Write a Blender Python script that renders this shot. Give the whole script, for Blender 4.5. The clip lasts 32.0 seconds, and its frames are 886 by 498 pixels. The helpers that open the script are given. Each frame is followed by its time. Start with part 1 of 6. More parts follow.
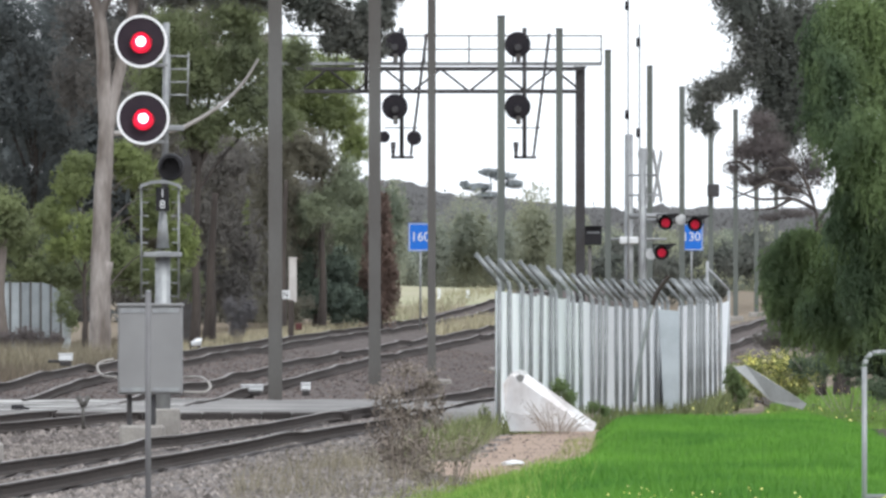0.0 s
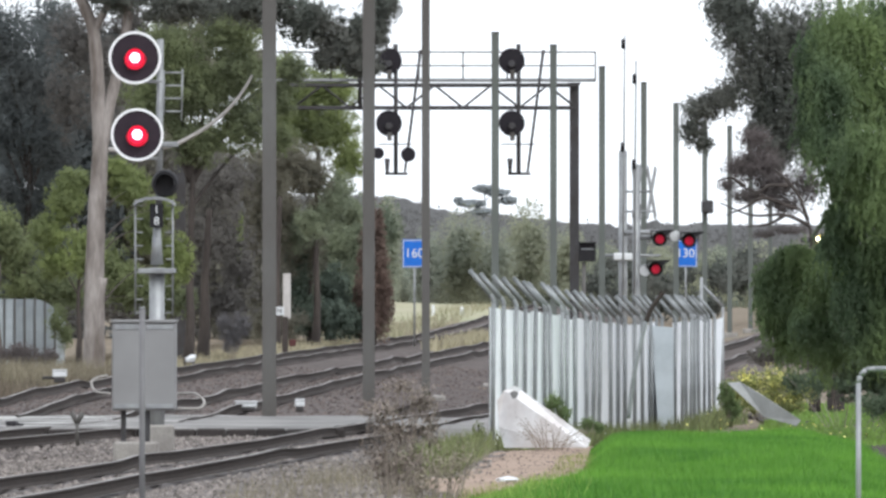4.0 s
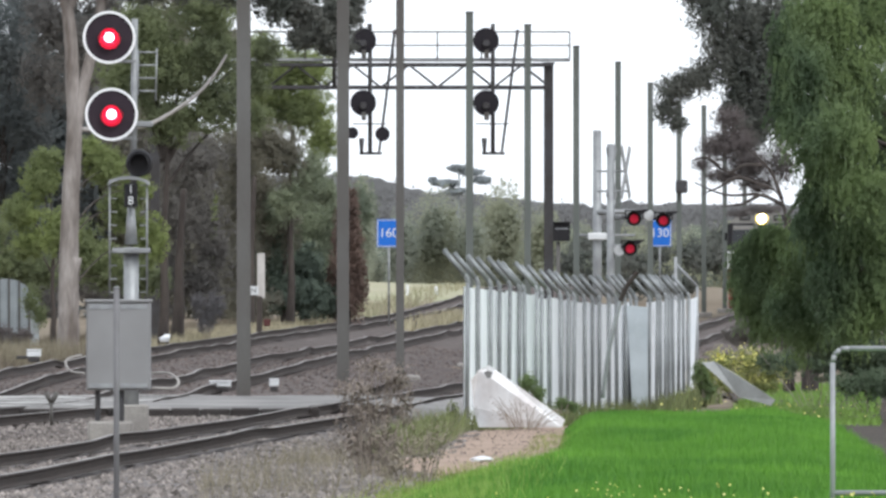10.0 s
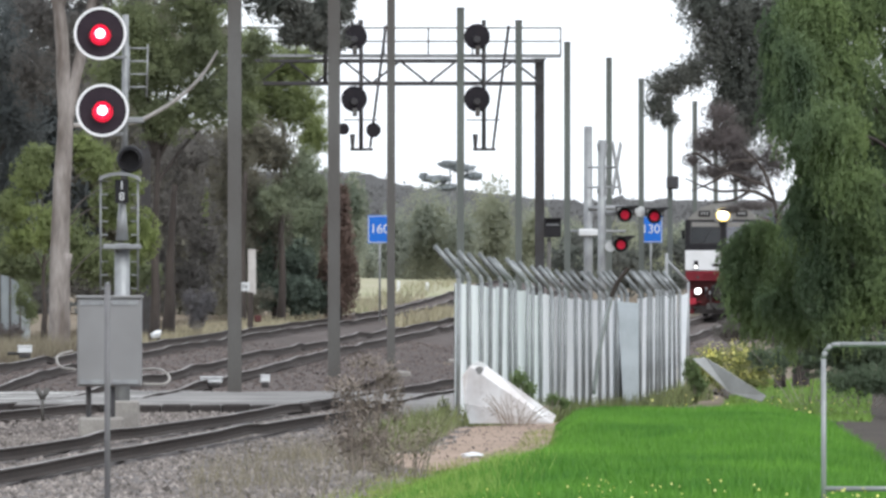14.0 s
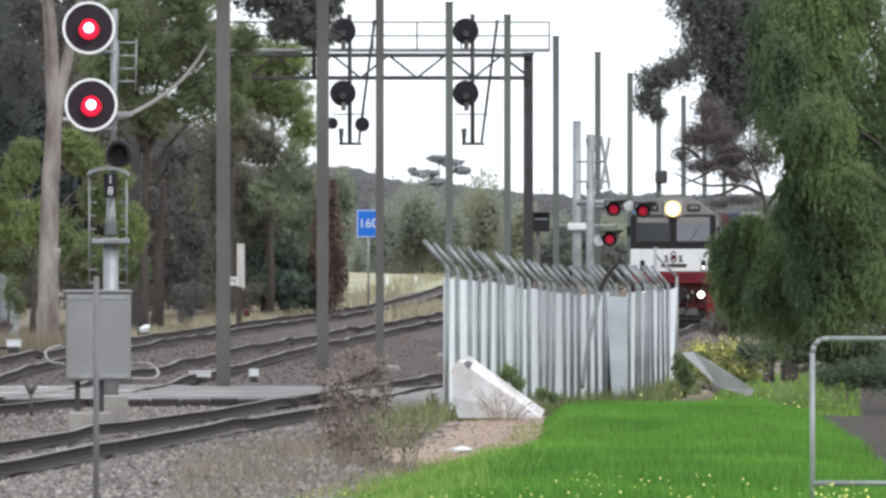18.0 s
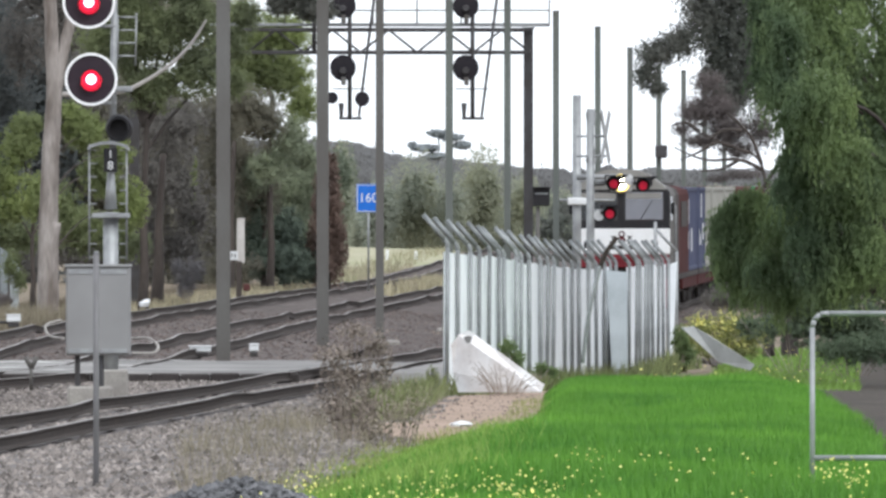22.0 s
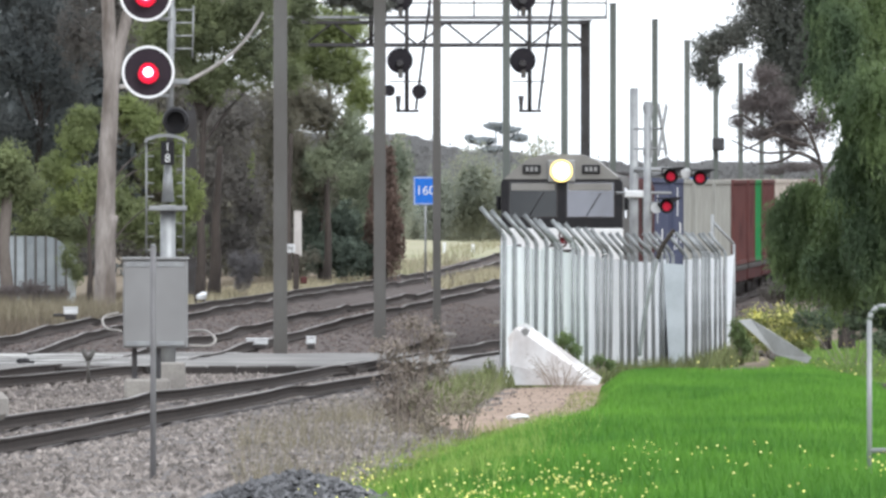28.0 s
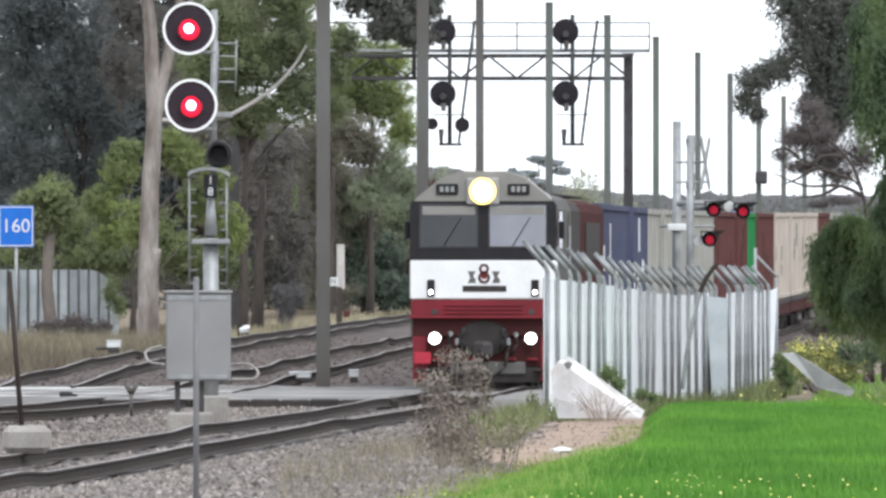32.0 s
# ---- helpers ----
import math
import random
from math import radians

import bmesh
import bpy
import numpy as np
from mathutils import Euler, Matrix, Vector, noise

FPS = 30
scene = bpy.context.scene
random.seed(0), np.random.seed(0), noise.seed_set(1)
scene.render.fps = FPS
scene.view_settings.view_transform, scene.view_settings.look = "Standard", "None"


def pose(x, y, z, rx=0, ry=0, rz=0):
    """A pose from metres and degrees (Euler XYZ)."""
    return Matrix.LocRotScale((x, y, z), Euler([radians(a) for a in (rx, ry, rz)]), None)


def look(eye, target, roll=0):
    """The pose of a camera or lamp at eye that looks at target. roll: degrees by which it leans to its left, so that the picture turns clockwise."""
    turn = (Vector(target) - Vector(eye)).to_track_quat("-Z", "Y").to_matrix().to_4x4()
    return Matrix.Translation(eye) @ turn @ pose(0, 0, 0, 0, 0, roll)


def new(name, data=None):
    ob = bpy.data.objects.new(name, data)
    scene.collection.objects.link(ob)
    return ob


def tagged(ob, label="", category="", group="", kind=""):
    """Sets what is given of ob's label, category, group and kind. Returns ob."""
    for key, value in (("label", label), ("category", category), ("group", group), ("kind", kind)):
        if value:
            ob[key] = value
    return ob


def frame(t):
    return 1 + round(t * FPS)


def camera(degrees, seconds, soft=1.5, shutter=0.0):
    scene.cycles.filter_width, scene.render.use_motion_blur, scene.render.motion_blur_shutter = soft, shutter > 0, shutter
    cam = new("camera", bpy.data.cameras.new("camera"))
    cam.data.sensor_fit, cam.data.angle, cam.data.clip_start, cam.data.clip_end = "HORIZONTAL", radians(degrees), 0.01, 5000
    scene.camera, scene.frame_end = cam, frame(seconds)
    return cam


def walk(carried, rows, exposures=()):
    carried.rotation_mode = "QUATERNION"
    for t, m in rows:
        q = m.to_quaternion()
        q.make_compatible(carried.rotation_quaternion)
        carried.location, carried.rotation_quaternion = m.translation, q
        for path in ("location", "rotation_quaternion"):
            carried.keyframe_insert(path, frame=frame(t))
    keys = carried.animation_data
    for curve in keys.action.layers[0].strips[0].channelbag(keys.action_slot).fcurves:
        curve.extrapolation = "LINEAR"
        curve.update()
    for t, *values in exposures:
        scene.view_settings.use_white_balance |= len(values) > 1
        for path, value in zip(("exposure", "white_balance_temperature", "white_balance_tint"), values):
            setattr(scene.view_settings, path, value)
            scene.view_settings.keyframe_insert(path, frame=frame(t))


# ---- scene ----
cam = camera(4.99, 32.0, soft=2.8)
EYE = 1.6
# seconds, yaw, pitch of the hand-held camera, which stands on one spot
ROWS = [
    (0, 0.0000, 0.1560),
    (0.5, 0.0000, 0.2165),
    (1, 0.0000, 0.2196),
    (1.5, 0.0000, 0.2260),
    (2, 0.0032, 0.2165),
    (2.5, 0.0095, 0.2483),
    (4.5, -0.0414, 0.2483),
    (5, -0.0414, 0.2387),
    (5.5, -0.0700, 0.1751),
    (6, -0.1337, 0.1719),
    (6.5, -0.1687, 0.1464),
    (7, -0.1878, 0.1751),
    (7.5, -0.1719, 0.1464),
    (8, -0.1464, 0.1528),
    (8.5, -0.1337, 0.1464),
    (9, -0.1241, 0.1846),
    (9.5, -0.1082, 0.1655),
    (10, -0.1783, 0.1337),
    (10.5, -0.1783, 0.1560),
    (11, -0.1783, 0.1751),
    (11.5, -0.1910, 0.1623),
    (12, -0.1878, 0.1719),
    (12.5, -0.2069, 0.1528),
    (13, -0.2165, 0.1464),
    (13.5, -0.2165, 0.1337),
    (14, -0.2292, 0.1114),
    (14.5, -0.2196, 0.1464),
    (16.5, -0.2260, 0.1560),
    (17, -0.2451, 0.1464),
    (17.5, -0.2801, 0.1528),
    (18, -0.2928, 0.0796),
    (18.5, -0.3279, 0.0987),
    (19, -0.2992, 0.0891),
    (19.5, -0.2801, 0.0509),
    (20, -0.3088, 0.0382),
    (20.5, -0.3342, -0.0032),
    (21, -0.3088, 0.0255),
    (21.5, -0.3374, -0.0382),
    (22, -0.2928, -0.0637),
    (22.5, -0.2897, -0.0382),
    (23, -0.2833, -0.0477),
    (23.5, -0.2897, -0.0477),
    (24, -0.2737, -0.0668),
    (24.5, -0.2642, -0.0286),
    (25, -0.1050, -0.0191),
    (25.5, -0.0637, -0.1019),
    (27.5, 0.0191, -0.0764),
    (28, 0.0286, -0.1050),
    (28.5, 0.0732, -0.1305),
    (29, 0.1432, -0.0637),
    (29.5, 0.1496, -0.0764),
    (30, 0.1974, -0.0828),
    (30.5, 0.2260, -0.0668),
    (31, 0.2515, 0.0159),
    (31.5, 0.2578, 0.0064),
    (32, 0.2706, 0.0828),
]
walk(cam, [(t, pose(0, 0, EYE, 90 + pitch, 0, yaw)) for t, yaw, pitch in ROWS], exposures=[(0, 0.14, 6100, 10), (3, 0.13, 6100, 10), (9, 0.09, 6100, 10), (19, 0.09, 6100, 10), (24, 0.22, 6100, 10), (28, 0.28, 6100, 10), (32, 0.31, 6100, 10)])

# ---- light: an even overcast sky, a broad weak sun behind the cloud ----
world = bpy.data.worlds.new("overcast_sky")
scene.world = world
world.use_nodes = True
wn, wl = world.node_tree.nodes, world.node_tree.links
wn.clear()
w_out, w_bg, w_mix, w_sky = (wn.new("ShaderNode" + k) for k in ("OutputWorld", "Background", "MixRGB", "TexSky"))
w_sky.sky_type, w_sky.sun_disc = "NISHITA", False
w_sky.sun_elevation, w_sky.sun_rotation = radians(48), radians(150)
w_mix.inputs[0].default_value = 0.9
w_mix.inputs[2].default_value = (12.6, 12.8, 13.0, 1)
w_bg.inputs[1].default_value = 0.1
wl.new(w_sky.outputs[0], w_mix.inputs[1])
wl.new(w_mix.outputs[0], w_bg.inputs[0])
wl.new(w_bg.outputs[0], w_out.inputs[0])
sun = new("sun", bpy.data.lights.new("sun", "SUN"))
sun.data.energy, sun.data.angle, sun.data.color = 1.5, radians(25), (1.0, 0.97, 0.92)
sun.matrix_world = look((0, 0, 0), (-0.33, 0.58, -0.74))


# ---- materials ----
def material(name, base, rough=0.8, metal=0.0, alt=None, scale=6.0, fine=60.0, bump=0.3, island=0.0, rnd=0.0, emit=0.0, stretch=(1, 1, 1), spec=0.3, dist=0.01, grain=0.28, thin=0.0):
    """Two-scale varied surface: broad patches towards alt, fine grain, bump, and shifts by piece."""
    m = bpy.data.materials.new(name)
    m.use_nodes = True
    n, l = m.node_tree.nodes, m.node_tree.links
    b = n["Principled BSDF"]
    b.inputs["Roughness"].default_value, b.inputs["Metallic"].default_value = rough, metal
    b.inputs["Specular IOR Level"].default_value = spec
    alt = alt or tuple(c * 0.7 for c in base)
    tc, mp = n.new("ShaderNodeTexCoord"), n.new("ShaderNodeMapping")
    mp.inputs["Scale"].default_value = stretch
    l.new(tc.outputs["Object"], mp.inputs[0])
    big, small = n.new("ShaderNodeTexNoise"), n.new("ShaderNodeTexNoise")
    for tex, s in ((big, scale), (small, fine)):
        tex.inputs["Scale"].default_value = s
        tex.inputs["Detail"].default_value = 4
        l.new(mp.outputs[0], tex.inputs["Vector"])
    ramp = n.new("ShaderNodeMapRange")
    ramp.inputs["From Min"].default_value, ramp.inputs["From Max"].default_value = 0.35, 0.65
    l.new(big.outputs[0], ramp.inputs["Value"])
    mix = n.new("ShaderNodeMixRGB")
    mix.inputs[1].default_value, mix.inputs[2].default_value = (*base, 1), (*alt, 1)
    l.new(ramp.outputs[0], mix.inputs[0])
    col = mix.outputs[0]
    val = n.new("ShaderNodeMapRange")
    val.inputs["To Min"].default_value, val.inputs["To Max"].default_value = 1 - grain, 1 + grain
    l.new(small.outputs[0], val.inputs["Value"])
    hsv = n.new("ShaderNodeHueSaturation")
    l.new(col, hsv.inputs["Color"])
    v = val.outputs[0]
    for on, node, out in ((island, "NewGeometry", "Random Per Island"), (rnd, "ObjectInfo", "Random")):
        if on:
            src = n.new("ShaderNode" + node)
            r = n.new("ShaderNodeMapRange")
            r.inputs["To Min"].default_value, r.inputs["To Max"].default_value = 1 - on, 1 + on
            l.new(src.outputs[out], r.inputs["Value"])
            mul = n.new("ShaderNodeMath")
            mul.operation = "MULTIPLY"
            l.new(v, mul.inputs[0])
            l.new(r.outputs[0], mul.inputs[1])
            v = mul.outputs[0]
    l.new(v, hsv.inputs["Value"])
    l.new(hsv.outputs[0], b.inputs["Base Color"])
    if bump:
        bp = n.new("ShaderNodeBump")
        bp.inputs["Strength"].default_value, bp.inputs["Distance"].default_value = bump, dist
        l.new(small.outputs[0], bp.inputs["Height"])
        l.new(bp.outputs[0], b.inputs["Normal"])
    if thin:
        tr, sh = n.new("ShaderNodeBsdfTranslucent"), n.new("ShaderNodeMixShader")
        sh.inputs[0].default_value = thin
        l.new(hsv.outputs[0], tr.inputs[0])
        l.new(b.outputs[0], sh.inputs[1])
        l.new(tr.outputs[0], sh.inputs[2])
        l.new(sh.outputs[0], n["Material Output"].inputs[0])
    if emit:
        b.inputs["Emission Color"].default_value = (*base, 1)
        b.inputs["Emission Strength"].default_value = emit
    return m


M = {
    "soil": material("dry_grass_soil", (0.23, 0.18, 0.135), 0.95, alt=(0.16, 0.135, 0.09), scale=0.5, fine=14, bump=0.6, dist=0.05),
    "dirt": material("bare_dirt", (0.36, 0.265, 0.205), 0.95, alt=(0.26, 0.19, 0.14), scale=0.8, fine=20, bump=0.3, dist=0.02),
    "ballast": material("grey_ballast", (0.17, 0.155, 0.148), 0.9, alt=(0.125, 0.11, 0.103), scale=0.9, fine=25, bump=0.8, dist=0.04),
    "stone": material("crushed_stone", (0.25, 0.222, 0.203), 0.9, alt=(0.165, 0.144, 0.13), scale=0.9, fine=30, island=0.55, bump=0.2),
    "asphalt": material("worn_asphalt", (0.27, 0.258, 0.245), 0.9, alt=(0.165, 0.158, 0.152), scale=0.45, fine=30, bump=0.4),
    "rail": material("rusty_rail_steel", (0.05, 0.038, 0.032), 0.85, 0.05, alt=(0.038, 0.03, 0.026), scale=3, fine=40),
    "railtop": material("worn_rail_head", (0.27, 0.25, 0.235), 0.5, 0.2, alt=(0.15, 0.13, 0.12), scale=0.5, fine=40, bump=0.1),
    "steelpole": material("weathered_steel", (0.142, 0.139, 0.131), 0.7, 0.1, alt=(0.088, 0.078, 0.07), scale=0.7, fine=30, stretch=(1, 1, 0.3), grain=0.14),
    "greenpole": material("greenish_weathered_steel", (0.155, 0.172, 0.155), 0.7, 0.1, alt=(0.11, 0.115, 0.105), scale=0.7, fine=30, stretch=(1, 1, 0.3), grain=0.12),
    "darksteel": material("dark_painted_steel", (0.072, 0.07, 0.073), 0.6, 0.2, alt=(0.055, 0.05, 0.048), scale=2, fine=30),
    "galv": material("galvanised_steel", (0.36, 0.37, 0.37), 0.5, 0.4, alt=(0.27, 0.275, 0.28), scale=4, fine=50, bump=0.1, rnd=0.1, grain=0.08),
    "greypaint": material("grey_enamel", (0.285, 0.282, 0.28), 0.55, alt=(0.245, 0.242, 0.24), scale=1.5, fine=12, bump=0.03, grain=0.03),
    "white": material("white_paint", (0.75, 0.76, 0.76), 0.5, alt=(0.66, 0.67, 0.67), scale=3, fine=40, bump=0.05, grain=0.08),
    "sheet": material("white_sheet_metal", (0.84, 0.86, 0.88), 0.55, alt=(0.72, 0.75, 0.78), scale=1.6, fine=30, bump=0.12, rnd=0.1, grain=0.08),
    "stained": material("stained_white_sheet", (0.84, 0.84, 0.84), 0.6, alt=(0.60, 0.56, 0.54), scale=1.7, fine=12, bump=0.2, grain=0.12),
    "bluesheet": material("pale_blue_sheet_metal", (0.45, 0.49, 0.51), 0.6, alt=(0.34, 0.375, 0.39), scale=1.5, fine=20, bump=0.15, rnd=0.15, grain=0.08),
    "black": material("black_enamel", (0.012, 0.012, 0.014), 0.6, alt=(0.02, 0.018, 0.02), scale=4, fine=30, bump=0.05, grain=0.08),
    "target": material("dark_signal_board", (0.032, 0.022, 0.03), 0.85, alt=(0.04, 0.028, 0.036), scale=4, fine=30, bump=0.05),
    "farboard": material("black_signal_board", (0.016, 0.014, 0.018), 0.8, alt=(0.022, 0.018, 0.022), scale=4, fine=30, bump=0.05),
    "concrete": material("pale_concrete", (0.36, 0.34, 0.31), 0.9, alt=(0.27, 0.25, 0.23), scale=2, fine=25),
    "red_on": material("lit_red_lens", (1.0, 0.01, 0.05), 0.4, emit=1.0, bump=0),
    "red_core": material("lit_red_core", (1.0, 0.5, 0.55), 0.4, emit=5.0, bump=0),
    "red_dim": material("flashing_red_lens", (0.70, 0.012, 0.05), 0.35, emit=0.28, bump=0),
    "lamp": material("lit_headlamp", (1.0, 0.88, 0.58), 0.4, emit=30.0, bump=0),
    "lampglare": material("headlamp_glare", (1.0, 0.74, 0.22), 0.4, emit=1.6, bump=0),
    "lampwhite": material("lit_white_lamp", (1.0, 0.95, 0.88), 0.4, emit=6.0, bump=0),
    "blue": material("blue_sign_face", (0.02, 0.16, 0.62), 0.5, alt=(0.018, 0.14, 0.56), scale=3, fine=30, bump=0.03, grain=0.08),
    "bark": material("pale_gum_bark", (0.36, 0.325, 0.30), 0.9, alt=(0.15, 0.125, 0.108), scale=1.3, fine=7, stretch=(1.8, 1.8, 0.45), bump=0.6, dist=0.04, grain=0.4),
    "brownbark": material("dusty_brown_bark", (0.19, 0.165, 0.145), 0.95, alt=(0.12, 0.10, 0.088), scale=2, fine=14, stretch=(1, 1, 0.3), bump=0.6, dist=0.04),
    "darkbark": material("dark_bark", (0.09, 0.075, 0.065), 0.95, alt=(0.05, 0.042, 0.038), scale=2, fine=14, stretch=(1, 1, 0.3), bump=0.6, dist=0.04),
    "leaf_dark": material("dark_foliage", (0.118, 0.136, 0.138), 0.8, alt=(0.16, 0.17, 0.165), scale=0.4, fine=2.5, island=0.1, bump=0, grain=0.2, thin=0.5),
    "leaf_mid": material("olive_foliage", (0.262, 0.30, 0.145), 0.8, alt=(0.18, 0.205, 0.125), scale=0.3, fine=2.5, island=0.1, bump=0, grain=0.2, thin=0.5),
    "leaf_bright": material("yellow_green_foliage", (0.315, 0.37, 0.14), 0.8, alt=(0.205, 0.24, 0.12), scale=0.4, fine=2.5, island=0.1, bump=0, grain=0.2, thin=0.5),
    "leaf_grey": material("grey_brown_foliage", (0.215, 0.202, 0.182), 0.8, alt=(0.165, 0.157, 0.147), scale=0.3, fine=2.5, island=0.1, bump=0, grain=0.2, thin=0.5),
    "leaf_brown": material("rusty_dead_foliage", (0.20, 0.172, 0.165), 0.8, alt=(0.15, 0.135, 0.13), scale=0.5, fine=2.5, island=0.1, bump=0, grain=0.2, thin=0.5),
    "leaf_pepper": material("drooping_green_foliage", (0.24, 0.315, 0.125), 0.75, alt=(0.11, 0.158, 0.088), scale=0.5, fine=3, island=0.12, bump=0, grain=0.2, thin=0.5),
    "leaf_ash": material("ash_grey_foliage", (0.27, 0.26, 0.265), 0.85, alt=(0.20, 0.19, 0.195), scale=0.6, fine=2.5, island=0.1, bump=0, grain=0.2, thin=0.5),
    "leaf_teal": material("dull_teal_foliage", (0.175, 0.215, 0.165), 0.8, alt=(0.125, 0.158, 0.13), scale=0.4, fine=2.5, island=0.1, bump=0, grain=0.2, thin=0.5),
    "leaf_sage": material("sage_green_foliage", (0.30, 0.335, 0.225), 0.8, alt=(0.215, 0.25, 0.185), scale=0.3, fine=2.5, island=0.1, bump=0, grain=0.2, thin=0.5),
    "leaf_gum": material("gum_foliage", (0.14, 0.157, 0.135), 0.8, alt=(0.185, 0.187, 0.165), scale=0.6, fine=2.5, island=0.12, bump=0, grain=0.2, thin=0.5),
    # distance haze is mixed into the next two leaf colours
    "leaf_far": material("haze_tinted_far_foliage", (0.39, 0.40, 0.28), 0.8, alt=(0.31, 0.335, 0.275), scale=0.1, fine=0.6, island=0.03, bump=0, grain=0.12, thin=0.6),
    "leaf_haze": material("haze_tinted_hill", (0.245, 0.245, 0.24), 0.8, alt=(0.20, 0.198, 0.196), scale=0.12, fine=0.5, island=0.02, bump=0, grain=0.1, thin=0.5),
    "grass": material("lush_green_grass", (0.145, 0.315, 0.038), 0.7, alt=(0.06, 0.175, 0.02), scale=0.3, fine=1.2, island=0.06, bump=0, grain=0.15),
    "drygrass": material("dry_grass_blades", (0.27, 0.235, 0.175), 0.9, alt=(0.20, 0.18, 0.12), scale=0.5, fine=4, island=0.3, bump=0),
    "edgegrass": material("worn_olive_grass", (0.30, 0.29, 0.13), 0.85, alt=(0.21, 0.26, 0.075), scale=0.8, fine=4, island=0.4, bump=0),
    "younggrass": material("young_yellow_green_grass", (0.27, 0.38, 0.085), 0.75, alt=(0.18, 0.29, 0.06), scale=0.4, fine=2, island=0.2, bump=0),
    "field": material("pale_green_field", (0.31, 0.315, 0.19), 0.95, alt=(0.37, 0.33, 0.235), scale=0.06, fine=1, bump=0),
    "cinder": material("brown_cinder_ground", (0.10, 0.081, 0.075), 0.95, alt=(0.075, 0.06, 0.055), scale=0.5, fine=16, bump=0.8, dist=0.04),
    "leaf_rust": material("rust_red_dead_foliage", (0.24, 0.17, 0.138), 0.8, alt=(0.185, 0.135, 0.115), scale=0.5, fine=2.5, island=0.2, bump=0, grain=0.3, thin=0.4),
    "tangrass": material("tall_tan_grass", (0.44, 0.39, 0.28), 0.9, alt=(0.36, 0.33, 0.2), scale=0.3, fine=3, island=0.25, bump=0),
    "picketgrey": material("dull_grey_picket", (0.21, 0.205, 0.21), 0.6, 0.2, alt=(0.16, 0.155, 0.155), scale=3, fine=40, bump=0.1, grain=0.1),
    "fencepost": material("dull_grey_tube", (0.285, 0.298, 0.30), 0.42, 0.35, alt=(0.20, 0.21, 0.21), scale=3, fine=40, bump=0.1, rnd=0.2, grain=0.1),
    "bankgrass": material("brown_bank_grass", (0.19, 0.155, 0.12), 0.9, alt=(0.13, 0.115, 0.08), scale=0.3, fine=4, island=0.3, bump=0),
    "bushgreen": material("bush_foliage", (0.32, 0.34, 0.12), 0.8, alt=(0.21, 0.24, 0.09), scale=1.2, fine=4, island=0.3, bump=0, thin=0.3),
    "sprigs": material("pale_rough_grass", (0.21, 0.34, 0.065), 0.8, alt=(0.15, 0.26, 0.055), scale=0.5, fine=4, island=0.2, bump=0),
    # darker copy of the cab glass, imitating a pane that mirrors less sky
    "glassdark": material("shaded_cab_glass", (0.10, 0.105, 0.11), 0.12, 0.7, alt=(0.07, 0.075, 0.08), scale=0.6, bump=0, spec=0.8, grain=0.02),
    "greenweed": material("green_weed", (0.185, 0.215, 0.085), 0.8, alt=(0.13, 0.145, 0.065), scale=0.8, fine=4, island=0.4, bump=0),
    "darkstone": material("dark_heap_stone", (0.15, 0.15, 0.155), 0.85, alt=(0.10, 0.10, 0.105), scale=1.2, fine=30, island=0.55, bump=0.2),
    "brow": material("locomotive_cream", (0.265, 0.255, 0.235), 0.5, alt=(0.22, 0.212, 0.195), scale=1.5, fine=25, bump=0.05, grain=0.08),
    "brownbed": material("brown_ballast", (0.118, 0.096, 0.088), 0.9, alt=(0.088, 0.072, 0.066), scale=0.6, fine=20, bump=0.8, dist=0.04),
    "brownstone": material("brown_stone", (0.138, 0.112, 0.102), 0.9, alt=(0.10, 0.08, 0.072), scale=0.5, fine=30, island=0.45, bump=0.2),
    # pine colour greyed to carry the distance haze
    "leaf_mist": material("haze_tinted_pine", (0.30, 0.33, 0.34), 0.95, alt=(0.25, 0.28, 0.29), scale=0.1, fine=1, island=0.1, bump=0, grain=0.1),
    "palegrey": material("weathered_pale_board", (0.33, 0.335, 0.325), 0.9, alt=(0.25, 0.255, 0.24), scale=1.5, fine=20, bump=0.3, grain=0.15),
    "palewood": material("bleached_wood", (0.58, 0.55, 0.52), 0.85, alt=(0.48, 0.45, 0.42), scale=3, fine=15, bump=0.2, grain=0.12),
    "rimwhite": material("reflective_white_rim", (0.92, 0.92, 0.92), 0.4, alt=(0.88, 0.88, 0.88), scale=3, fine=30, bump=0, grain=0.03),
    "ridge": material("hazy_wooded_ridge", (0.10, 0.115, 0.08), 0.95, alt=(0.075, 0.09, 0.065), scale=0.12, fine=0.8, bump=0),
    "leaf_deep": material("deep_and_shaded_green_foliage", (0.15, 0.195, 0.118), 0.75, alt=(0.09, 0.12, 0.08), scale=0.7, fine=3, island=0.12, bump=0, grain=0.2, thin=0.45),
    "leaf_umber": material("shaded_brown_foliage", (0.26, 0.245, 0.185), 0.8, alt=(0.195, 0.188, 0.15), scale=0.3, fine=2.5, island=0.1, bump=0, grain=0.2, thin=0.5),
    "shadesoil": material("shade_darkened_soil", (0.062, 0.048, 0.038), 0.95, alt=(0.04, 0.034, 0.026), scale=0.7, fine=15, bump=0.6, dist=0.04),
    "paint": material("faded_road_paint", (0.62, 0.61, 0.58), 0.8, alt=(0.36, 0.35, 0.33), scale=0.8, fine=12, bump=0.1),
    "flower": material("pale_yellow_flower", (0.84, 0.78, 0.20), 0.7, alt=(0.78, 0.74, 0.3), island=0.2, bump=0),
    "weed": material("dry_weed", (0.275, 0.232, 0.195), 0.9, alt=(0.19, 0.158, 0.133), scale=3, fine=9, island=0.4, bump=0),
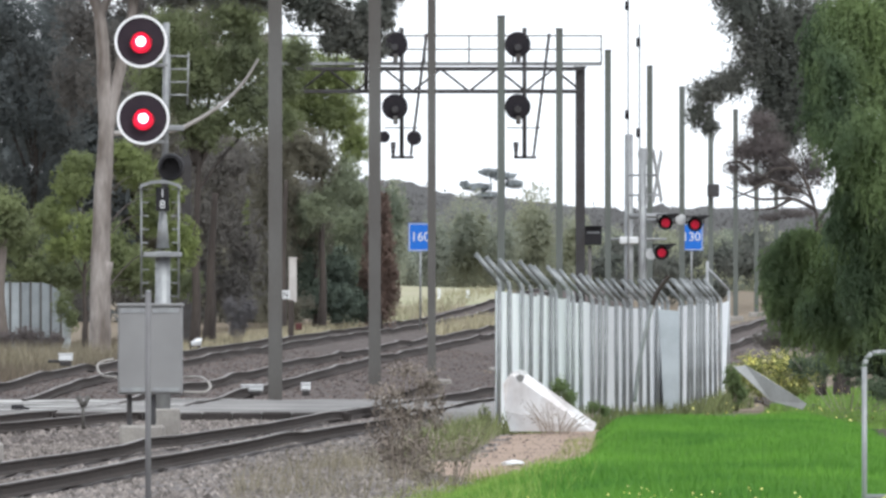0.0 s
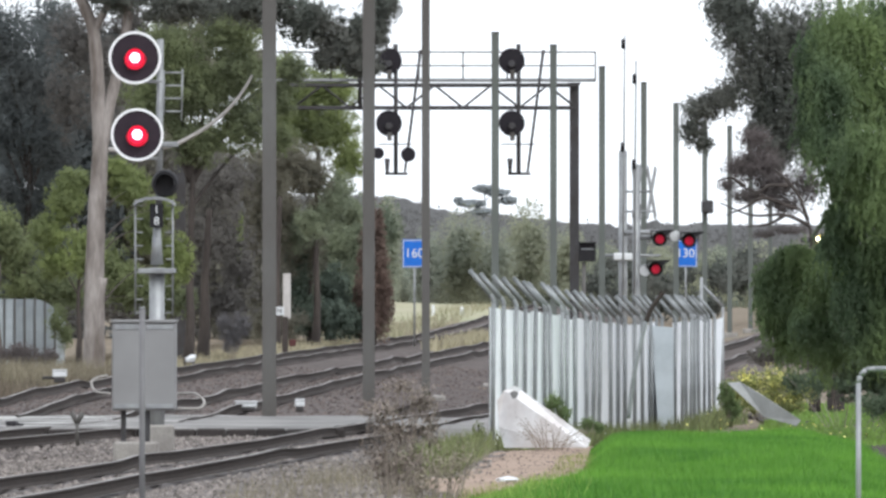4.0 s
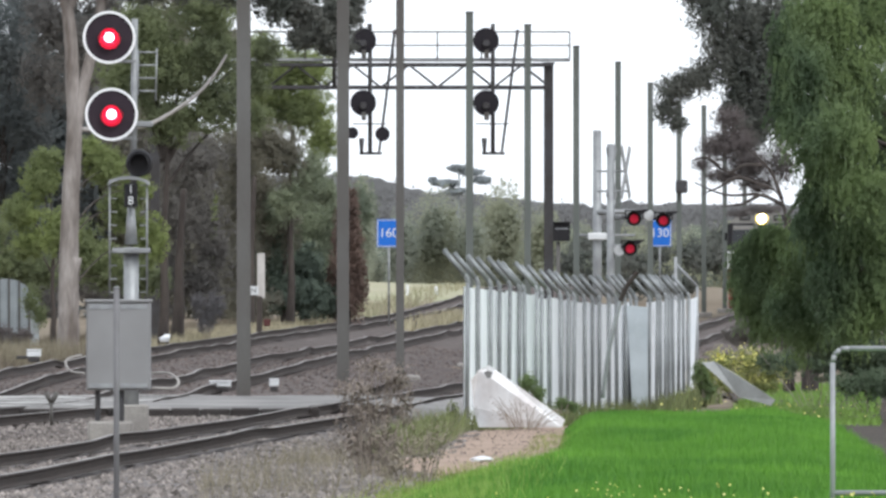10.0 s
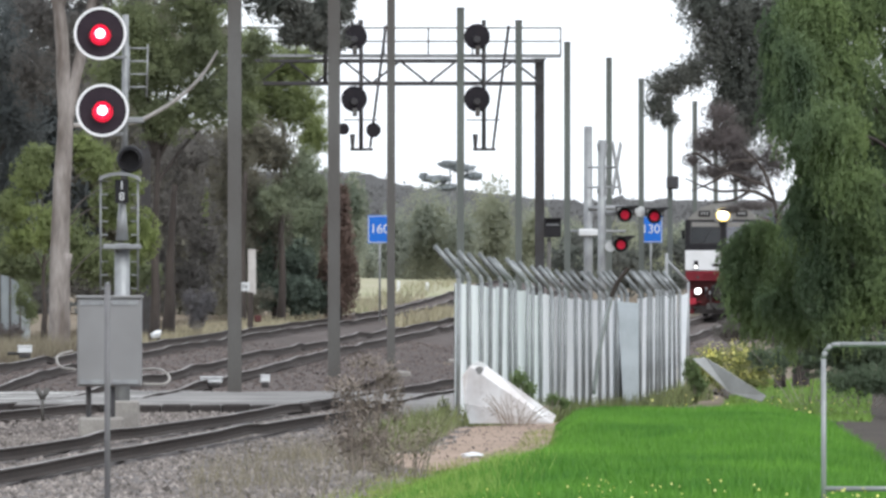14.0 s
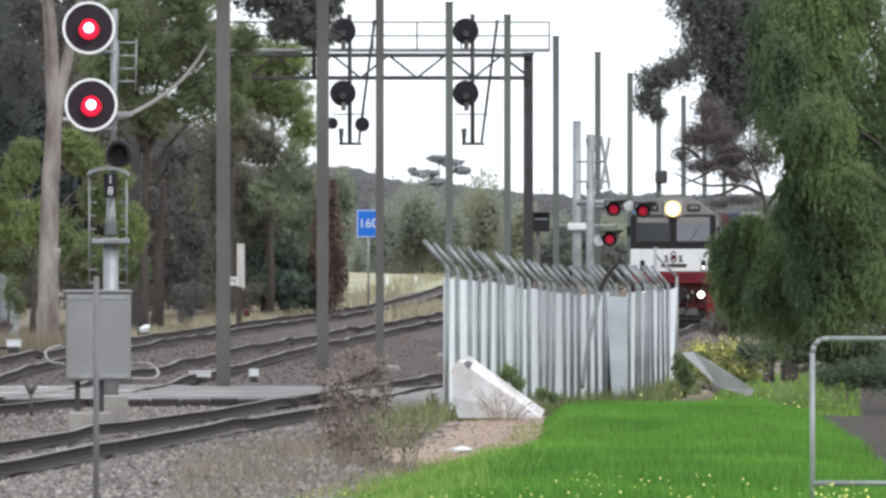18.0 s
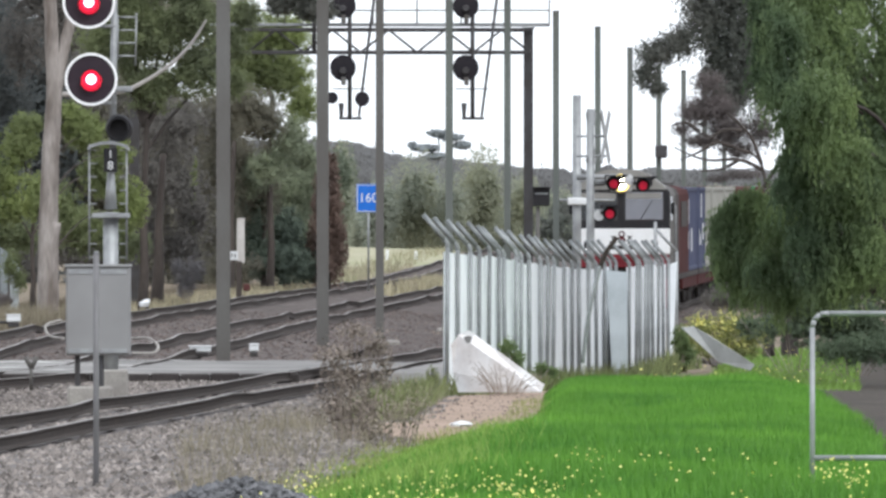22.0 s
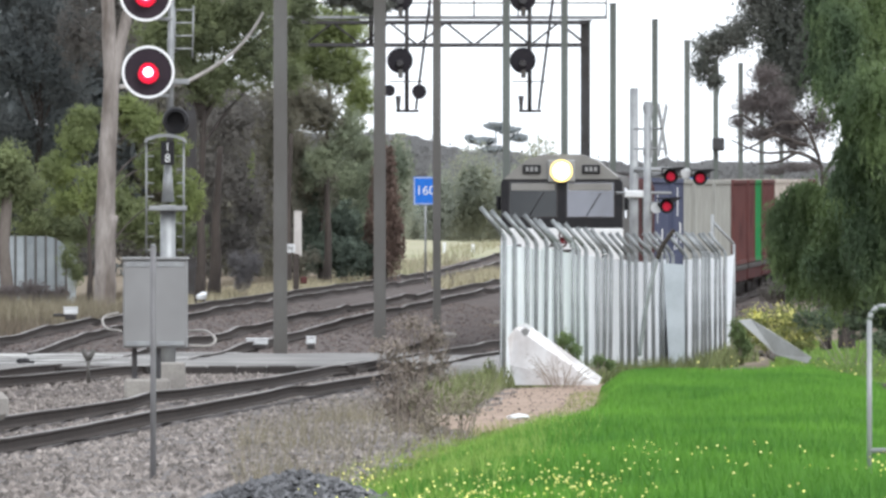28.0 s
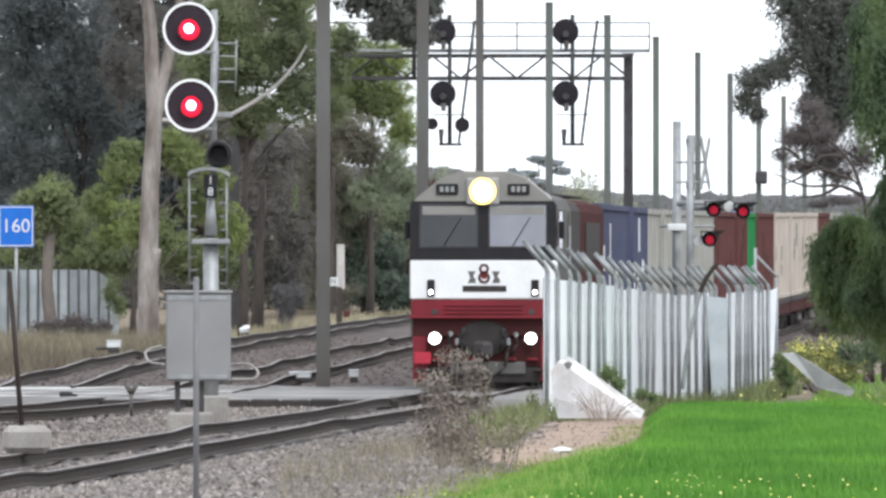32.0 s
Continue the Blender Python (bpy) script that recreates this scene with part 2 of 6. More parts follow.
    "glass": material("cab_glass", (0.34, 0.35, 0.40), 0.10, 0.75, alt=(0.27, 0.28, 0.31), scale=0.6, bump=0, spec=0.8, grain=0.02),
    "locored": material("locomotive_red", (0.20, 0.016, 0.026), 0.45, alt=(0.15, 0.014, 0.02), scale=1.5, fine=25, bump=0.05, grain=0.08),
    "tailred": material("bright_red_casing", (0.45, 0.03, 0.05), 0.5, alt=(0.38, 0.03, 0.05), scale=2, fine=25, bump=0.05, grain=0.08),
    "locowhite": material("locomotive_white", (0.80, 0.80, 0.80), 0.4, alt=(0.74, 0.74, 0.73), scale=1.5, fine=25, bump=0.05, grain=0.08),
    "locogrey": material("locomotive_grey", (0.34, 0.34, 0.33), 0.5, alt=(0.27, 0.27, 0.26), scale=1.5, fine=25, bump=0.05, grain=0.08),
    "cabside": material("dull_cab_grey", (0.15, 0.145, 0.14), 0.85, alt=(0.115, 0.11, 0.105), scale=1.5, fine=25, bump=0.05, grain=0.1, spec=0.06),
    "maroon": material("faded_maroon", (0.075, 0.026, 0.025), 0.85, alt=(0.055, 0.021, 0.021), scale=1.0, fine=20, bump=0.1, grain=0.1, spec=0.06),
    "c_blue": material("container_blue", (0.07, 0.08, 0.13), 0.85, alt=(0.09, 0.097, 0.145), scale=1.2, fine=18, bump=0.1, grain=0.1, spec=0.06),
    "c_grey": material("container_grey_green", (0.35, 0.35, 0.32), 0.85, alt=(0.28, 0.275, 0.25), scale=1.2, fine=18, bump=0.1, grain=0.08, spec=0.06),
    "c_red": material("container_rust_red", (0.125, 0.052, 0.048), 0.85, alt=(0.095, 0.044, 0.042), scale=1.2, fine=18, bump=0.1, grain=0.1, spec=0.06),
    "c_green": material("container_green", (0.03, 0.22, 0.07), 0.85, alt=(0.03, 0.17, 0.06), scale=1.2, fine=18, bump=0.1, grain=0.08, spec=0.06),
    "c_beige": material("container_beige", (0.50, 0.45, 0.39), 0.85, alt=(0.40, 0.35, 0.31), scale=1.0, fine=18, bump=0.1, grain=0.08, spec=0.06),
    "under": material("grimy_underframe", (0.05, 0.043, 0.04), 0.85, alt=(0.035, 0.03, 0.028), scale=3, fine=25),
}


# ---- mesh helpers ----
def mesh_of(name, verts, faces, mats, idx=None, smooth=False):
    """A mesh from arrays; all faces have the same number of corners."""
    verts, faces = np.asarray(verts, np.float32), np.asarray(faces, np.int32)
    me = bpy.data.meshes.new(name)
    k = faces.shape[1]
    me.vertices.add(len(verts))
    me.vertices.foreach_set("co", verts.ravel())
    me.loops.add(faces.size)
    me.loops.foreach_set("vertex_index", faces.ravel())
    me.polygons.add(len(faces))
    me.polygons.foreach_set("loop_start", np.arange(0, faces.size, k, dtype=np.int32))
    me.polygons.foreach_set("loop_total", np.full(len(faces), k, np.int32))
    for m in (mats if isinstance(mats, (list, tuple)) else [mats]):
        me.materials.append(m)
    if idx is not None:
        me.polygons.foreach_set("material_index", np.asarray(idx, np.int32))
    me.polygons.foreach_set("use_smooth", np.full(len(faces), smooth, bool))
    me.update(calc_edges=True)
    me.validate()
    return me


def part(name, bm, mat, parent=None, label=""):
    """Links a bmesh as one mesh object under a thing or under a part."""
    me = bpy.data.meshes.new(name)
    bm.normal_update()
    bm.to_mesh(me)
    bm.free()
    me.materials.append(M[mat])
    ob = new(name, me)
    ob.parent = parent
    if label:
        ob["label"] = label
    return ob


def thing(name, label, category, m=None, group="", kind=""):
    ob = new(name)
    ob.matrix_basis = m or Matrix()
    return tagged(ob, label, category, group, kind)


def box(sx, sy, sz, at=(0, 0, 0), bevel=0.01, bm=None, turn=None):
    """A bevelled box centred on at."""
    b = bmesh.new()
    bmesh.ops.create_cube(b, size=1, matrix=Matrix.Diagonal((sx, sy, sz, 1)))
    if bevel:
        bmesh.ops.bevel(b, geom=b.edges[:], offset=min(bevel, 0.3 * min(sx, sy, sz)), segments=1, affect="EDGES")
    b.transform(Matrix.Translation(at) @ (turn or Matrix()))
    return joined(bm, b)


def joined(bm, b):
    if bm is None:
        return b
    me = bpy.data.meshes.new("tmp")
    b.to_mesh(me)
    b.free()
    bm.from_mesh(me)
    bpy.data.meshes.remove(me)
    return bm


def rod(p, q, r, r2=None, n=10, bm=None):
    """A tapered round bar from p to q."""
    p, q = Vector(p), Vector(q)
    b = bmesh.new()
    bmesh.ops.create_cone(b, cap_ends=True, segments=n, radius1=r, radius2=r if r2 is None else r2, depth=(q - p).length)
    turn = (q - p).to_track_quat("Z", "Y").to_matrix().to_4x4()
    b.transform(Matrix.Translation((p + q) / 2) @ turn)
    for f in b.faces:
        f.smooth = len(f.verts) == 4
    return joined(bm, b)


def tube(points, r, n=8, bm=None):
    for p, q in zip(points, points[1:]):
        bm = rod(p, q, r, n=n, bm=bm)
    return bm


def disc(r, depth, at, n=28, rim=0.0, bm=None):
    """A round plate facing -y."""
    b = bmesh.new()
    bmesh.ops.create_cone(b, cap_ends=True, segments=n, radius1=r, radius2=r - rim, depth=depth)
    b.transform(Matrix.Translation(at) @ Matrix.Rotation(radians(90), 4, "X"))
    return joined(bm, b)


def ring(r, w, depth, at, n=32, bm=None):
    """An annulus facing -y."""
    b = bmesh.new()
    rows = []
    for i in range(n):
        a = 2 * math.pi * i / n
        c, s = math.cos(a), math.sin(a)
        rows.append([b.verts.new((at[0] + rr * c, at[1] + yy, at[2] + rr * s)) for rr, yy in ((r, -depth / 2), (r, depth / 2), (r - w, depth / 2), (r - w, -depth / 2))])
    for i in range(n):
        p, q = rows[i], rows[(i + 1) % n]
        for k in range(4):
            b.faces.new((p[k], p[(k + 1) % 4], q[(k + 1) % 4], q[k]))
    bmesh.ops.recalc_face_normals(b, faces=b.faces[:])
    return joined(bm, b)


def plate(points, depth, axis=(0, 1, 0)):
    """A flat plate from its outline, with thickness along axis."""
    b = bmesh.new()
    vs = [b.verts.new(p) for p in points]
    f = b.faces.new(vs)
    out = bmesh.ops.extrude_face_region(b, geom=[f])
    bmesh.ops.translate(b, verts=[g for g in out["geom"] if isinstance(g, bmesh.types.BMVert)], vec=Vector(axis) * depth)
    bmesh.ops.recalc_face_normals(b, faces=b.faces[:])
    return b


def words(text, size, parent, m, mat="white", name="lettering"):
    """Raised lettering from the built-in font, as a mesh."""
    cu = bpy.data.curves.new(name, "FONT")
    cu.body, cu.size, cu.align_x, cu.align_y, cu.extrude = text, size, "CENTER", "CENTER", 0.004
    tmp = bpy.data.objects.new(name, cu)
    me = bpy.data.meshes.new_from_object(tmp)
    bpy.data.objects.remove(tmp)
    bpy.data.curves.remove(cu)
    me.materials.append(M[mat])
    ob = new(name, me)
    ob.parent, ob.matrix_basis = parent, m
    return ob


def limb(points, r0, r1, bm=None):
    """A tapered, gently bending limb as one skin."""
    P = [Vector(p) for p in points]
    n, seg, k = len(P) - 1, 5, 10
    path = []
    for i in range(n):
        p0, p1, p2, p3 = P[max(i - 1, 0)], P[i], P[i + 1], P[min(i + 2, n)]
        for j in range(seg):
            t = j / seg
            path.append(0.5 * (2 * p1 + (p2 - p0) * t + (2 * p0 - 5 * p1 + 4 * p2 - p3) * t * t + (3 * p1 - p0 - 3 * p2 + p3) * t ** 3))
    path.append(P[-1])
    b = bmesh.new()
    rows = []
    for i, c in enumerate(path):
        d = (path[min(i + 1, len(path) - 1)] - path[max(i - 1, 0)]).normalized()
        u = d.cross(Vector((0.03, 1, 0.02))).normalized()
        v = d.cross(u)
        r = r0 + (r1 - r0) * i / (len(path) - 1)
        rows.append([b.verts.new(c + (u * math.cos(2 * math.pi * q / k) + v * math.sin(2 * math.pi * q / k)) * r * (1 + 0.10 * noise.noise(c * 1.7 + Vector((q, 0, 0))))) for q in range(k)])
    for p, q in zip(rows, rows[1:]):
        for j in range(k):
            b.faces.new((p[j], p[(j + 1) % k], q[(j + 1) % k], q[j])).smooth = True
    b.faces.new(rows[-1])
    b.faces.new(rows[0][::-1])
    bmesh.ops.recalc_face_normals(b, faces=b.faces[:])
    return joined(bm, b)


FACE = Matrix.Rotation(radians(90), 4, "X")  # turns flat lettering to face the camera's side


# ---- the lie of the land ----
def smooth01(a, b, t):
    t = np.clip((np.asarray(t, float) - a) / (b - a), 0, 1)
    return t * t * (3 - 2 * t)


def rail_z(y):
    return np.interp(y, (0, 120, 200, 246, 300, 360, 430, 540, 700, 3000), (-0.82, -0.84, -0.92, -0.94, -0.76, -0.46, -0.08, 0.35, 0.8, 1.3))


def bank_z(y):
    return np.interp(y, (0, 60, 100, 140, 170, 200, 246, 300, 360, 430, 540, 700, 3000), (0, 0, -0.27, -0.58, -0.93, -0.93, -1.05, -1.0, -0.75, -0.4, 0.1, 0.7, 1.3))


def main_x(y):
    """The centre line of the train's track."""
    y = np.asarray(y, float)
    return -0.16 + 0.0696 * (y - 204.5) - 2.1e-5 * np.maximum(y - 230, 0) ** 2


def yard_z(y):
    """Rail height of the two far tracks, which lie a little above the main line at the crossing."""
    return np.interp(y, (0, 205, 217, 235, 285, 420, 500, 560, 620, 700, 3000), (-0.9, -0.92, -0.74, -0.64, -0.57, -0.53, -0.35, 0.1, 0.6, 0.9, 1.3))


def loop_x(y):
    y = np.asarray(y, float)
    near, far = -4.6 + 0.0365 * (y - 233) - 0.0020 * np.maximum(205 - y, 0) ** 2, -12.04 + 0.034 * y
    w = smooth01(203, 228, y)
    return near * (1 - w) + far * w


BRANCH = np.polyfit((205, 231, 284, 341, 395, 445, 505, 560, 700), (-9.4, -8.76, -7.23, -5.75, -3.88, -1.95, 0.7, 2.6, 7.6), 4)


def branch_x(y):
    return np.polyval(BRANCH, np.asarray(y, float))


def wander(y, seed):
    """The small uneven bends of old rails, across and up."""
    rg = np.random.default_rng(int(seed * 10) + 7)
    k = np.arange(0, 760, 5.5) + rg.uniform(-1.6, 1.6, 139)
    out = []
    for a in (0.024, 0.020):
        v = rg.normal(0, a, len(k))
        t = np.interp(y, k, np.arange(len(k)))
        i = np.clip(t.astype(int), 0, len(k) - 2)
        f = t - i
        f = f * f * (3 - 2 * f)
        out.append(v[i] * (1 - f) + v[i + 1] * f)
    return out[0], np.maximum(out[1], -0.03)


def yard_low(x, y):
    """The floor between the tracks, from the main line up to the far ones."""
    w = smooth01(-5.6, -3.0, x - main_x(y))
    return (yard_z(y) * (1 - w) + rail_z(y) * w) - 0.36


def ground_z(x, y):
    x, y = np.asarray(x, float), np.asarray(y, float)
    low, high = yard_low(x, y), bank_z(y)
    w = smooth01(2.4, 6.0, x - main_x(y))
    far = smooth01(4, 14, branch_x(y) - x) * 0.25
    return low * (1 - w) + high * w + far


def lumps(x, y, s=1.0, a=0.05):
    return a * (np.sin(x * 2.1 * s + 0.7 * np.sin(y * 0.9 * s)) * np.sin(y * 0.53 * s + 1.3) + 0.5 * np.sin(x * 5.3 * s + y * 1.7 * s))


def sheet(name, xs, ys, zfun, mat, kind="structure", label="", category=""):
    X, Y = np.meshgrid(xs, ys)
    V = np.stack([X, Y, zfun(X, Y)], -1).reshape(-1, 3)
    nx, ny = len(xs), len(ys)
    i = (np.arange(ny - 1)[:, None] * nx + np.arange(nx - 1)).ravel()
    ob = new(name, mesh_of(name, V, np.stack([i, i + 1, i + nx + 1, i + nx], 1), M[mat], smooth=True))
    return tagged(ob, label, category, kind=kind)


ys = np.unique(np.concatenate([np.linspace(-600, -80, 6), np.arange(-60, 60, 5), np.arange(60, 260, 1.0), np.arange(260, 560, 5), np.arange(560, 1000, 40), np.linspace(1000, 3000, 12)]))
xs = np.unique(np.concatenate([np.linspace(-600, -40, 12), np.arange(-40, -16, 3), np.arange(-16, 16, 0.4), np.arange(16, 40, 3), np.linspace(40, 600, 12)]))
sheet("ground", xs, ys, lambda x, y: ground_z(x, y) + lumps(x, y, 1, 0.03) * (y < 400) - 0.02, "soil", label="bare soil with dry grass beside the railway", category="ground")


# ---- the railway ----
GAUGE = 1.6


def strip(name, cx, y0, y1, step, offs, rel, mat, label, rough=0.03, zf=rail_z):
    """A long bed that follows a track: offsets across and heights from the rail head."""
    Y = np.arange(y0, y1 + step, step)
    O = np.interp(np.linspace(0, len(offs) - 1, 4 * (len(offs) - 1) + 1), range(len(offs)), offs)
    Hh = np.interp(O, offs, rel)
    X = cx(Y)[:, None] + O
    YY = np.repeat(Y[:, None], len(O), 1)
    rng = np.random.default_rng(5)
    Z = zf(YY) + Hh + rng.normal(0, rough, X.shape) * 0.5
    n = len(O)
    i = (np.arange(len(Y) - 1)[:, None] * n + np.arange(n - 1)).ravel()
    ob = new(name, mesh_of(name, np.stack([X, YY, Z], -1).reshape(-1, 3), np.stack([i, i + 1, i + n + 1, i + n], 1), M[mat], smooth=True))
    return tagged(ob, label, "ballast", kind="structure")


BED = ((-3.0, -2.5, -1.5, -0.8, 0.8, 1.5, 2.5, 3.0), (-0.48, -0.40, -0.25, -0.22, -0.22, -0.25, -0.40, -0.48))
strip("ballast_main", main_x, 50, 206, 0.5, *BED, "ballast", "grey crushed stone bed under the main track")
strip("ballast_main_far", main_x, 206, 560, 0.5, *BED, "brownbed", "brown stone bed under the main track past the crossing")
strip("ballast_loop", loop_x, 160, 700, 0.5, *BED, "brownbed", "grey brown stone bed under the middle track", zf=yard_z)
strip("ballast_branch", branch_x, 206, 700, 0.5, *BED, "brownbed", "grey brown stone bed under the far track", zf=yard_z)

RAIL = ((-0.07, -0.17), (0.07, -0.17), (0.07, -0.155), (0.012, -0.13), (0.012, -0.045), (0.036, -0.03), (0.036, -0.004), (0.028, 0.0), (-0.028, 0.0), (-0.036, -0.004), (-0.036, -0.03), (-0.012, -0.045), (-0.012, -0.13), (-0.07, -0.155))


def track(name, label, cx, y0, y1, seed, sway=1.0, zf=rail_z):
    ob = thing(name, label, "track", kind="structure")
    for s, sd in ((-1, 0.0), (1, 0.35)):
        Y = np.concatenate([np.arange(y0, min(y1, 260), 0.55), np.arange(max(y0, 260), y1, 1.2)])
        wx, wz = (sway * q for q in wander(Y, seed + sd))
        prof = np.array(RAIL)
        X = (cx(Y) + wx + s * GAUGE / 2)[:, None] + prof[:, 0]
        Z = (zf(Y) + wz)[:, None] + prof[:, 1]
        n = len(RAIL)
        V = np.stack([X, np.repeat(Y[:, None], n, 1), Z], -1).reshape(-1, 3)
        k = np.arange(n)
        i = np.arange(len(Y) - 1)[:, None] * n
        Fc = np.stack([i + k, i + (k + 1) % n, i + n + (k + 1) % n, i + n + k], -1).reshape(-1, 4)
        idx = np.tile(np.isin(k, (6, 7, 8)).astype(int), len(Y) - 1)
        r = new("rail", mesh_of("rail", V, Fc, [M["rail"], M["railtop"]], idx))
        r.parent = ob
    return ob


track_main = track("track_main", "broad gauge track with worn uneven rusty rails", main_x, 50, 560, 0.0)
track_loop = track("track_loop", "rusty middle track bending away", loop_x, 160, 700, 1.1, 1.2, yard_z)
track_branch = track("track_branch", "rusty far track beside the trees", branch_x, 206, 700, 2.3, 1.2, yard_z)

# worn asphalt pad across the tracks, with a shoulder sloping down to the stones


def pad_z(x, y):
    edge = np.minimum(smooth01(190.8, 191.6, y), 1 - smooth01(210, 214, y))
    return rail_z(y) - 0.5 + 0.49 * edge + lumps(x, y, 0.7, 0.012)


def laid(name, left, right, y0, y1, zfun, mat, label, category, nx=30, step=0.5):
    """A ground sheet between two edges that run with the line."""
    ob = sheet(name, np.linspace(0, 1, nx), np.arange(y0, y1 + step / 2, step), lambda x, y: 0 * x, mat, label=label, category=category)
    co = np.empty(len(ob.data.vertices) * 3, np.float32)
    ob.data.vertices.foreach_get("co", co)
    co = co.reshape(-1, 3)
    y = co[:, 1].copy()
    co[:, 0] = left(y) + (right(y) - left(y)) * co[:, 0]
    co[:, 2] = zfun(co[:, 0], y)
    ob.data.vertices.foreach_set("co", co.ravel())
    return ob


laid("crossing_pad", lambda y: -16 + 0 * y, lambda y: main_x(y) - 0.90, 190, 214, pad_z, "asphalt", "pale worn asphalt crossing pad between the rails", "pavement", 46)
laid("crossing_pad_inner", lambda y: main_x(y) - 0.70, lambda y: main_x(y) + 0.70, 196, 213, lambda x, y: pad_z(x, y) - 0.03, "asphalt", "worn asphalt between the main rails", "pavement", 8)
laid("crossing_pad_outer", lambda y: main_x(y) + 0.90, lambda y: main_x(y) + 3.6, 191, 213, lambda x, y: pad_z(x, y) - 0.02, "asphalt", "worn asphalt beside the main rails", "pavement", 10)
laid("gravel_apron", lambda y: -16 + 0 * y, lambda y: main_x(y) - 1.0, 179, 192, lambda x, y: rail_z(y) - 0.5 + 0.28 * smooth01(179, 186, y) + lumps(x, y, 2, 0.012), "ballast", "grey stones banked against the crossing pad", "gravel", 40)
edge = thing("pad_edge", "dark edge pieces along the crossing pad", "pad edge", kind="structure")
for i in range(11):
    x0 = -7.6 + 0.56 * i
    part("edge_stone", box(0.555, 0.14, 0.24, (x0, 190.85 + 0.02 * (i % 3), float(rail_z(191)) - 0.15 - 0.012 * (i % 2)), 0.03), "under", edge)
laid("cinder_ground", lambda y: loop_x(y) + 1.3, lambda y: main_x(y) - 1.3, 214, 420, lambda x, y: yard_low(x, y) + 0.015 + lumps(x, y, 1.5, 0.012), "cinder", "dark brown cinder ground between the tracks", "soil", 14, 1.0)
for y0, y1, x0, x1 in ((204.5, 207.5, -11.5, -6.6), (197.0, 198.6, -10.5, -6.9), (209.0, 210.0, -8.0, -4.0), (192.4, 193.9, -10.2, -6.4), (200.6, 201.6, -9.4, -5.2), (211.2, 212.0, -11.0, -6.0)):
    laid("road_marking", lambda y: x0 + 0.3 * np.sin(y * 2.1), lambda y: x1 + 0.4 * np.sin(y * 1.7), y0, y1, lambda x, y: pad_z(x, y) + 0.012, "paint", "faded white paint on the asphalt", "road marking", 12)


# ---- overhead line poles ----
def line_pole(x, y, top):
    base = float(rail_z(y)) - 0.3
    ob = thing("line_pole", "tall bare weathered steel pole beside the tracks", "pole", pose(x, y, base), "row of steel poles")
    h = top - base
    w, t, c = (0.145, 0.13, 0.05) if y < 250 else (0.105, 0.11, 0.04)
    bm = plate([(-w, -t, -0.1), (w, -t, -0.1), (w, -t + 0.02, -0.1), (c, -t + 0.02, -0.1), (c, t - 0.02, -0.1), (w, t - 0.02, -0.1), (w, t, -0.1), (-w, t, -0.1), (-w, t - 0.02, -0.1), (-c, t - 0.02, -0.1), (-c, -t + 0.02, -0.1), (-w, -t + 0.02, -0.1)], h + 0.1, (0, 0, 1))
    part("shaft", bm, "steelpole" if y < 280 else "greenpole", ob)
    part("footing", box(0.7, 0.9, 0.25, (0, 0, 0.02), 0.03), "concrete", ob)
    if 420 < y < 430:
        part("pole_box", box(0.5, 0.4, 0.55, (0.1, -0.3, 5.2 - base), 0.06), "darksteel", ob, "dark box fixed to the pole")
    part("cap", box(0.24, 0.26, 0.04, (0, 0, h + 0.02), 0.01), "darksteel", ob)
    return ob


for x, y, top in ((-3.524, 213.6, 9.3), (-1.62, 241, 9.3), (-0.292, 263, 9.3), (1.648, 288, 8.96), (3.616, 316, 9.289), (5.58, 344, 9.244),
                  (7.584, 373, 9.309), (9.377, 399, 9.026), (11.192, 425, 8.801), (12.979, 451, 8.991), (14.646, 475, 9.517), (16.553, 505, 9.0)):
    line_pole(x, y, top)


# ---- high sheet-metal fence with cranked posts ----
def fence_run(name, label, line, stations, top=1.99):
    """Bent tube posts at uneven stations along a line on the bank, a plain white sheet behind every bay."""
    ob = thing(name, label, "fence")
    bend = [(-0.10 * (1 - math.cos(a)), 0, 2.03 + 0.12 * math.sin(a)) for a in (0.25, 0.5, 0.75, 0.95)]
    shape = [(0, 0, -0.25), (0, 0, 2.03)] + bend + [(-0.335, 0, 2.475)]
    post_mesh = None
    foot = [(line(y), y, float(bank_z(y))) for y in stations]
    for i, (x, y, z) in enumerate(foot):
        if post_mesh is None:
            p = part("post", tube(shape, 0.033, 10), "fencepost", ob)
            post_mesh = p.data
        else:
            p = new("post", post_mesh)
            p.parent = ob
        p.matrix_basis = pose(x, y, z + random.uniform(-0.02, 0.025), 0, random.uniform(-0.7, 0.7), random.uniform(-5, 5))
        if i + 1 < len(foot):
            x2, y2, z2 = foot[i + 1]
            lift = random.uniform(-0.02, 0.03)
            b = bmesh.new()
            rows = []
            for t, off in ((0.01, -0.05), (0.46, -0.05), (0.50, -0.062), (0.54, -0.05), (0.99, -0.05)):
                c = Vector((x + (x2 - x) * t + off, y + (y2 - y) * t, z + (z2 - z) * t))
                rows.append([b.verts.new(c + Vector((e, 0, h))) for h in (0.05, top + lift) for e in (0, 0.006)])
            for p0, p1 in zip(rows, rows[1:]):
                b.faces.new((p0[0], p1[0], p1[2], p0[2]))
                b.faces.new((p0[1], p0[3], p1[3], p1[1]))
                b.faces.new((p0[2], p1[2], p1[3], p0[3]))
            part("sheet_panel", b, "sheet", ob, "white sheet metal panel")
    return ob


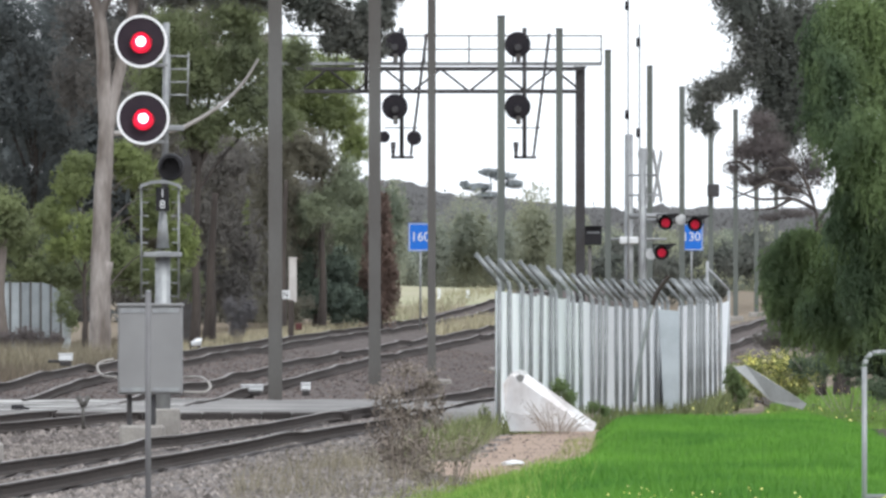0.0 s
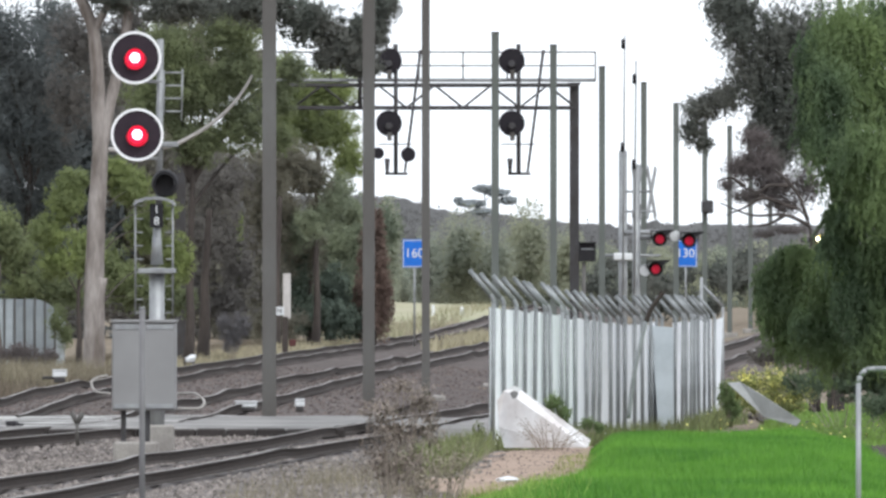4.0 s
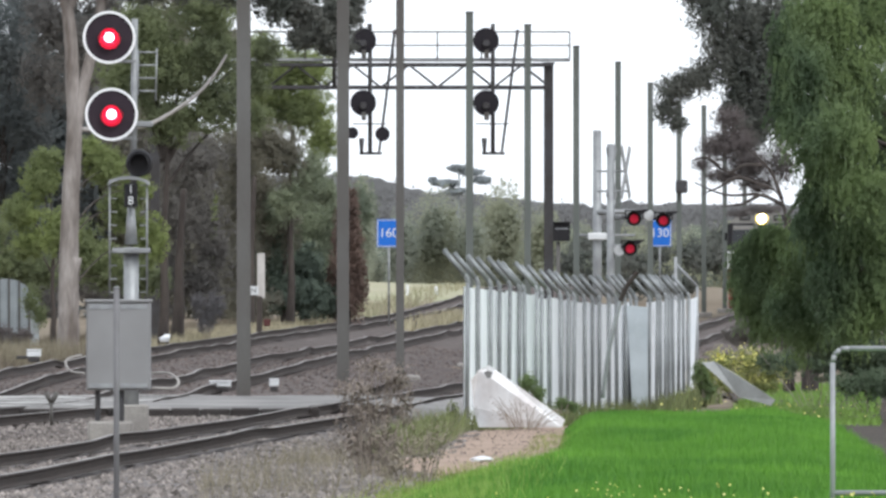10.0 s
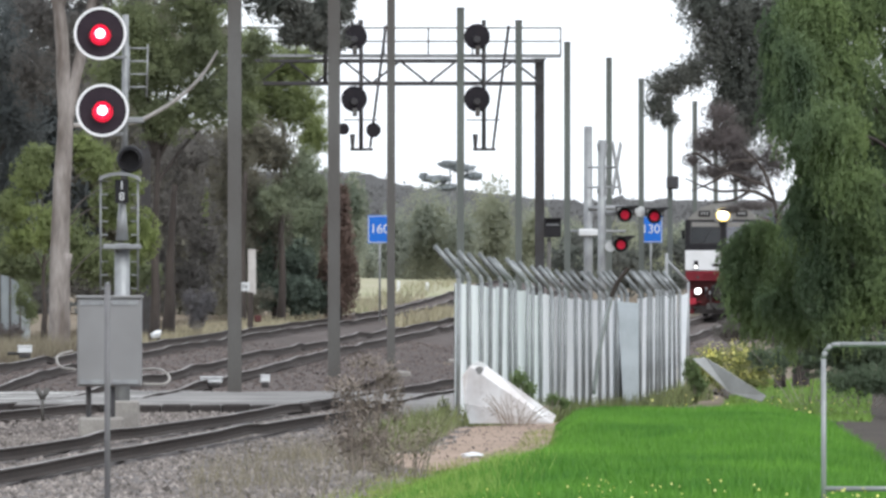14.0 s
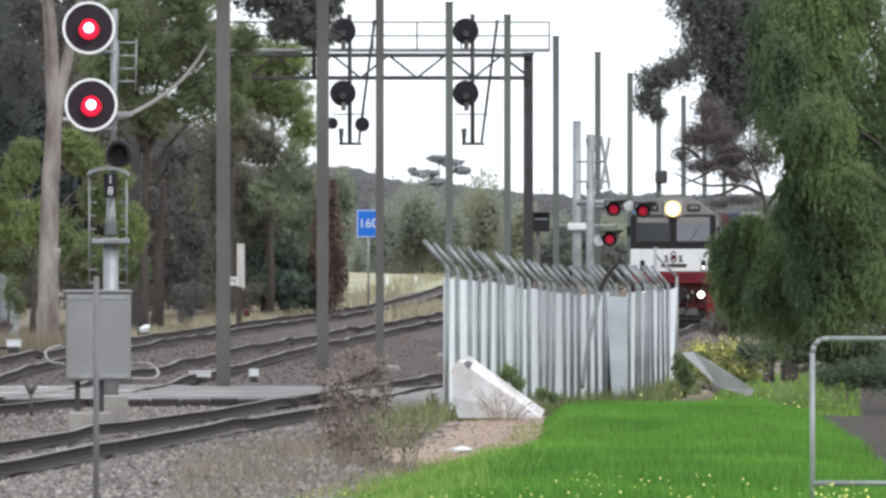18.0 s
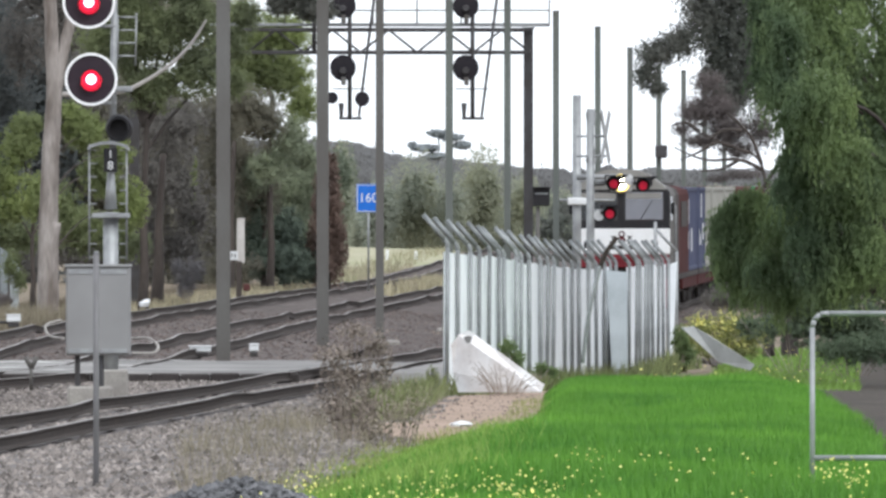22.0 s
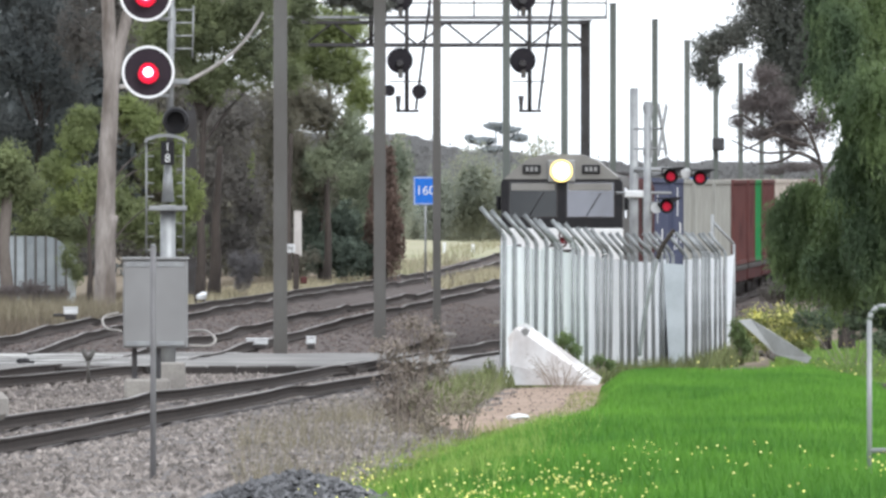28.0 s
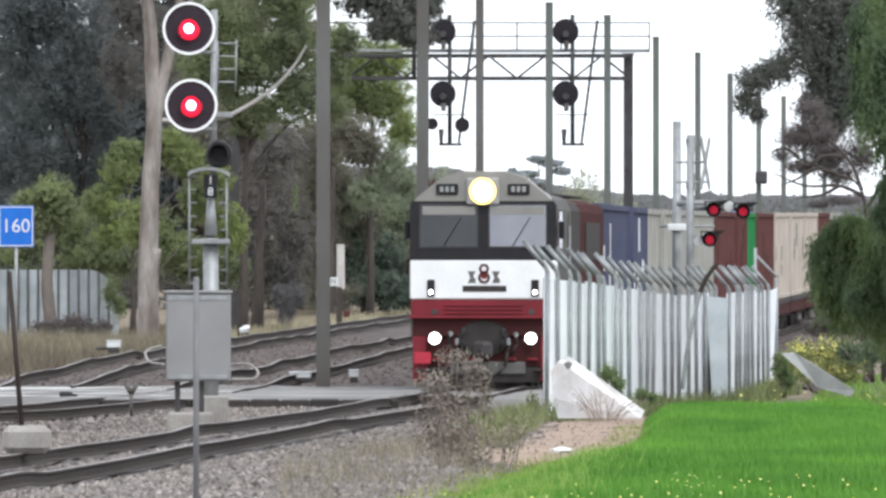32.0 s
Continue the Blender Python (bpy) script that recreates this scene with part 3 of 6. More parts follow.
fence_run("security_fence", "tall white sheet fence with cranked grey tube posts along the line", lambda y: 0.801 + 0.0783 * (y - 140),
          (139.5, 141.7, 144.1, 145.8, 147.8, 150.0, 151.5, 153.7, 155.0, 157.1, 159.8, 161.4, 162.9, 166.1, 168.0, 169.9, 172.7, 175.0, 177.3, 178.8, 180.5))
fence_run("security_fence", "white sheet fence with cranked tube posts near the pepper tree", lambda y: -6.33 + 0.05904 * y,
          (177.6, 181.2, 183.3, 185.8, 187.8, 190.3, 193.2, 196.5, 199.2))
panel = thing("sheet_screen", "flat pale sheet closing the step in the fence", "screen", pose(4.0, 177.2, float(bank_z(177))))
part("plate", plate([(-0.14, 0, 0.03), (0.13, 0, 0.03), (0.12, 0, 1.93), (-0.25, 0, 1.96)], 0.02), "bluesheet", panel)
part("edge_post", rod((-0.26, 0.05, 0), (-0.26, 0.05, 2.02), 0.03), "fencepost", panel)
ret = thing("sheet_screen", "narrow white return sheet at the fence's far end", "screen", pose(5.46, 199.5, float(bank_z(199.5))))
part("plate", plate([(0.0, 0, 0.02), (0.07, 0, 0.02), (0.15, 0, 2.06), (0.0, 0, 2.0)], 0.02), "sheet", ret)

end_brace = thing("braced_post", "pale steel post with a slanting brace by the fence", "post")
part("post", rod((5.356, 206, -1.032), (5.356, 206, 1.92), 0.035, n=10), "galv", end_brace)
part("brace", rod((5.356, 206, 1.783), (5.791, 206, 1.325), 0.03, n=10), "galv", end_brace)
part("prop", rod((5.791, 206, 1.325), (5.791, 206, -0.986), 0.03, n=10), "galv", end_brace)

# leaning dark post before the fence
lean_post = thing("leaning_post", "dark rusty steel post leaning on the fence", "post")
part("shaft", limb([(2.82, 150, -0.25), (2.90, 150, 0.35), (2.99, 150, 0.80), (3.09, 150, 1.2)], 0.03, 0.03), "fencepost", lean_post, "grey lower shaft")
part("bent_top", limb([(3.085, 150, 1.18), (3.16, 150, 1.36), (3.24, 150, 1.48), (3.335, 150, 1.61)], 0.036, 0.03), "rail", lean_post, "dark bent top")

# folded white sheet at the end of the fence
fallen = thing("fallen_sheet", "bent white metal sheet leaning at the fence's end", "metal sheet")
part("sheet", plate([(0.80, 136, 0.16), (0.90, 136, 0.30), (1.012, 136, 0.353), (1.133, 136, 0.3), (2.04, 135, -0.35), (1.995, 135, -0.455), (0.90, 136, -0.47), (0.83, 136, -0.2)], 0.03), "stained", fallen)
# small grey plate stands in for the shadow below the folded corner
part("fold_shadow", plate([(0.965, 135.7, 0.27), (1.03, 135.7, 0.30), (1.09, 135.7, 0.27), (1.06, 135.7, 0.20), (1.01, 135.7, 0.19)], 0.02), "greypaint", fallen, "grey plate imitating the shadow under the fold")
part("corner_fold", plate([(0.93, 135.6, 0.30), (1.02, 135.6, 0.372), (1.12, 135.6, 0.325), (1.10, 135.6, 0.275), (1.02, 135.6, 0.31)], 0.03), "white", fallen)


# ---- signal by the near track ----
def signal_post():
    y = 173.0
    s = 0.00961
    g = float(rail_z(y)) - 0.3
    ob = thing("signal_post", "grey signal post with two lit red lamps and a ladder cage", "railway signal", pose(-4.767, y, g))

    def h(v):
        return 1.6 + (490 - v) * s - g

    def w(u):
        return (u - 288) * s
    part("post", rod((0, 0, 0.2), (0, 0, h(445)), 0.13, n=16), "galv", ob)
    part("neck", rod((0, 0, h(440)), (0, 0, h(372)), 0.11, 0.06, 16), "galv", ob)
    part("upper_post", rod((0.03, 0, h(375)), (0.06, 0, h(40)), 0.06, 0.055, 14), "galv", ob)
    part("platform", box(0.64, 0.5, 0.09, (0, 0, h(451)), 0.015), "galv", ob)
    arc = [(-0.04 + 0.37 * math.sin(a), h(321) + 0.02 - 0.16 * (1 - math.cos(a))) for a in (-1.25, -0.85, -0.42, 0, 0.42, 0.85, 1.25)]
    part("cage_top", plate([(x, -0.27, z) for x, z in arc] + [(x, -0.27, z - 0.055) for x, z in reversed(arc)], 0.54), "galv", ob, "pale curved hood over the cage")
    bm = None
    for x in (w(250), w(316)):
        bm = rod((x, -0.2, h(530)), (x, -0.2, h(325)), 0.011, n=7, bm=bm)
        bm = rod((x, 0.2, h(530)), (x, 0.2, h(325)), 0.011, n=7, bm=bm)
    part("cage", bm, "galv", ob)
    for k in range(9):
        z = h(525) + (h(335) - h(525)) * k / 8
        part("rung", rod((w(250), -0.2, z), (w(262), 0.1, z), 0.012, n=6), "galv", ob)
        part("rung", rod((w(304), 0.1, z), (w(316), -0.2, z), 0.012, n=6), "galv", ob)
    lad = rod((w(300), 0.15, h(175)), (w(300), 0.15, h(95)), 0.014, n=6)
    lad = rod((w(331), 0.15, h(185)), (w(333), 0.15, h(92)), 0.014, n=6, bm=lad)
    for k in range(4):
        z = h(168) + 0.22 * k
        lad = rod((w(294), 0.15, z), (w(332), 0.15, z), 0.014, n=6, bm=lad)
    part("ladder", lad, "galv", ob)
    for u, v in ((250, 74), (254, 210)):
        c = (w(u), -0.28, h(v))
        t = part("target", disc(0.435, 0.02, c, 40), "target", ob, "round dark signal board")
        part("rim", ring(0.45, 0.045, 0.05, (c[0], c[1] - 0.01, c[2]), 40), "rimwhite", t, "white painted rim")
        # lens disc drawn wide and set low to take in its red halo
        part("lens", disc(0.18, 0.03, (c[0], c[1] - 0.03, c[2] - 0.018), 24, 0.02), "red_on", t, "lit red lens, widened for its halo")
        part("lens_core", disc(0.085, 0.02, (c[0], c[1] - 0.055, c[2]), 20, 0.02), "red_core", t, "bright middle of the red lens")
        part("hood", ring(0.17, 0.015, 0.16, (c[0], c[1] - 0.06, c[2]), 24), "black", t)
        part("lamp_case", rod((c[0], -0.27, c[2]), (c[0], -0.02, c[2]), 0.17, 0.12, 16), "darksteel", ob)
        part("bracket", box(abs(c[0]) + 0.12, 0.07, 0.06, (c[0] / 2 + 0.03, -0.02, c[2] - 0.40), 0.01), "galv", ob)
        part("bracket", box(abs(c[0]) + 0.12, 0.07, 0.06, (c[0] / 2 + 0.03, -0.02, c[2] + 0.1), 0.01), "galv", ob)
    part("arm_block", box(0.35, 0.12, 0.10, (w(308), -0.05, h(227)), 0.02), "galv", ob)
    c = (w(303), -0.25, h(296))
    t = part("lower_lamp", disc(0.235, 0.10, c, 28, 0.03), "black", ob, "unlit round lamp with a black hood")
    hood = bmesh.new()
    rows = []
    for k in range(13):
        a = radians(-10 + 200 * k / 12)
        rows.append([hood.verts.new((c[0] + r * math.cos(a), c[1] + yy, c[2] + r * math.sin(a))) for r, yy in ((0.17, -0.05), (0.17, -0.32), (0.155, -0.32), (0.155, -0.05))])
    for p, q in zip(rows, rows[1:]):
        for k in range(4):
            hood.faces.new((p[k], p[(k + 1) % 4], q[(k + 1) % 4], q[k]))
    part("hood", hood, "black", t)
    part("lens", disc(0.11, 0.02, (c[0], c[1] - 0.06, c[2]), 20), "black", t)
    p = part("number_plate", box(0.23, 0.02, 0.40, (w(288), -0.22, h(353)), 0.005), "black", ob, "black plate with two white digits")
    words("1", 0.2, p, Matrix.Translation((w(288), -0.236, h(343))) @ FACE)
    words("8", 0.2, p, Matrix.Translation((w(288), -0.236, h(363))) @ FACE)
    part("footing", box(0.46, 0.6, 0.66, (0.06, 0, 0.22), 0.03), "concrete", ob, "pale concrete footing")
    return ob


signal_post()
case = thing("equipment_case", "grey painted steel trackside case on short legs", "equipment case", pose(-4.892, 170, float(rail_z(170)) - 0.3))
part("body", box(1.07, 0.6, 1.47, (0, 0, 1.56), 0.02), "greypaint", case)
part("lid", box(1.11, 0.66, 0.05, (0, 0, 2.32), 0.012), "greypaint", case)
for x in (-0.265, 0.265):
    d_ = part("door", box(0.50, 0.02, 1.40, (x, -0.312, 1.56), 0.006), "greypaint", case)
    # pale strips imitate the light caught along the doors' edges
    for z in (0.90, 2.22):
        part("door_strip", box(0.44, 0.012, 0.075, (x, -0.326, z), 0.004), "galv", d_, "pale strip imitating the highlight on the door's edge")
part("seam", box(0.028, 0.02, 1.40, (0, -0.306, 1.56), 0.004), "darksteel", case, "dark gap between the doors")
for x in (-0.35, 0.05):
    part("leg", box(0.08, 0.35, 0.86, (x, 0, 0.41), 0.01), "darksteel", case)
part("base", box(0.75, 0.5, 0.34, (-0.14, 0, 0.14), 0.04), "concrete", case, "pale concrete base")

picket = thing("steel_picket", "slim galvanised steel post standing in gravel", "post", pose(-1.914, 66, -0.35))
part("shaft", rod((0, 0, 0), (0, 0, 1.85), 0.02, n=10), "picketgrey", picket)
part("cap", rod((0, 0, 1.85), (0, 0, 1.862), 0.022, 0.012), "galv", picket)


# ---- signal gantry over the far tracks ----
def gantry():
    y = 345.0
    k = y / 18000.0
    g = float(rail_z(y)) - 0.35
    ob = thing("signal_gantry", "dark lattice signal gantry with walkway and round signal boards", "signal gantry", pose(0, y, 0))

    def x(u):
        return (u - 784) * k

    def z(v):
        return 1.6 + (490 - v) * k
    for u in (1027, 330):
        c, o = x(u), ((-0.16, -0.18), (0.16, -0.18), (0.16, -0.15), (0.03, -0.15), (0.03, 0.15), (0.16, 0.15), (0.16, 0.18), (-0.16, 0.18), (-0.16, 0.15), (-0.03, 0.15), (-0.03, -0.15), (-0.16, -0.15))
        part("post", plate([(c + a, b, g) for a, b in o], z(120) - g, (0, 0, 1)), "darksteel", ob)
    part("post_cap", box(0.42, 0.42, 0.06, (x(1027), 0, z(119)), 0.01), "darksteel", ob)
    l, r = x(330), x(1030)
    for yy in (-0.45, 0.45):
        for v in (122, 162):
            part("chord", box(r - l, 0.10, 0.12, ((l + r) / 2, yy, z(v)), 0.01), "darksteel", ob)
        n = 7
        bm = None
        for i in range(n):
            a, b = l + (r - l) * i / n, l + (r - l) * (i + 1) / n
            m = (a + b) / 2
            bm = rod((a, yy, z(162)), (m, yy, z(122)), 0.03, n=6, bm=bm)
            bm = rod((m, yy, z(122)), (b, yy, z(162)), 0.03, n=6, bm=bm)
        part("lattice", bm, "darksteel", ob)
    part("walkway", box(x(1065) - x(330), 0.9, 0.10, ((x(1065) + x(330)) / 2, 0, z(113)), 0.01), "galv", ob, "pale grated walkway")
    for v in (64, 88):
        part("handrail", rod((x(335), -0.44, z(v)), (x(1065), -0.44, z(v)), 0.026, n=7), "steelpole", ob)
    for i in range(10):
        u = 1064 - i * 78
        part("stanchion", rod((x(u), -0.44, z(112)), (x(u), -0.44, z(63)), 0.026, n=7), "steelpole", ob)
    for u0 in (0, 217):
        st = u0 + 711
        part("stem", rod((x(st), -0.6, z(280)), (x(st), -0.6, z(50)), 0.075, n=10), "darksteel", ob)
        for v in (80, 190):
            c = (x(u0 + 699), -0.75, z(v))
            t = part("target", disc(0.44, 0.03, c, 32), "farboard", ob, "round dark back of a signal board")
            part("lamp_case", rod((c[0], -0.74, c[2] - 0.1), (c[0], -1.1, c[2] - 0.1), 0.13, 0.10, 12), "darksteel", t)
            part("case_bracket", box(0.16, 0.2, 0.28, (c[0] + 0.02, -0.9, c[2] - 0.45), 0.02), "steelpole", t)
        part("foot_bar", rod((x(u0 + 692), -0.6, z(279)), (x(u0 + 732), -0.6, z(279)), 0.045, n=8), "darksteel", ob)
        part("horn", rod((x(u0 + 696), -0.6, z(279)), (x(u0 + 696), -0.6, z(252)), 0.05, 0.10, 10), "darksteel", ob)
        part("cross_bar", rod((x(u0 + 680), -0.6, z(227)), (x(u0 + 740), -0.6, z(227)), 0.02, n=7), "darksteel", ob)
        lad = None
        for dx in (-0.025, 0.025):
            lad = rod((x(u0 + 755) + dx, -0.55, z(60)), (x(u0 + 727) + dx * 0.6, -0.55, z(276)), 0.025, n=6, bm=lad)
        part("ladder", lad, "darksteel", ob)
    for u, v, r_ in ((733, 245, 0.25), (680, 243, 0.2)):
        part("small_target", disc(r_, 0.03, (x(u), -0.75, z(v)), 24), "farboard", ob)
    part("target", disc(0.44, 0.03, (x(640), -0.75, z(80)), 32), "farboard", ob)
    part("stem", rod((x(648), -0.6, z(160)), (x(648), -0.6, z(50)), 0.075, n=10), "darksteel", ob)


gantry()


# ---- level crossing masts, lamps and booms ----
def crossing_mast(name, label, u_x, y, top, r, lamps, cross):
    g = float(rail_z(y)) - 0.3
    ob = thing(name, label, "crossing signal", pose(u_x, y, g))
    part("mast", rod((0, 0, 0), (0, 0, top - g), r, r * 0.85, 14), "galv", ob)
    part("footing", box(0.6, 0.6, 0.2, (0, 0, 0.05), 0.03), "concrete", ob)
    for x, z, lit in lamps:
        z -= g
        part("arm", rod((0, 0, z + 0.05), (x, -0.05, z + 0.05), 0.04, n=8), "galv", ob)
        t = part("lamp_board", disc(0.165, 0.04, (x, -0.12, z), 24), "black", ob, "round black lamp board")
        part("lens", disc(0.095, 0.03, (x, -0.15, z - 0.01), 20), lit, t, "red flashing lamp")
        part("hood", box(0.44, 0.40, 0.03, (x, -0.32, z + 0.17), 0.01), "black", t)
        part("visor_tip", plate([(x + 0.12, -0.5, z + 0.06), (x + 0.34, -0.5, z + 0.19), (x + 0.20, -0.5, z + 0.20), (x + 0.05, -0.5, z + 0.185)], 0.03), "black", t)
        part("hood_side", box(0.02, 0.36, 0.18, (x - 0.19, -0.28, z + 0.08), 0.005), "black", t)
        part("hood_side", box(0.02, 0.36, 0.18, (x + 0.19, -0.28, z + 0.08), 0.005), "black", t)
        part("lamp_back", rod((x, -0.1, z), (x, 0.12, z), 0.16, 0.10, 14), "darksteel", t)
    for z in cross:
        z -= g
        for a in (30, -30):
            for x in (0.02, 0.33):
                part("cross_board", box(0.17, 0.02, 1.3, (x, 0.25 * (x < 0.1) + 0.012 * (a > 0), z), 0.004, turn=Matrix.Rotation(radians(72), 4, "Z") @ Matrix.Rotation(radians(a), 4, "Y")), "galv", ob, "white crossing board")
        for dz in (0.02, -0.42):
            part("tie_arm", rod((-0.3, 0, z + dz), (0.36, 0, z + dz), 0.025, n=7), "galv", ob)
    return ob


Y1 = 228.0
m1 = crossing_mast("crossing_mast", "tall pale tubular level crossing mast", 4.167, Y1, 4.792, 0.11, (), ())
m2 = crossing_mast("crossing_mast", "level crossing mast with red flashing lamps and crossed boards", 4.412, 225.0, 4.45, 0.10,
                   ((0.513, 2.8, "red_dim"), (1.163, 2.763, "red_dim"), (0.425, 2.138, "red_dim")), (3.825,))
part("cable_box", box(0.42, 0.18, 0.16, (0, -0.1, 2.398 + 1.25), 0.02), "white", m1)
part("side_arm", rod((-0.4, 0, 2.423 + 1.25), (0.85, 0, 2.423 + 1.25), 0.03), "galv", m1)
part("side_arm", rod((0, -0.08, 2.943 + 1.25), (0.85, -0.08, 2.943 + 1.25), 0.06), "galv", m1)
for x, z in ((0.85, 2.9), (0.188, 2.125)):
    part("side_lamp", rod((x, -0.1, z + 1.2), (x + 0.03, 0.14, z + 1.2), 0.12, 0.10, 16), "white", m2, "pale back of a lamp turned to the road")


def boom(x, y, length, lamps):
    g = float(rail_z(y)) + 0.75
    ob = thing("boom_barrier", "slim pale level crossing boom with hanging lamps", "boom barrier", pose(x, y, g))
    part("bar", rod((0, 0, 0), (0, 0, length), 0.026, 0.018, 8), "galv", ob)
    part("counterweight", box(0.16, 0.12, 0.5, (0, 0, -0.25), 0.02), "darksteel", ob)
    for z in lamps:
        part("boom_lamp", rod((-0.03, -0.03, z - g - 0.1), (-0.03, -0.03, z - g + 0.1), 0.05, 0.045, 10), "black", ob, "small dark boom lamp")
    ped = thing("boom_pedestal", "grey steel pedestal of the crossing boom", "pedestal", pose(x + 0.16, y, float(rail_z(y)) - 0.3))
    part("body", box(0.14, 0.3, 1.15, (0, 0, 0.57), 0.02), "galv", ped)
    return ob


boom_a = boom(4.118, 226.0, 8.0, (7.627, 5.203))
boom_b = boom(4.292, 222.0, 7.3, (6.718, 4.745))


# ---- blue speed boards ----
def speed_board(x, y, zc, size, text, g):
    ob = thing("speed_board", "blue board with white numerals on a thin post", "sign", pose(x, y, g))
    part("post", rod((0, 0.03, 0), (0, 0.03, zc - g + size / 2), 0.04, n=8), "galv", ob)
    f = part("face", box(size * 0.92, 0.02, size * 1.08, (0, -0.02, zc - g), 0.008), "blue", ob, "blue sign face")
    part("border", plate_frame(size * 0.88, size * 1.03, 0.025, (0, -0.034, zc - g)), "white", f)
    words(text, size * 0.50, f, Matrix.Translation((0, -0.034, zc - g)) @ FACE)
    return ob


def plate_frame(w, h, t, at):
    bm = box(w, 0.004, t, (at[0], at[1], at[2] + h / 2 - t / 2), 0)
    bm = box(w, 0.004, t, (at[0], at[1], at[2] - h / 2 + t / 2), 0, bm)
    bm = box(t, 0.004, h - 2 * t, (at[0] - w / 2 + t / 2, at[1], at[2]), 0, bm)
    return box(t, 0.004, h - 2 * t, (at[0] + w / 2 - t / 2, at[1], at[2]), 0, bm)


speed_board(-0.889, 400.0, 3.156, 1.022, "160", -0.5)
speed_board(10.756, 440.0, 3.311, 1.076, "130", -0.4)
speed_board(-11.914, 255.0, 2.535, 0.963, "160", -1.2)

cab = thing("signal_cabinet", "black signal box on a steel post", "signal box", pose(4.286, 290, -1.1))
part("body", box(0.48, 0.35, 0.52, (0, 0, 2.76 + 1.1), 0.02), "black", cab)
part("hood", box(0.52, 0.3, 0.03, (0, -0.2, 3.034 + 1.1), 0.01), "black", cab)
part("slot", box(0.36, 0.02, 0.05, (0, -0.18, 2.857 + 1.1), 0.005), "galv", cab)
part("post", rod((-0.1, 0, 0), (-0.1, 0, 2.486 + 1.1), 0.06), "steelpole", cab)

# ---- tube barrier on the grass ----
bar = thing("tube_barrier", "galvanised bent tube barrier standing in the grass", "barrier", pose(2.487, 60, 0))
S = 1 / 300
pts = [(0, 0, -0.1)] + [(0, 0, 1.07)] + [(0.09 - 0.09 * math.cos(a), 0, 1.07 + 0.09 * math.sin(a)) for a in (0.5, 1.05)] + [(0.10, 0, 1.153), (2.0, 0, 1.153)]
part("frame", tube(pts, 0.0155, 12), "galv", bar)
part("rail", rod((0, 0, 0.30), (2.0, 0, 0.30), 0.016, n=12), "galv", bar)
part("leg", rod((2.0, 0, -0.1), (2.0, 0, 1.153), 0.021, n=12), "galv", bar)


# ---- the train ----
def outline(pts, y0, y1):
    """A body with one cross-section from y0 to y1, mirrored about x = 0."""
    full = [(x, z) for x, z in pts] + [(-x, z) for x, z in reversed(pts)]
    return plate([(x, y0, z) for x, z in full], y1 - y0)


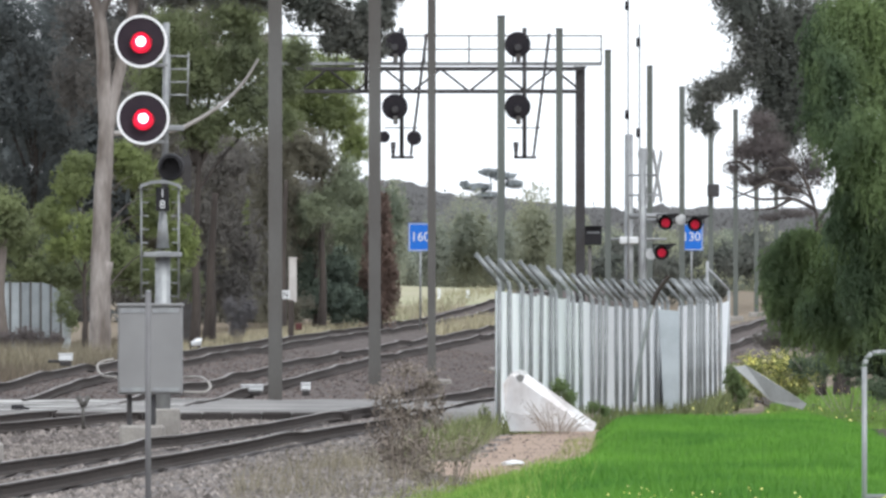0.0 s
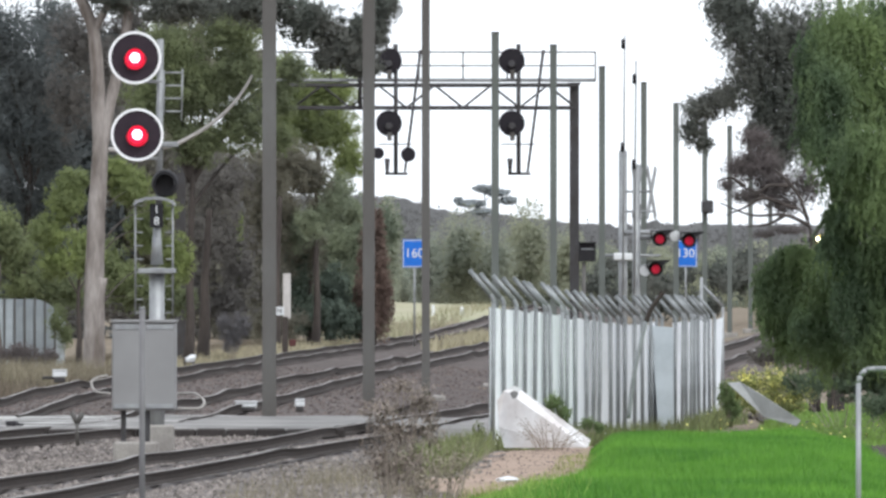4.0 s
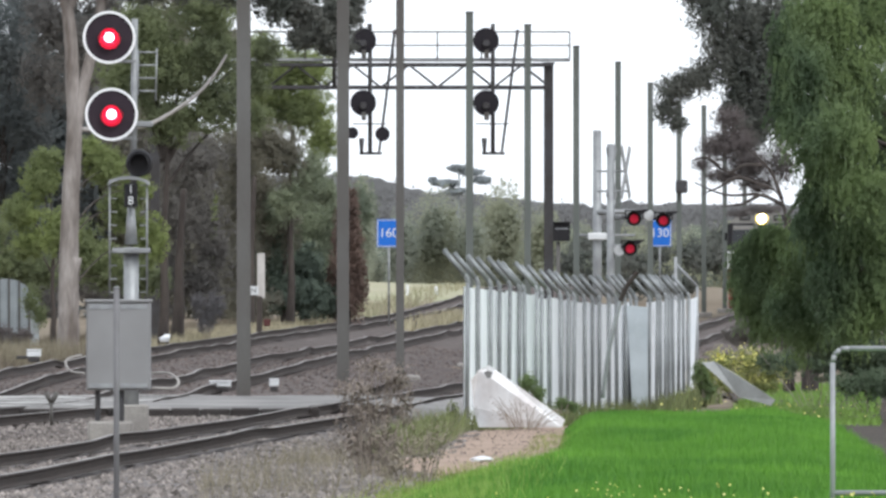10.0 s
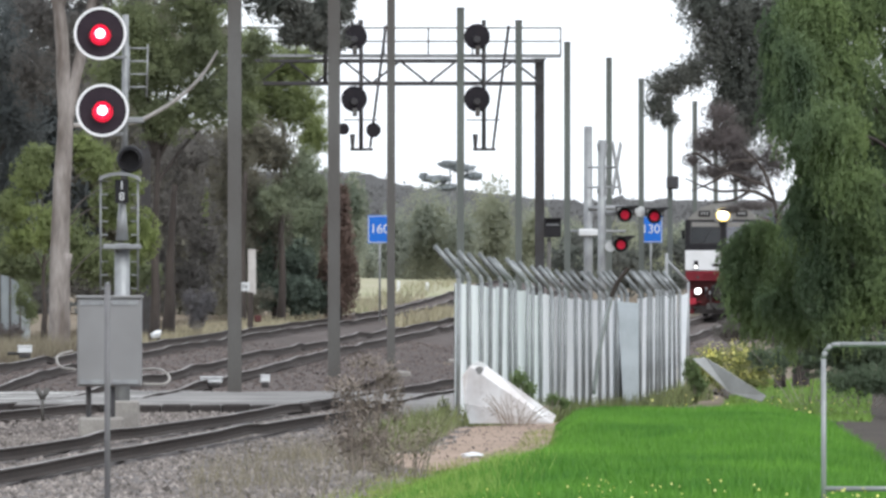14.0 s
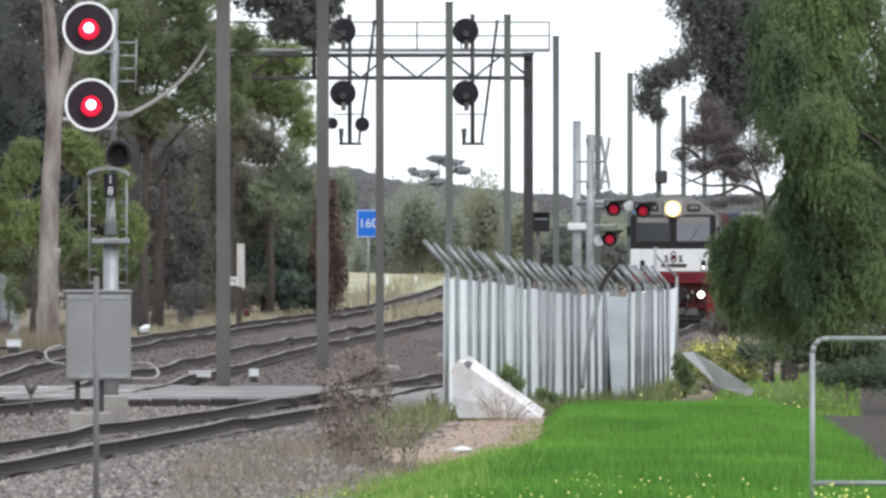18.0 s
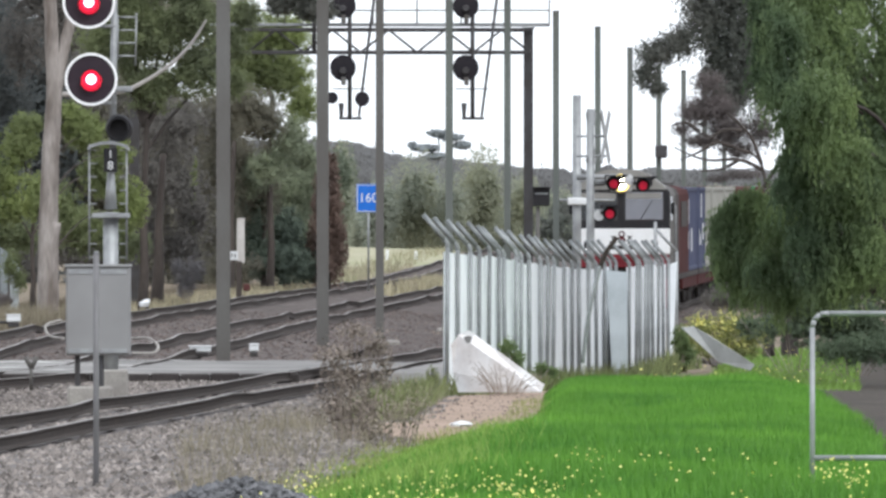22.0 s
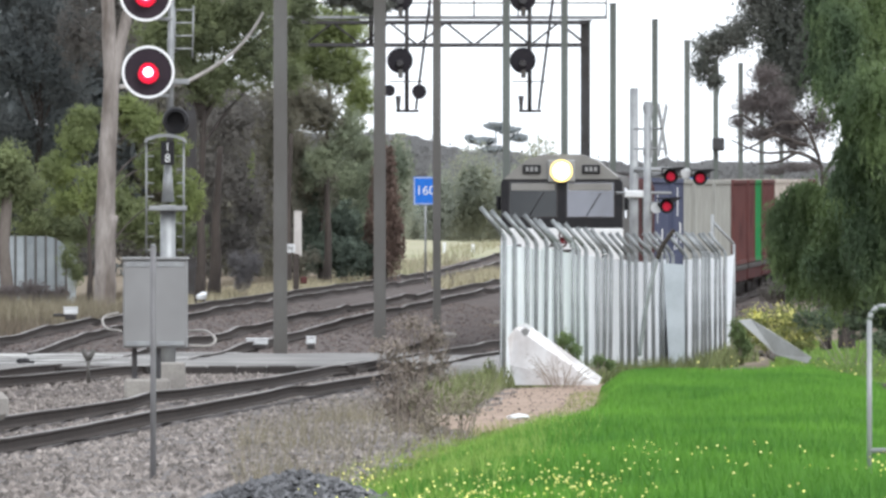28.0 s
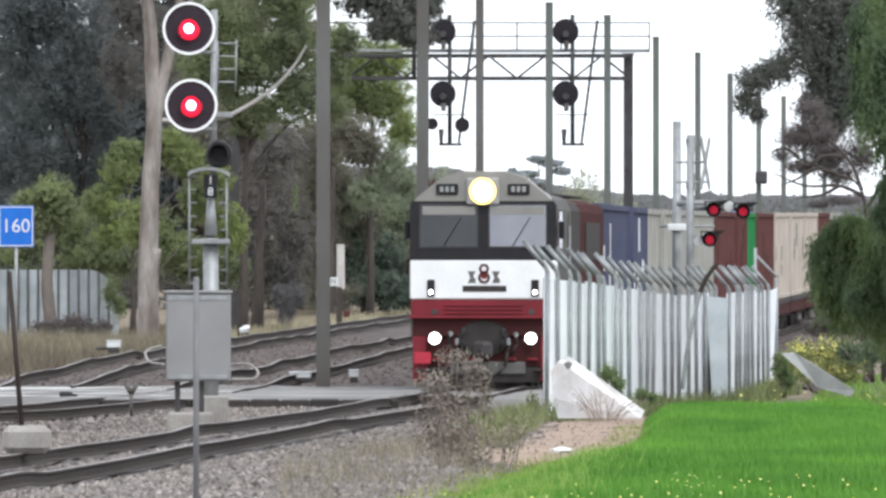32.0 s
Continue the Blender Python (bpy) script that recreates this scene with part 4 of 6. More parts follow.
def locomotive():
    ob = thing("locomotive", "white and dark red diesel locomotive with lit headlamp", "locomotive")
    part("body", outline([(1.42, 1.15), (1.42, 3.62), (1.36, 3.78), (0.95, 3.90), (0.45, 3.95)], 8.6, 17.2), "maroon", ob, "faded maroon body side")
    part("cab", outline([(1.47, 1.05), (1.47, 3.62), (1.38, 3.82), (0.95, 4.00), (0.5, 4.06)], 0.12, 4.8), "cabside", ob, "dull grey cab side")
    part("body_joint", outline([(1.43, 1.10), (1.43, 3.62), (1.34, 3.80), (0.95, 3.95), (0.5, 4.0)], 4.8, 8.6), "under", ob, "dark louvred panel behind the cab")
    part("roof_deck", box(1.9, 15.6, 0.05, (0, 9.3, 3.97), 0.02), "under", ob, "grimy dark roof")
    part("cab_roof_brow", outline([(1.40, 3.78), (1.28, 3.90), (0.84, 4.25), (0.46, 4.38)], -0.02, 0.9), "brow", ob, "cream sloping brow over the windscreen")
    scr = part("windscreen_band", outline([(1.475, 2.60), (1.475, 3.70), (1.40, 3.80)], 0.0, 0.35), "black", ob, "black surround of the windscreen")
    for x in (-0.69, 0.70):
        part("window", box(1.13, 0.02, 0.83, (x, -0.015, 3.28), 0.03), "glassdark" if x < 0 else "glass", scr, "dark windscreen pane" if x < 0 else "sky-lit windscreen pane")
        part("window_seal", plate_frame(1.19, 0.89, 0.035, (x, -0.012, 3.28)), "darksteel", scr)
        part("sun_blind", box(1.06, 0.01, 0.17, (x, -0.028, 3.59), 0.004), "brow", scr)
        part("wiper", rod((x - 0.1, -0.035, 2.88), (x + 0.25, -0.035, 3.45), 0.012, n=6), "black", scr)
    part("nose", box(2.95, 0.5, 0.79, (0, 0.24, 2.20), 0.03), "locowhite", ob, "white painted nose band")
    emb = part("emblem", ring(0.10, 0.045, 0.012, (0.02, -0.014, 2.42), 24), "maroon", ob, "dark maroon painted emblem in plain shapes")
    part("emblem_ring", ring(0.12, 0.05, 0.012, (0.02, -0.016, 2.24), 24), "maroon", emb)
    part("emblem_dot", box(0.11, 0.008, 0.16, (0.02, -0.014, 2.30), 0.002), "locored", emb)
    for dx in (-0.23, 0.26):
        part("emblem_block", plate([(dx - 0.08, -0.014, 2.13), (dx + 0.08, -0.014, 2.13), (dx + 0.08, -0.014, 2.20), (dx + 0.03, -0.014, 2.27), (dx + 0.08, -0.014, 2.37), (dx - 0.08, -0.014, 2.37), (dx - 0.03, -0.014, 2.24)], 0.008), "cabside", emb)
    part("name_strip", box(0.88, 0.014, 0.12, (0.03, -0.018, 2.02), 0.006), "under", ob)
    part("apron", box(2.92, 0.5, 0.36, (0, 0.26, 1.62), 0.03), "locored", ob, "dark red apron")
    part("apron", box(2.86, 0.42, 0.40, (0, 0.28, 1.25), 0.02), "maroon", ob, "darker red lower apron")
    part("ledge", box(2.98, 0.16, 0.05, (0, -0.02, 1.445), 0.01), "locored", ob)
    for k in range(3):
        part("rib", box(1.6, 0.03, 0.04, (0, -0.01, 1.53 + 0.08 * k), 0.008), "locored", ob)
    part("buffer_beam", box(2.5, 0.4, 0.62, (0, 0.32, 0.75), 0.03), "maroon", ob, "dark red buffer beam")
    # flat oval plate; the recess's darkness is put into its colour
    pk = part("coupler_pocket", plate([(0.52 * math.cos(a), 0.04, 1.02 + 0.36 * math.sin(a)) for a in [k * math.pi / 10 for k in range(20)]], 0.06), "under", ob, "flat dark plate standing in for the coupler's recess")
    for k, (x, z) in enumerate(((-0.66, 1.12), (-0.40, 1.20), (0.40, 1.2), (0.66, 1.1))):
        part("air_tap", rod((x, 0.05, z), (x + 0.02, -0.12, z - 0.03), 0.055, 0.035, 8), "galv" if k in (0, 3) else "darksteel", pk)
        part("air_hose", tube([(x, -0.08, z), (x * 1.05, -0.14, z - 0.2), (x * 0.85, -0.12, z - 0.42)], 0.026, 7), "black", pk)
    for x in (-0.95, -0.2, 0.55, 1.0):
        part("step_iron", box(0.22, 0.10, 0.05, (x, 0.05, 0.60), 0.012), "locored", pk)
    part("tail_disc", box(0.34, 0.05, 0.24, (-1.22, -0.02, 0.62), 0.05), "tailred", ob, "bright red lamp casing")
    part("sill_plate", box(1.5, 0.10, 0.26, (0.1, 0.10, 0.42), 0.03), "steelpole", ob, "dull grey plate under the coupler")
    part("pilot", outline([(1.35, 0.14), (1.42, 0.45)], 0.12, 0.3), "under", ob)
    for s in (-1, 1):
        part("step_side", box(0.30, 0.4, 0.95, (s * 1.28, 0.28, 0.62), 0.03), "locored", ob, "dark red corner steps")
        part("step", box(0.34, 0.25, 0.04, (s * 1.2, 0.05, 0.38), 0.01), "under", ob)
        mk = part("marker_light", box(0.15, 0.06, 0.34, (s * 1.05, -0.03, 2.03), 0.02), "black", ob, "black marker light casing")
        part("marker_lens", disc(0.045, 0.02, (s * 1.05, -0.07, 1.95), 16), "lampwhite", mk)
        nb = part("number_board", box(0.44, 0.06, 0.22, (s * 0.72, -0.045, 4.02), 0.05), "black", ob, "black number board")
        for k in range(3):
            part("digit_bar", box(0.07, 0.01, 0.11, (s * 0.72 - 0.11 + 0.11 * k, -0.082, 4.02), 0.01), "locogrey", nb)
        dl = part("ditch_lamp", disc(0.14, 0.06, (s * 0.97, -0.05, 1.02), 20), "darksteel", ob)
        part("ditch_lens", disc(0.115, 0.03, (s * 0.97, -0.09, 1.02), 20), "lampwhite", dl, "lit white ditch lamp")
        part("small_lens", disc(0.06, 0.03, (s * 0.98, -0.03, 1.55), 14), "darksteel", ob)
        part("hose", tube([(s * 0.55, 0.05, 0.95), (s * 0.5, -0.10, 0.75), (s * 0.45, -0.12, 0.45), (s * 0.3, -0.10, 0.3)], 0.03, 8), "under", ob)
        part("hose_tap", box(0.07, 0.08, 0.14, (s * 0.52, -0.08, 0.95), 0.02), "galv", ob)
        part("mirror", box(0.10, 0.2, 0.35, (s * 1.56, 0.45, 3.2), 0.02), "black", ob)
        part("cab_window", box(0.02, 0.9, 0.75, (s * 1.475, 1.4, 3.2), 0.01), "glass", ob)
        part("cab_door", box(0.02, 0.75, 2.1, (s * 1.475, 4.2, 2.5), 0.01), "darksteel", ob)
        part("hand_rail", rod((s * 1.53, 3.5, 1.3), (s * 1.53, 3.5, 3.3), 0.02), "galv", ob)
        part("air_grille", box(0.03, 5.0, 0.8, (s * 1.43, 13, 3.0), 0.01), "under", ob)
    hd = part("headlamp", box(0.66, 0.10, 0.54, (0, -0.06, 3.98), 0.12), "locogrey", ob, "paired headlamps in the brow")
    # emissive ring round the lens imitates the headlamp's glare
    part("glare_ring", ring(0.27, 0.10, 0.03, (0, -0.12, 3.98), 28), "lampglare", hd, "yellow ring imitating the headlamp's glare")
    part("headlamp_lens", disc(0.18, 0.03, (0, -0.125, 3.98), 28), "lamp", hd, "lit yellow-white headlamp")
    cp = part("coupler", box(0.36, 0.7, 0.34, (0, -0.2, 0.80), 0.06), "under", ob, "heavy steel coupler")
    part("knuckle", box(0.22, 0.25, 0.30, (0.12, -0.58, 0.80), 0.06), "darksteel", cp)
    part("exhaust", box(0.9, 1.6, 0.18, (0, 12, 4.12), 0.04), "under", ob)
    part("horn", rod((0.0, 1.4, 4.12), (0.0, 0.9, 4.18), 0.05, 0.09), "darksteel", ob)
    part("fuel_tank", box(2.5, 4.0, 0.75, (0, 8.7, 0.72), 0.15), "under", ob)
    part("underframe", box(2.7, 16.8, 0.22, (0, 8.7, 1.05), 0.02), "under", ob)
    for y in (3.9, 13.6):
        bogie(ob, y, 3)
    return ob


def bogie(parent, y, axles):
    bg = part("bogie", box(2.2, axles * 1.55, 0.35, (0, y, 0.62), 0.08), "under", parent)
    for k in range(axles):
        yy = y + (k - (axles - 1) / 2) * 1.7
        bm = rod((-0.8, yy, 0.47), (0.8, yy, 0.47), 0.08, n=8)
        for s in (-1, 1):
            bm = rod((s * 0.74, yy, 0.47), (s * 0.87, yy, 0.47), 0.46, 0.44, 20, bm)
        part("wheelset", bm, "under", bg)
    return bg


def wagon(length):
    ob = thing("flat_wagon", "grimy flat container wagon", "wagon", group="train of container wagons")
    part("deck", box(2.5, length - 1.0, 0.16, (0, length / 2, 1.02), 0.02), "under", ob)
    for s in (-1, 1):
        part("sill", box(0.12, length - 1.0, 0.45, (s * 1.15, length / 2, 0.80), 0.02), "maroon", ob)
    for y in (0.25, length - 0.25):
        part("coupler", box(0.3, 0.5, 0.3, (0, y, 0.8), 0.05), "under", ob)
    for y in (2.2, length - 2.2):
        bogie(ob, y, 2)
    return ob


def container(length, mat, label, height=2.75):
    ob = thing("freight_container", label, "container", group="containers on the train")
    W = 1.22
    n = round(length / 0.28)
    for s in (-1, 1):
        b = bmesh.new()
        prev = None
        for i in range(n * 4 + 1):
            off = (0.0, 0.0, 0.036, 0.036)[i % 4]
            y = 0.08 + (length - 0.16) * i / (n * 4)
            row = [b.verts.new((s * (W - 0.02 - off), y, z)) for z in (0.14, height - 0.1)]
            if prev:
                b.faces.new((prev[0], row[0], row[1], prev[1]))
            prev = row
        part("side_wall", b, mat, ob)
    rg = random.Random(int(length * 10) + len(label))
    if mat in ("c_blue", "c_beige", "c_red"):
        for s in (-1, 1):
            for k in range(5 if mat == "c_blue" else 4):
                y, z = rg.uniform(0.6, length - 0.8), rg.uniform(0.5, height - 0.9)
                w, h = rg.uniform(0.25, 0.7), rg.uniform(0.25, 0.8)
                part("scuff", box(0.006, w, h, (s * (W - 0.012), y, z + h / 2), 0), {"c_blue": "white", "c_beige": "darksteel", "c_red": "maroon"}[mat], ob)
    n = 9
    for y, q in ((0.06, 1), (length - 0.06, -1)):
        b = bmesh.new()
        prev = None
        for i in range(n * 4 + 1):
            off = (0.0, 0.0, 0.036, 0.036)[i % 4]
            x = -W + 0.06 + (2 * W - 0.12) * i / (n * 4)
            row = [b.verts.new((x, y + q * off, z)) for z in (0.14, height - 0.1)]
            if prev:
                b.faces.new((prev[0], row[0], row[1], prev[1]))
            prev = row
        part("end_wall", b, mat, ob)
    part("roof", box(2 * W - 0.04, length - 0.04, 0.05, (0, length / 2, height - 0.05), 0.01), mat, ob)
    part("floor", box(2 * W - 0.04, length - 0.04, 0.10, (0, length / 2, 0.07), 0.01), "under", ob)
    for s in (-1, 1):
        for z in (0.08, height - 0.07):
            part("side_rail", box(0.08, length, 0.13, (s * (W - 0.02), length / 2, z), 0.01), mat, ob)
        for y in (0.07, length - 0.07):
            part("corner_post", box(0.15, 0.15, height - 0.02, (s * (W - 0.065), y, height / 2), 0.012), mat, ob)
    for z in (0.08, height - 0.07):
        part("end_rail", box(2 * W - 0.2, 0.08, 0.13, (0, 0.05, z), 0.01), mat, ob)
    return ob


loco = locomotive()
TRAIN = [(loco, 0.0, 0.0)]
LOADS = (
    (14.0, ((12.2, "c_blue", "dark blue corrugated freight container with scuffed white marks"),)),
    (14.0, ((6.06, "c_blue", "dark blue twenty foot freight container"), (6.06, "c_grey", "grey green freight container"))),
    (14.0, ((12.2, "c_grey", "pale grey green corrugated freight container"),)),
    (14.0, ((12.2, "c_grey", "dull grey freight container"),)),
    (14.0, ((12.2, "c_red", "rust red corrugated freight container"),)),
    (14.0, ((6.06, "c_red", "rust red twenty foot freight container"), (6.06, "c_green", "bright green freight container"))),
    (14.0, ((12.2, "c_red", "brick red freight container"),)),
    (14.0, ((12.2, "c_beige", "beige freight container with dark scrawled marks"),)),
    (14.0, ((12.2, "c_beige", "weathered beige freight container"),)),
    (14.0, ((12.2, "c_beige", "pale beige freight container"),)),
    (14.0, ((12.2, "c_red", "faded red freight container"),)),
    (14.0, ((12.2, "c_grey", "dull grey corrugated freight container"),)),
)
back = 17.6
for length, loads in LOADS:
    TRAIN.append((wagon(length), back, 0.0))
    at = back + 0.9
    for size, mat, label in loads:
        TRAIN.append((container(size, mat, label), at, 1.11))
        at += size + 0.08
    back += length


# ---- trees and plants ----
def leaf_mesh(name, centres, radii, n, size, mat, droop=0.0, seed=1, cl=26, long=2.2, fill=2.4, free=0.22):
    """Many small four-cornered leaves gathered in clumps inside the lobes of a crown."""
    size = size * 0.88
    rng = np.random.default_rng(seed)
    C, R = np.asarray(centres, float), np.asarray(radii, float)
    vol = np.prod(R, 1) ** (2 / 3)
    share = np.maximum(1, (n * vol / vol.sum()).astype(int))
    pts, grow, core = [], [], []
    for c, r, k in zip(C, R, share):
        clumps = cl * 2
        d = rng.normal(size=(clumps, 3))
        d /= np.linalg.norm(d, axis=1)[:, None]
        cc = c + d * r * (0.35 + 0.65 * rng.random((clumps, 1)) ** 0.6)
        cr = r * rng.uniform(0.09, 0.30, (clumps, 1)) * rng.uniform(0.6, 1.5, (clumps, 3))
        w = rng.integers(0, clumps, k)
        e = rng.normal(size=(k, 3))
        e /= np.linalg.norm(e, axis=1)[:, None]
        e *= rng.random((k, 1)) ** 0.5
        e[:, 2] *= 1 + droop
        loose = rng.random(k) < free
        pts.append(np.where(loose[:, None], c + e * r * 1.06, cc[w] + e * cr[w] - np.array((0, 0, 1)) * droop * rng.random((k, 1)) * cr[w]))
        inner = rng.normal(size=(k // 4, 3))
        inner /= np.linalg.norm(inner, axis=1)[:, None]
        pts.append(c + inner * r * 0.62 * rng.random((k // 4, 1)) ** 0.4)
        grow.append(np.concatenate([np.ones(k), np.full(k // 4, fill)]))
        core.append(np.tile(c, (k + k // 4, 1)))
    P, G = np.concatenate(pts), np.concatenate(grow)[:, None]
    k = len(P)
    a = rng.normal(size=(k, 3))
    a[:, 2] = a[:, 2] * (1 - min(droop, 0.9) * 0.5) - droop * 1.6
    a /= np.linalg.norm(a, axis=1)[:, None]
    out = P - np.concatenate(core)
    out /= np.linalg.norm(out, axis=1)[:, None] + 1e-9
    face = out + np.array((0, 0, 0.35)) + rng.normal(0, 0.45, (k, 3))
    b = np.cross(a, face)
    b /= np.linalg.norm(b, axis=1)[:, None] + 1e-9
    L = size * G * rng.uniform(0.6, 1.4, (k, 1))
    V = np.stack([P - a * L / 2, P + b * L / (2 * long), P + a * L / 2, P - b * L / (2 * long)], 1).reshape(-1, 3)
    return mesh_of(name, V, np.arange(4 * k).reshape(-1, 4), M[mat])


def tree(name, label, base, height, r, lobes, leaves, size, mat, bark, droop=0.0, seed=1, clumps=26, limbs=True, depth=1.0, long=2.2, taper=0.35, free=0.22, fill=1.9):
    """A tapered trunk, limbs that reach into the lobes, and a leafy crown. Lobes: x, y, z, half width, half height."""
    rng = random.Random(seed)
    ob = thing(name, label, "tree", pose(*base))
    bx, by, bz = base
    L = [(x - bx, y - by, z - bz, rx, rz) for x, y, z, rx, rz in lobes]
    top = height
    mid = Vector((rng.uniform(-0.1, 0.1) * r * 4, 0, top * 0.5))
    trunk = limb([(0, 0, -0.9), (0, 0, 0.1), (r * 0.2, 0, top * 0.2), mid, (mid.x + r * 0.5, 0, top)], r, r * taper)
    part("trunk", trunk, bark, ob)
    if limbs:
        for x, y, z, rx, rz in L:
            s = Vector((mid.x * 0.5, 0, min(top * 0.95, max(top * 0.2, z - abs(x) * 0.6 - rz))))
            e = Vector((x, y, z))
            m = s.lerp(e, 0.5) + Vector((0, 0, 0.12 * (e - s).length))
            part("limb", limb([s, m, e], r * 0.3, r * 0.05), bark, ob)
    me = leaf_mesh("crown", [l[:3] for l in L], [(l[3], l[3] * depth, l[4]) for l in L], leaves, size, mat, droop, seed, clumps, long, fill, free)
    c = new("crown", me)
    c.parent = ob
    return ob


# belt of trees behind the far track
tree("pine_tree", "dark green pine tree behind the far track", (-13.877, 345, -0.029), 6, 0.25,
     ((-14.835, 345, 10.225, 1.725, 1.533), (-13.493, 345, 8.883, 1.342, 1.533), (-14.643, 345, 7.35, 1.533, 1.533), (-13.11, 345, 6.583, 1.15, 1.533), (-14.643, 345, 4.858, 1.342, 1.342), (-13.106, 350, 10.739, 1.167, 1.167), (-16.177, 345, 9.075, 1.342, 3.067), (-16.368, 345, 5.242, 1.15, 1.725), (-13.11, 345, 4.667, 0.958, 1.15), (-14.577, 348, 2.953, 1.547, 1.16)), 48000, 0.145, "leaf_dark", "darkbark", seed=3, clumps=44, long=3.2)
tree("shrub_tree", "yellow green leafy tree beside a gum trunk", (-11.342, 322, -0.314), 3, 0.12,
     ((-11.789, 322, 4.552, 0.68, 0.787), (-12.325, 322, 3.478, 0.716, 0.644), (-11.093, 320, 2.844, 0.64, 0.889), (-9.762, 326, 4.951, 0.724, 0.652), (-9.309, 326, 3.683, 0.724, 0.797), (-8.367, 326, 2.687, 0.616, 0.906), (-10.36, 326, 5.494, 0.652, 0.507), (-11.52, 322, 5.178, 0.537, 0.429), (-8.766, 326, 4.317, 0.543, 0.543), (-12.057, 322, 2.494, 0.608, 0.537)), 42000, 0.125, "leaf_bright", "darkbark", seed=4, clumps=40, long=3.2)
tree("low_tree", "olive green undergrowth tree by the tin fence", (-13.64, 330, -0.362), 2, 0.12,
     ((-13.823, 330, 2.883, 1.1, 0.917), (-13.273, 330, 1.783, 1.1, 0.733), (-15.473, 330, 2.333, 1.283, 1.283), (-12.173, 330, 1.6, 0.917, 0.733), (-10.034, 332, 1.784, 1.107, 0.922), (-8.743, 332, 1.416, 0.922, 0.738), (-10.772, 332, 2.522, 0.738, 0.922), (-14.19, 330, 3.8, 0.733, 0.733)), 30000, 0.14, "leaf_mid", "darkbark", seed=44, clumps=36, long=3.2)
tree("slim_tree", "slim brown trunk with sparse leaves before the tin fence", (-13.15, 302, -0.75), 3.6, 0.25,
     ((-13.35, 302, 2.9, 0.6, 0.45), (-12.75, 302, 3.2, 0.5, 0.45), (-13.8, 302, 3.3, 0.5, 0.5), (-13.1, 302, 3.6, 0.6, 0.4)), 6500, 0.13, "leaf_mid", "brownbark", seed=45, clumps=30, limbs=False, taper=0.6)
tree("olive_tree", "broad olive green tree above the shaded bank", (-8.048, 330, -0.508), 6, 0.22,
     ((-5.238, 332, 7.871, 0.775, 0.922), (-4.777, 332, 8.886, 0.664, 0.664), (-5.177, 334, 6.703, 0.668, 0.668), (-6.49, 330, 8.75, 1.283, 1.283), (-7.957, 330, 8.2, 1.467, 1.467), (-8.69, 330, 9.483, 1.283, 1.283), (-6.673, 330, 10.217, 1.467, 1.1), (-9.24, 330, 7.833, 1.1, 1.283), (-6.307, 330, 7.1, 1.1, 1.1), (-7.773, 330, 6.55, 1.283, 0.917)), 54000, 0.125, "leaf_mid", "darkbark", seed=5, clumps=40, long=3.2)
tree("brown_tree", "grey brown shaded tree with bare dark stems", (-8.096, 352, -0.492), 5, 0.28,
     ((-7.573, 355, 5.347, 1.381, 1.381), (-7.968, 355, 3.572, 1.578, 1.381), (-6.982, 355, 2.586, 0.986, 1.381), (-8.954, 355, 1.797, 1.381, 1.183), (-7.376, 355, 1.206, 1.183, 0.986), (-8.632, 358, 5.976, 1.392, 1.193), (-10.621, 358, 7.368, 1.193, 1.79), (-11.031, 340, 8.778, 1.511, 1.7), (-10.276, 340, 10.478, 1.133, 1.133), (-11.976, 340, 10.1, 1.133, 1.322), (-12.426, 342, 8.06, 0.95, 1.52), (-10.422, 358, 0.804, 1.392, 0.994), (-11.615, 358, 1.401, 1.193, 1.193), (-8.954, 355, 0.318, 1.183, 0.493), (-13.68, 360, 0.6, 1.8, 0.8)), 50000, 0.14, "leaf_grey", "darkbark", seed=6, clumps=36, long=3.2, limbs=False)
tree("leafy_tree", "tall yellow green leafy tree at the bend of the line", (-5.136, 432, -0.272), 8, 0.22,
     ((-5.856, 432, 9.76, 1.44, 1.44), (-4.416, 432, 10.24, 1.2, 1.2), (-4.656, 432, 8.5, 1.5, 1.2), (-3.85, 436, 7.3, 0.8, 1.35), (-6.336, 432, 8.7, 1.2, 1.1), (-7.023, 430, 9.483, 0.956, 1.433), (-6.546, 430, 10.917, 0.956, 0.956)), 42000, 0.15, "leaf_bright", "darkbark", seed=25, clumps=40, long=3.2, limbs=False)
tree("shade_tree", "dark brown shaded tree between the leafy ones", (-6.753, 426, -0.35), 6, 0.25,
     ((-7.262, 430, 6.617, 1.194, 1.672), (-7.501, 430, 4.228, 1.194, 1.672), (-6.816, 432, 4.96, 1.44, 1.68), (-5.883, 434, 3.288, 1.206, 1.447), (-7.262, 430, 2.078, 1.194, 1.433), (-6.784, 430, 0.406, 1.433, 0.956), (-8.4, 428, 6.4, 1.1, 1.5), (-5.5, 427, 6.5, 1.25, 1.3), (-6.3, 427, 7.3, 1.1, 0.9),), 48000, 0.15, "leaf_umber", "darkbark", seed=26, clumps=36, long=3.2, limbs=False)
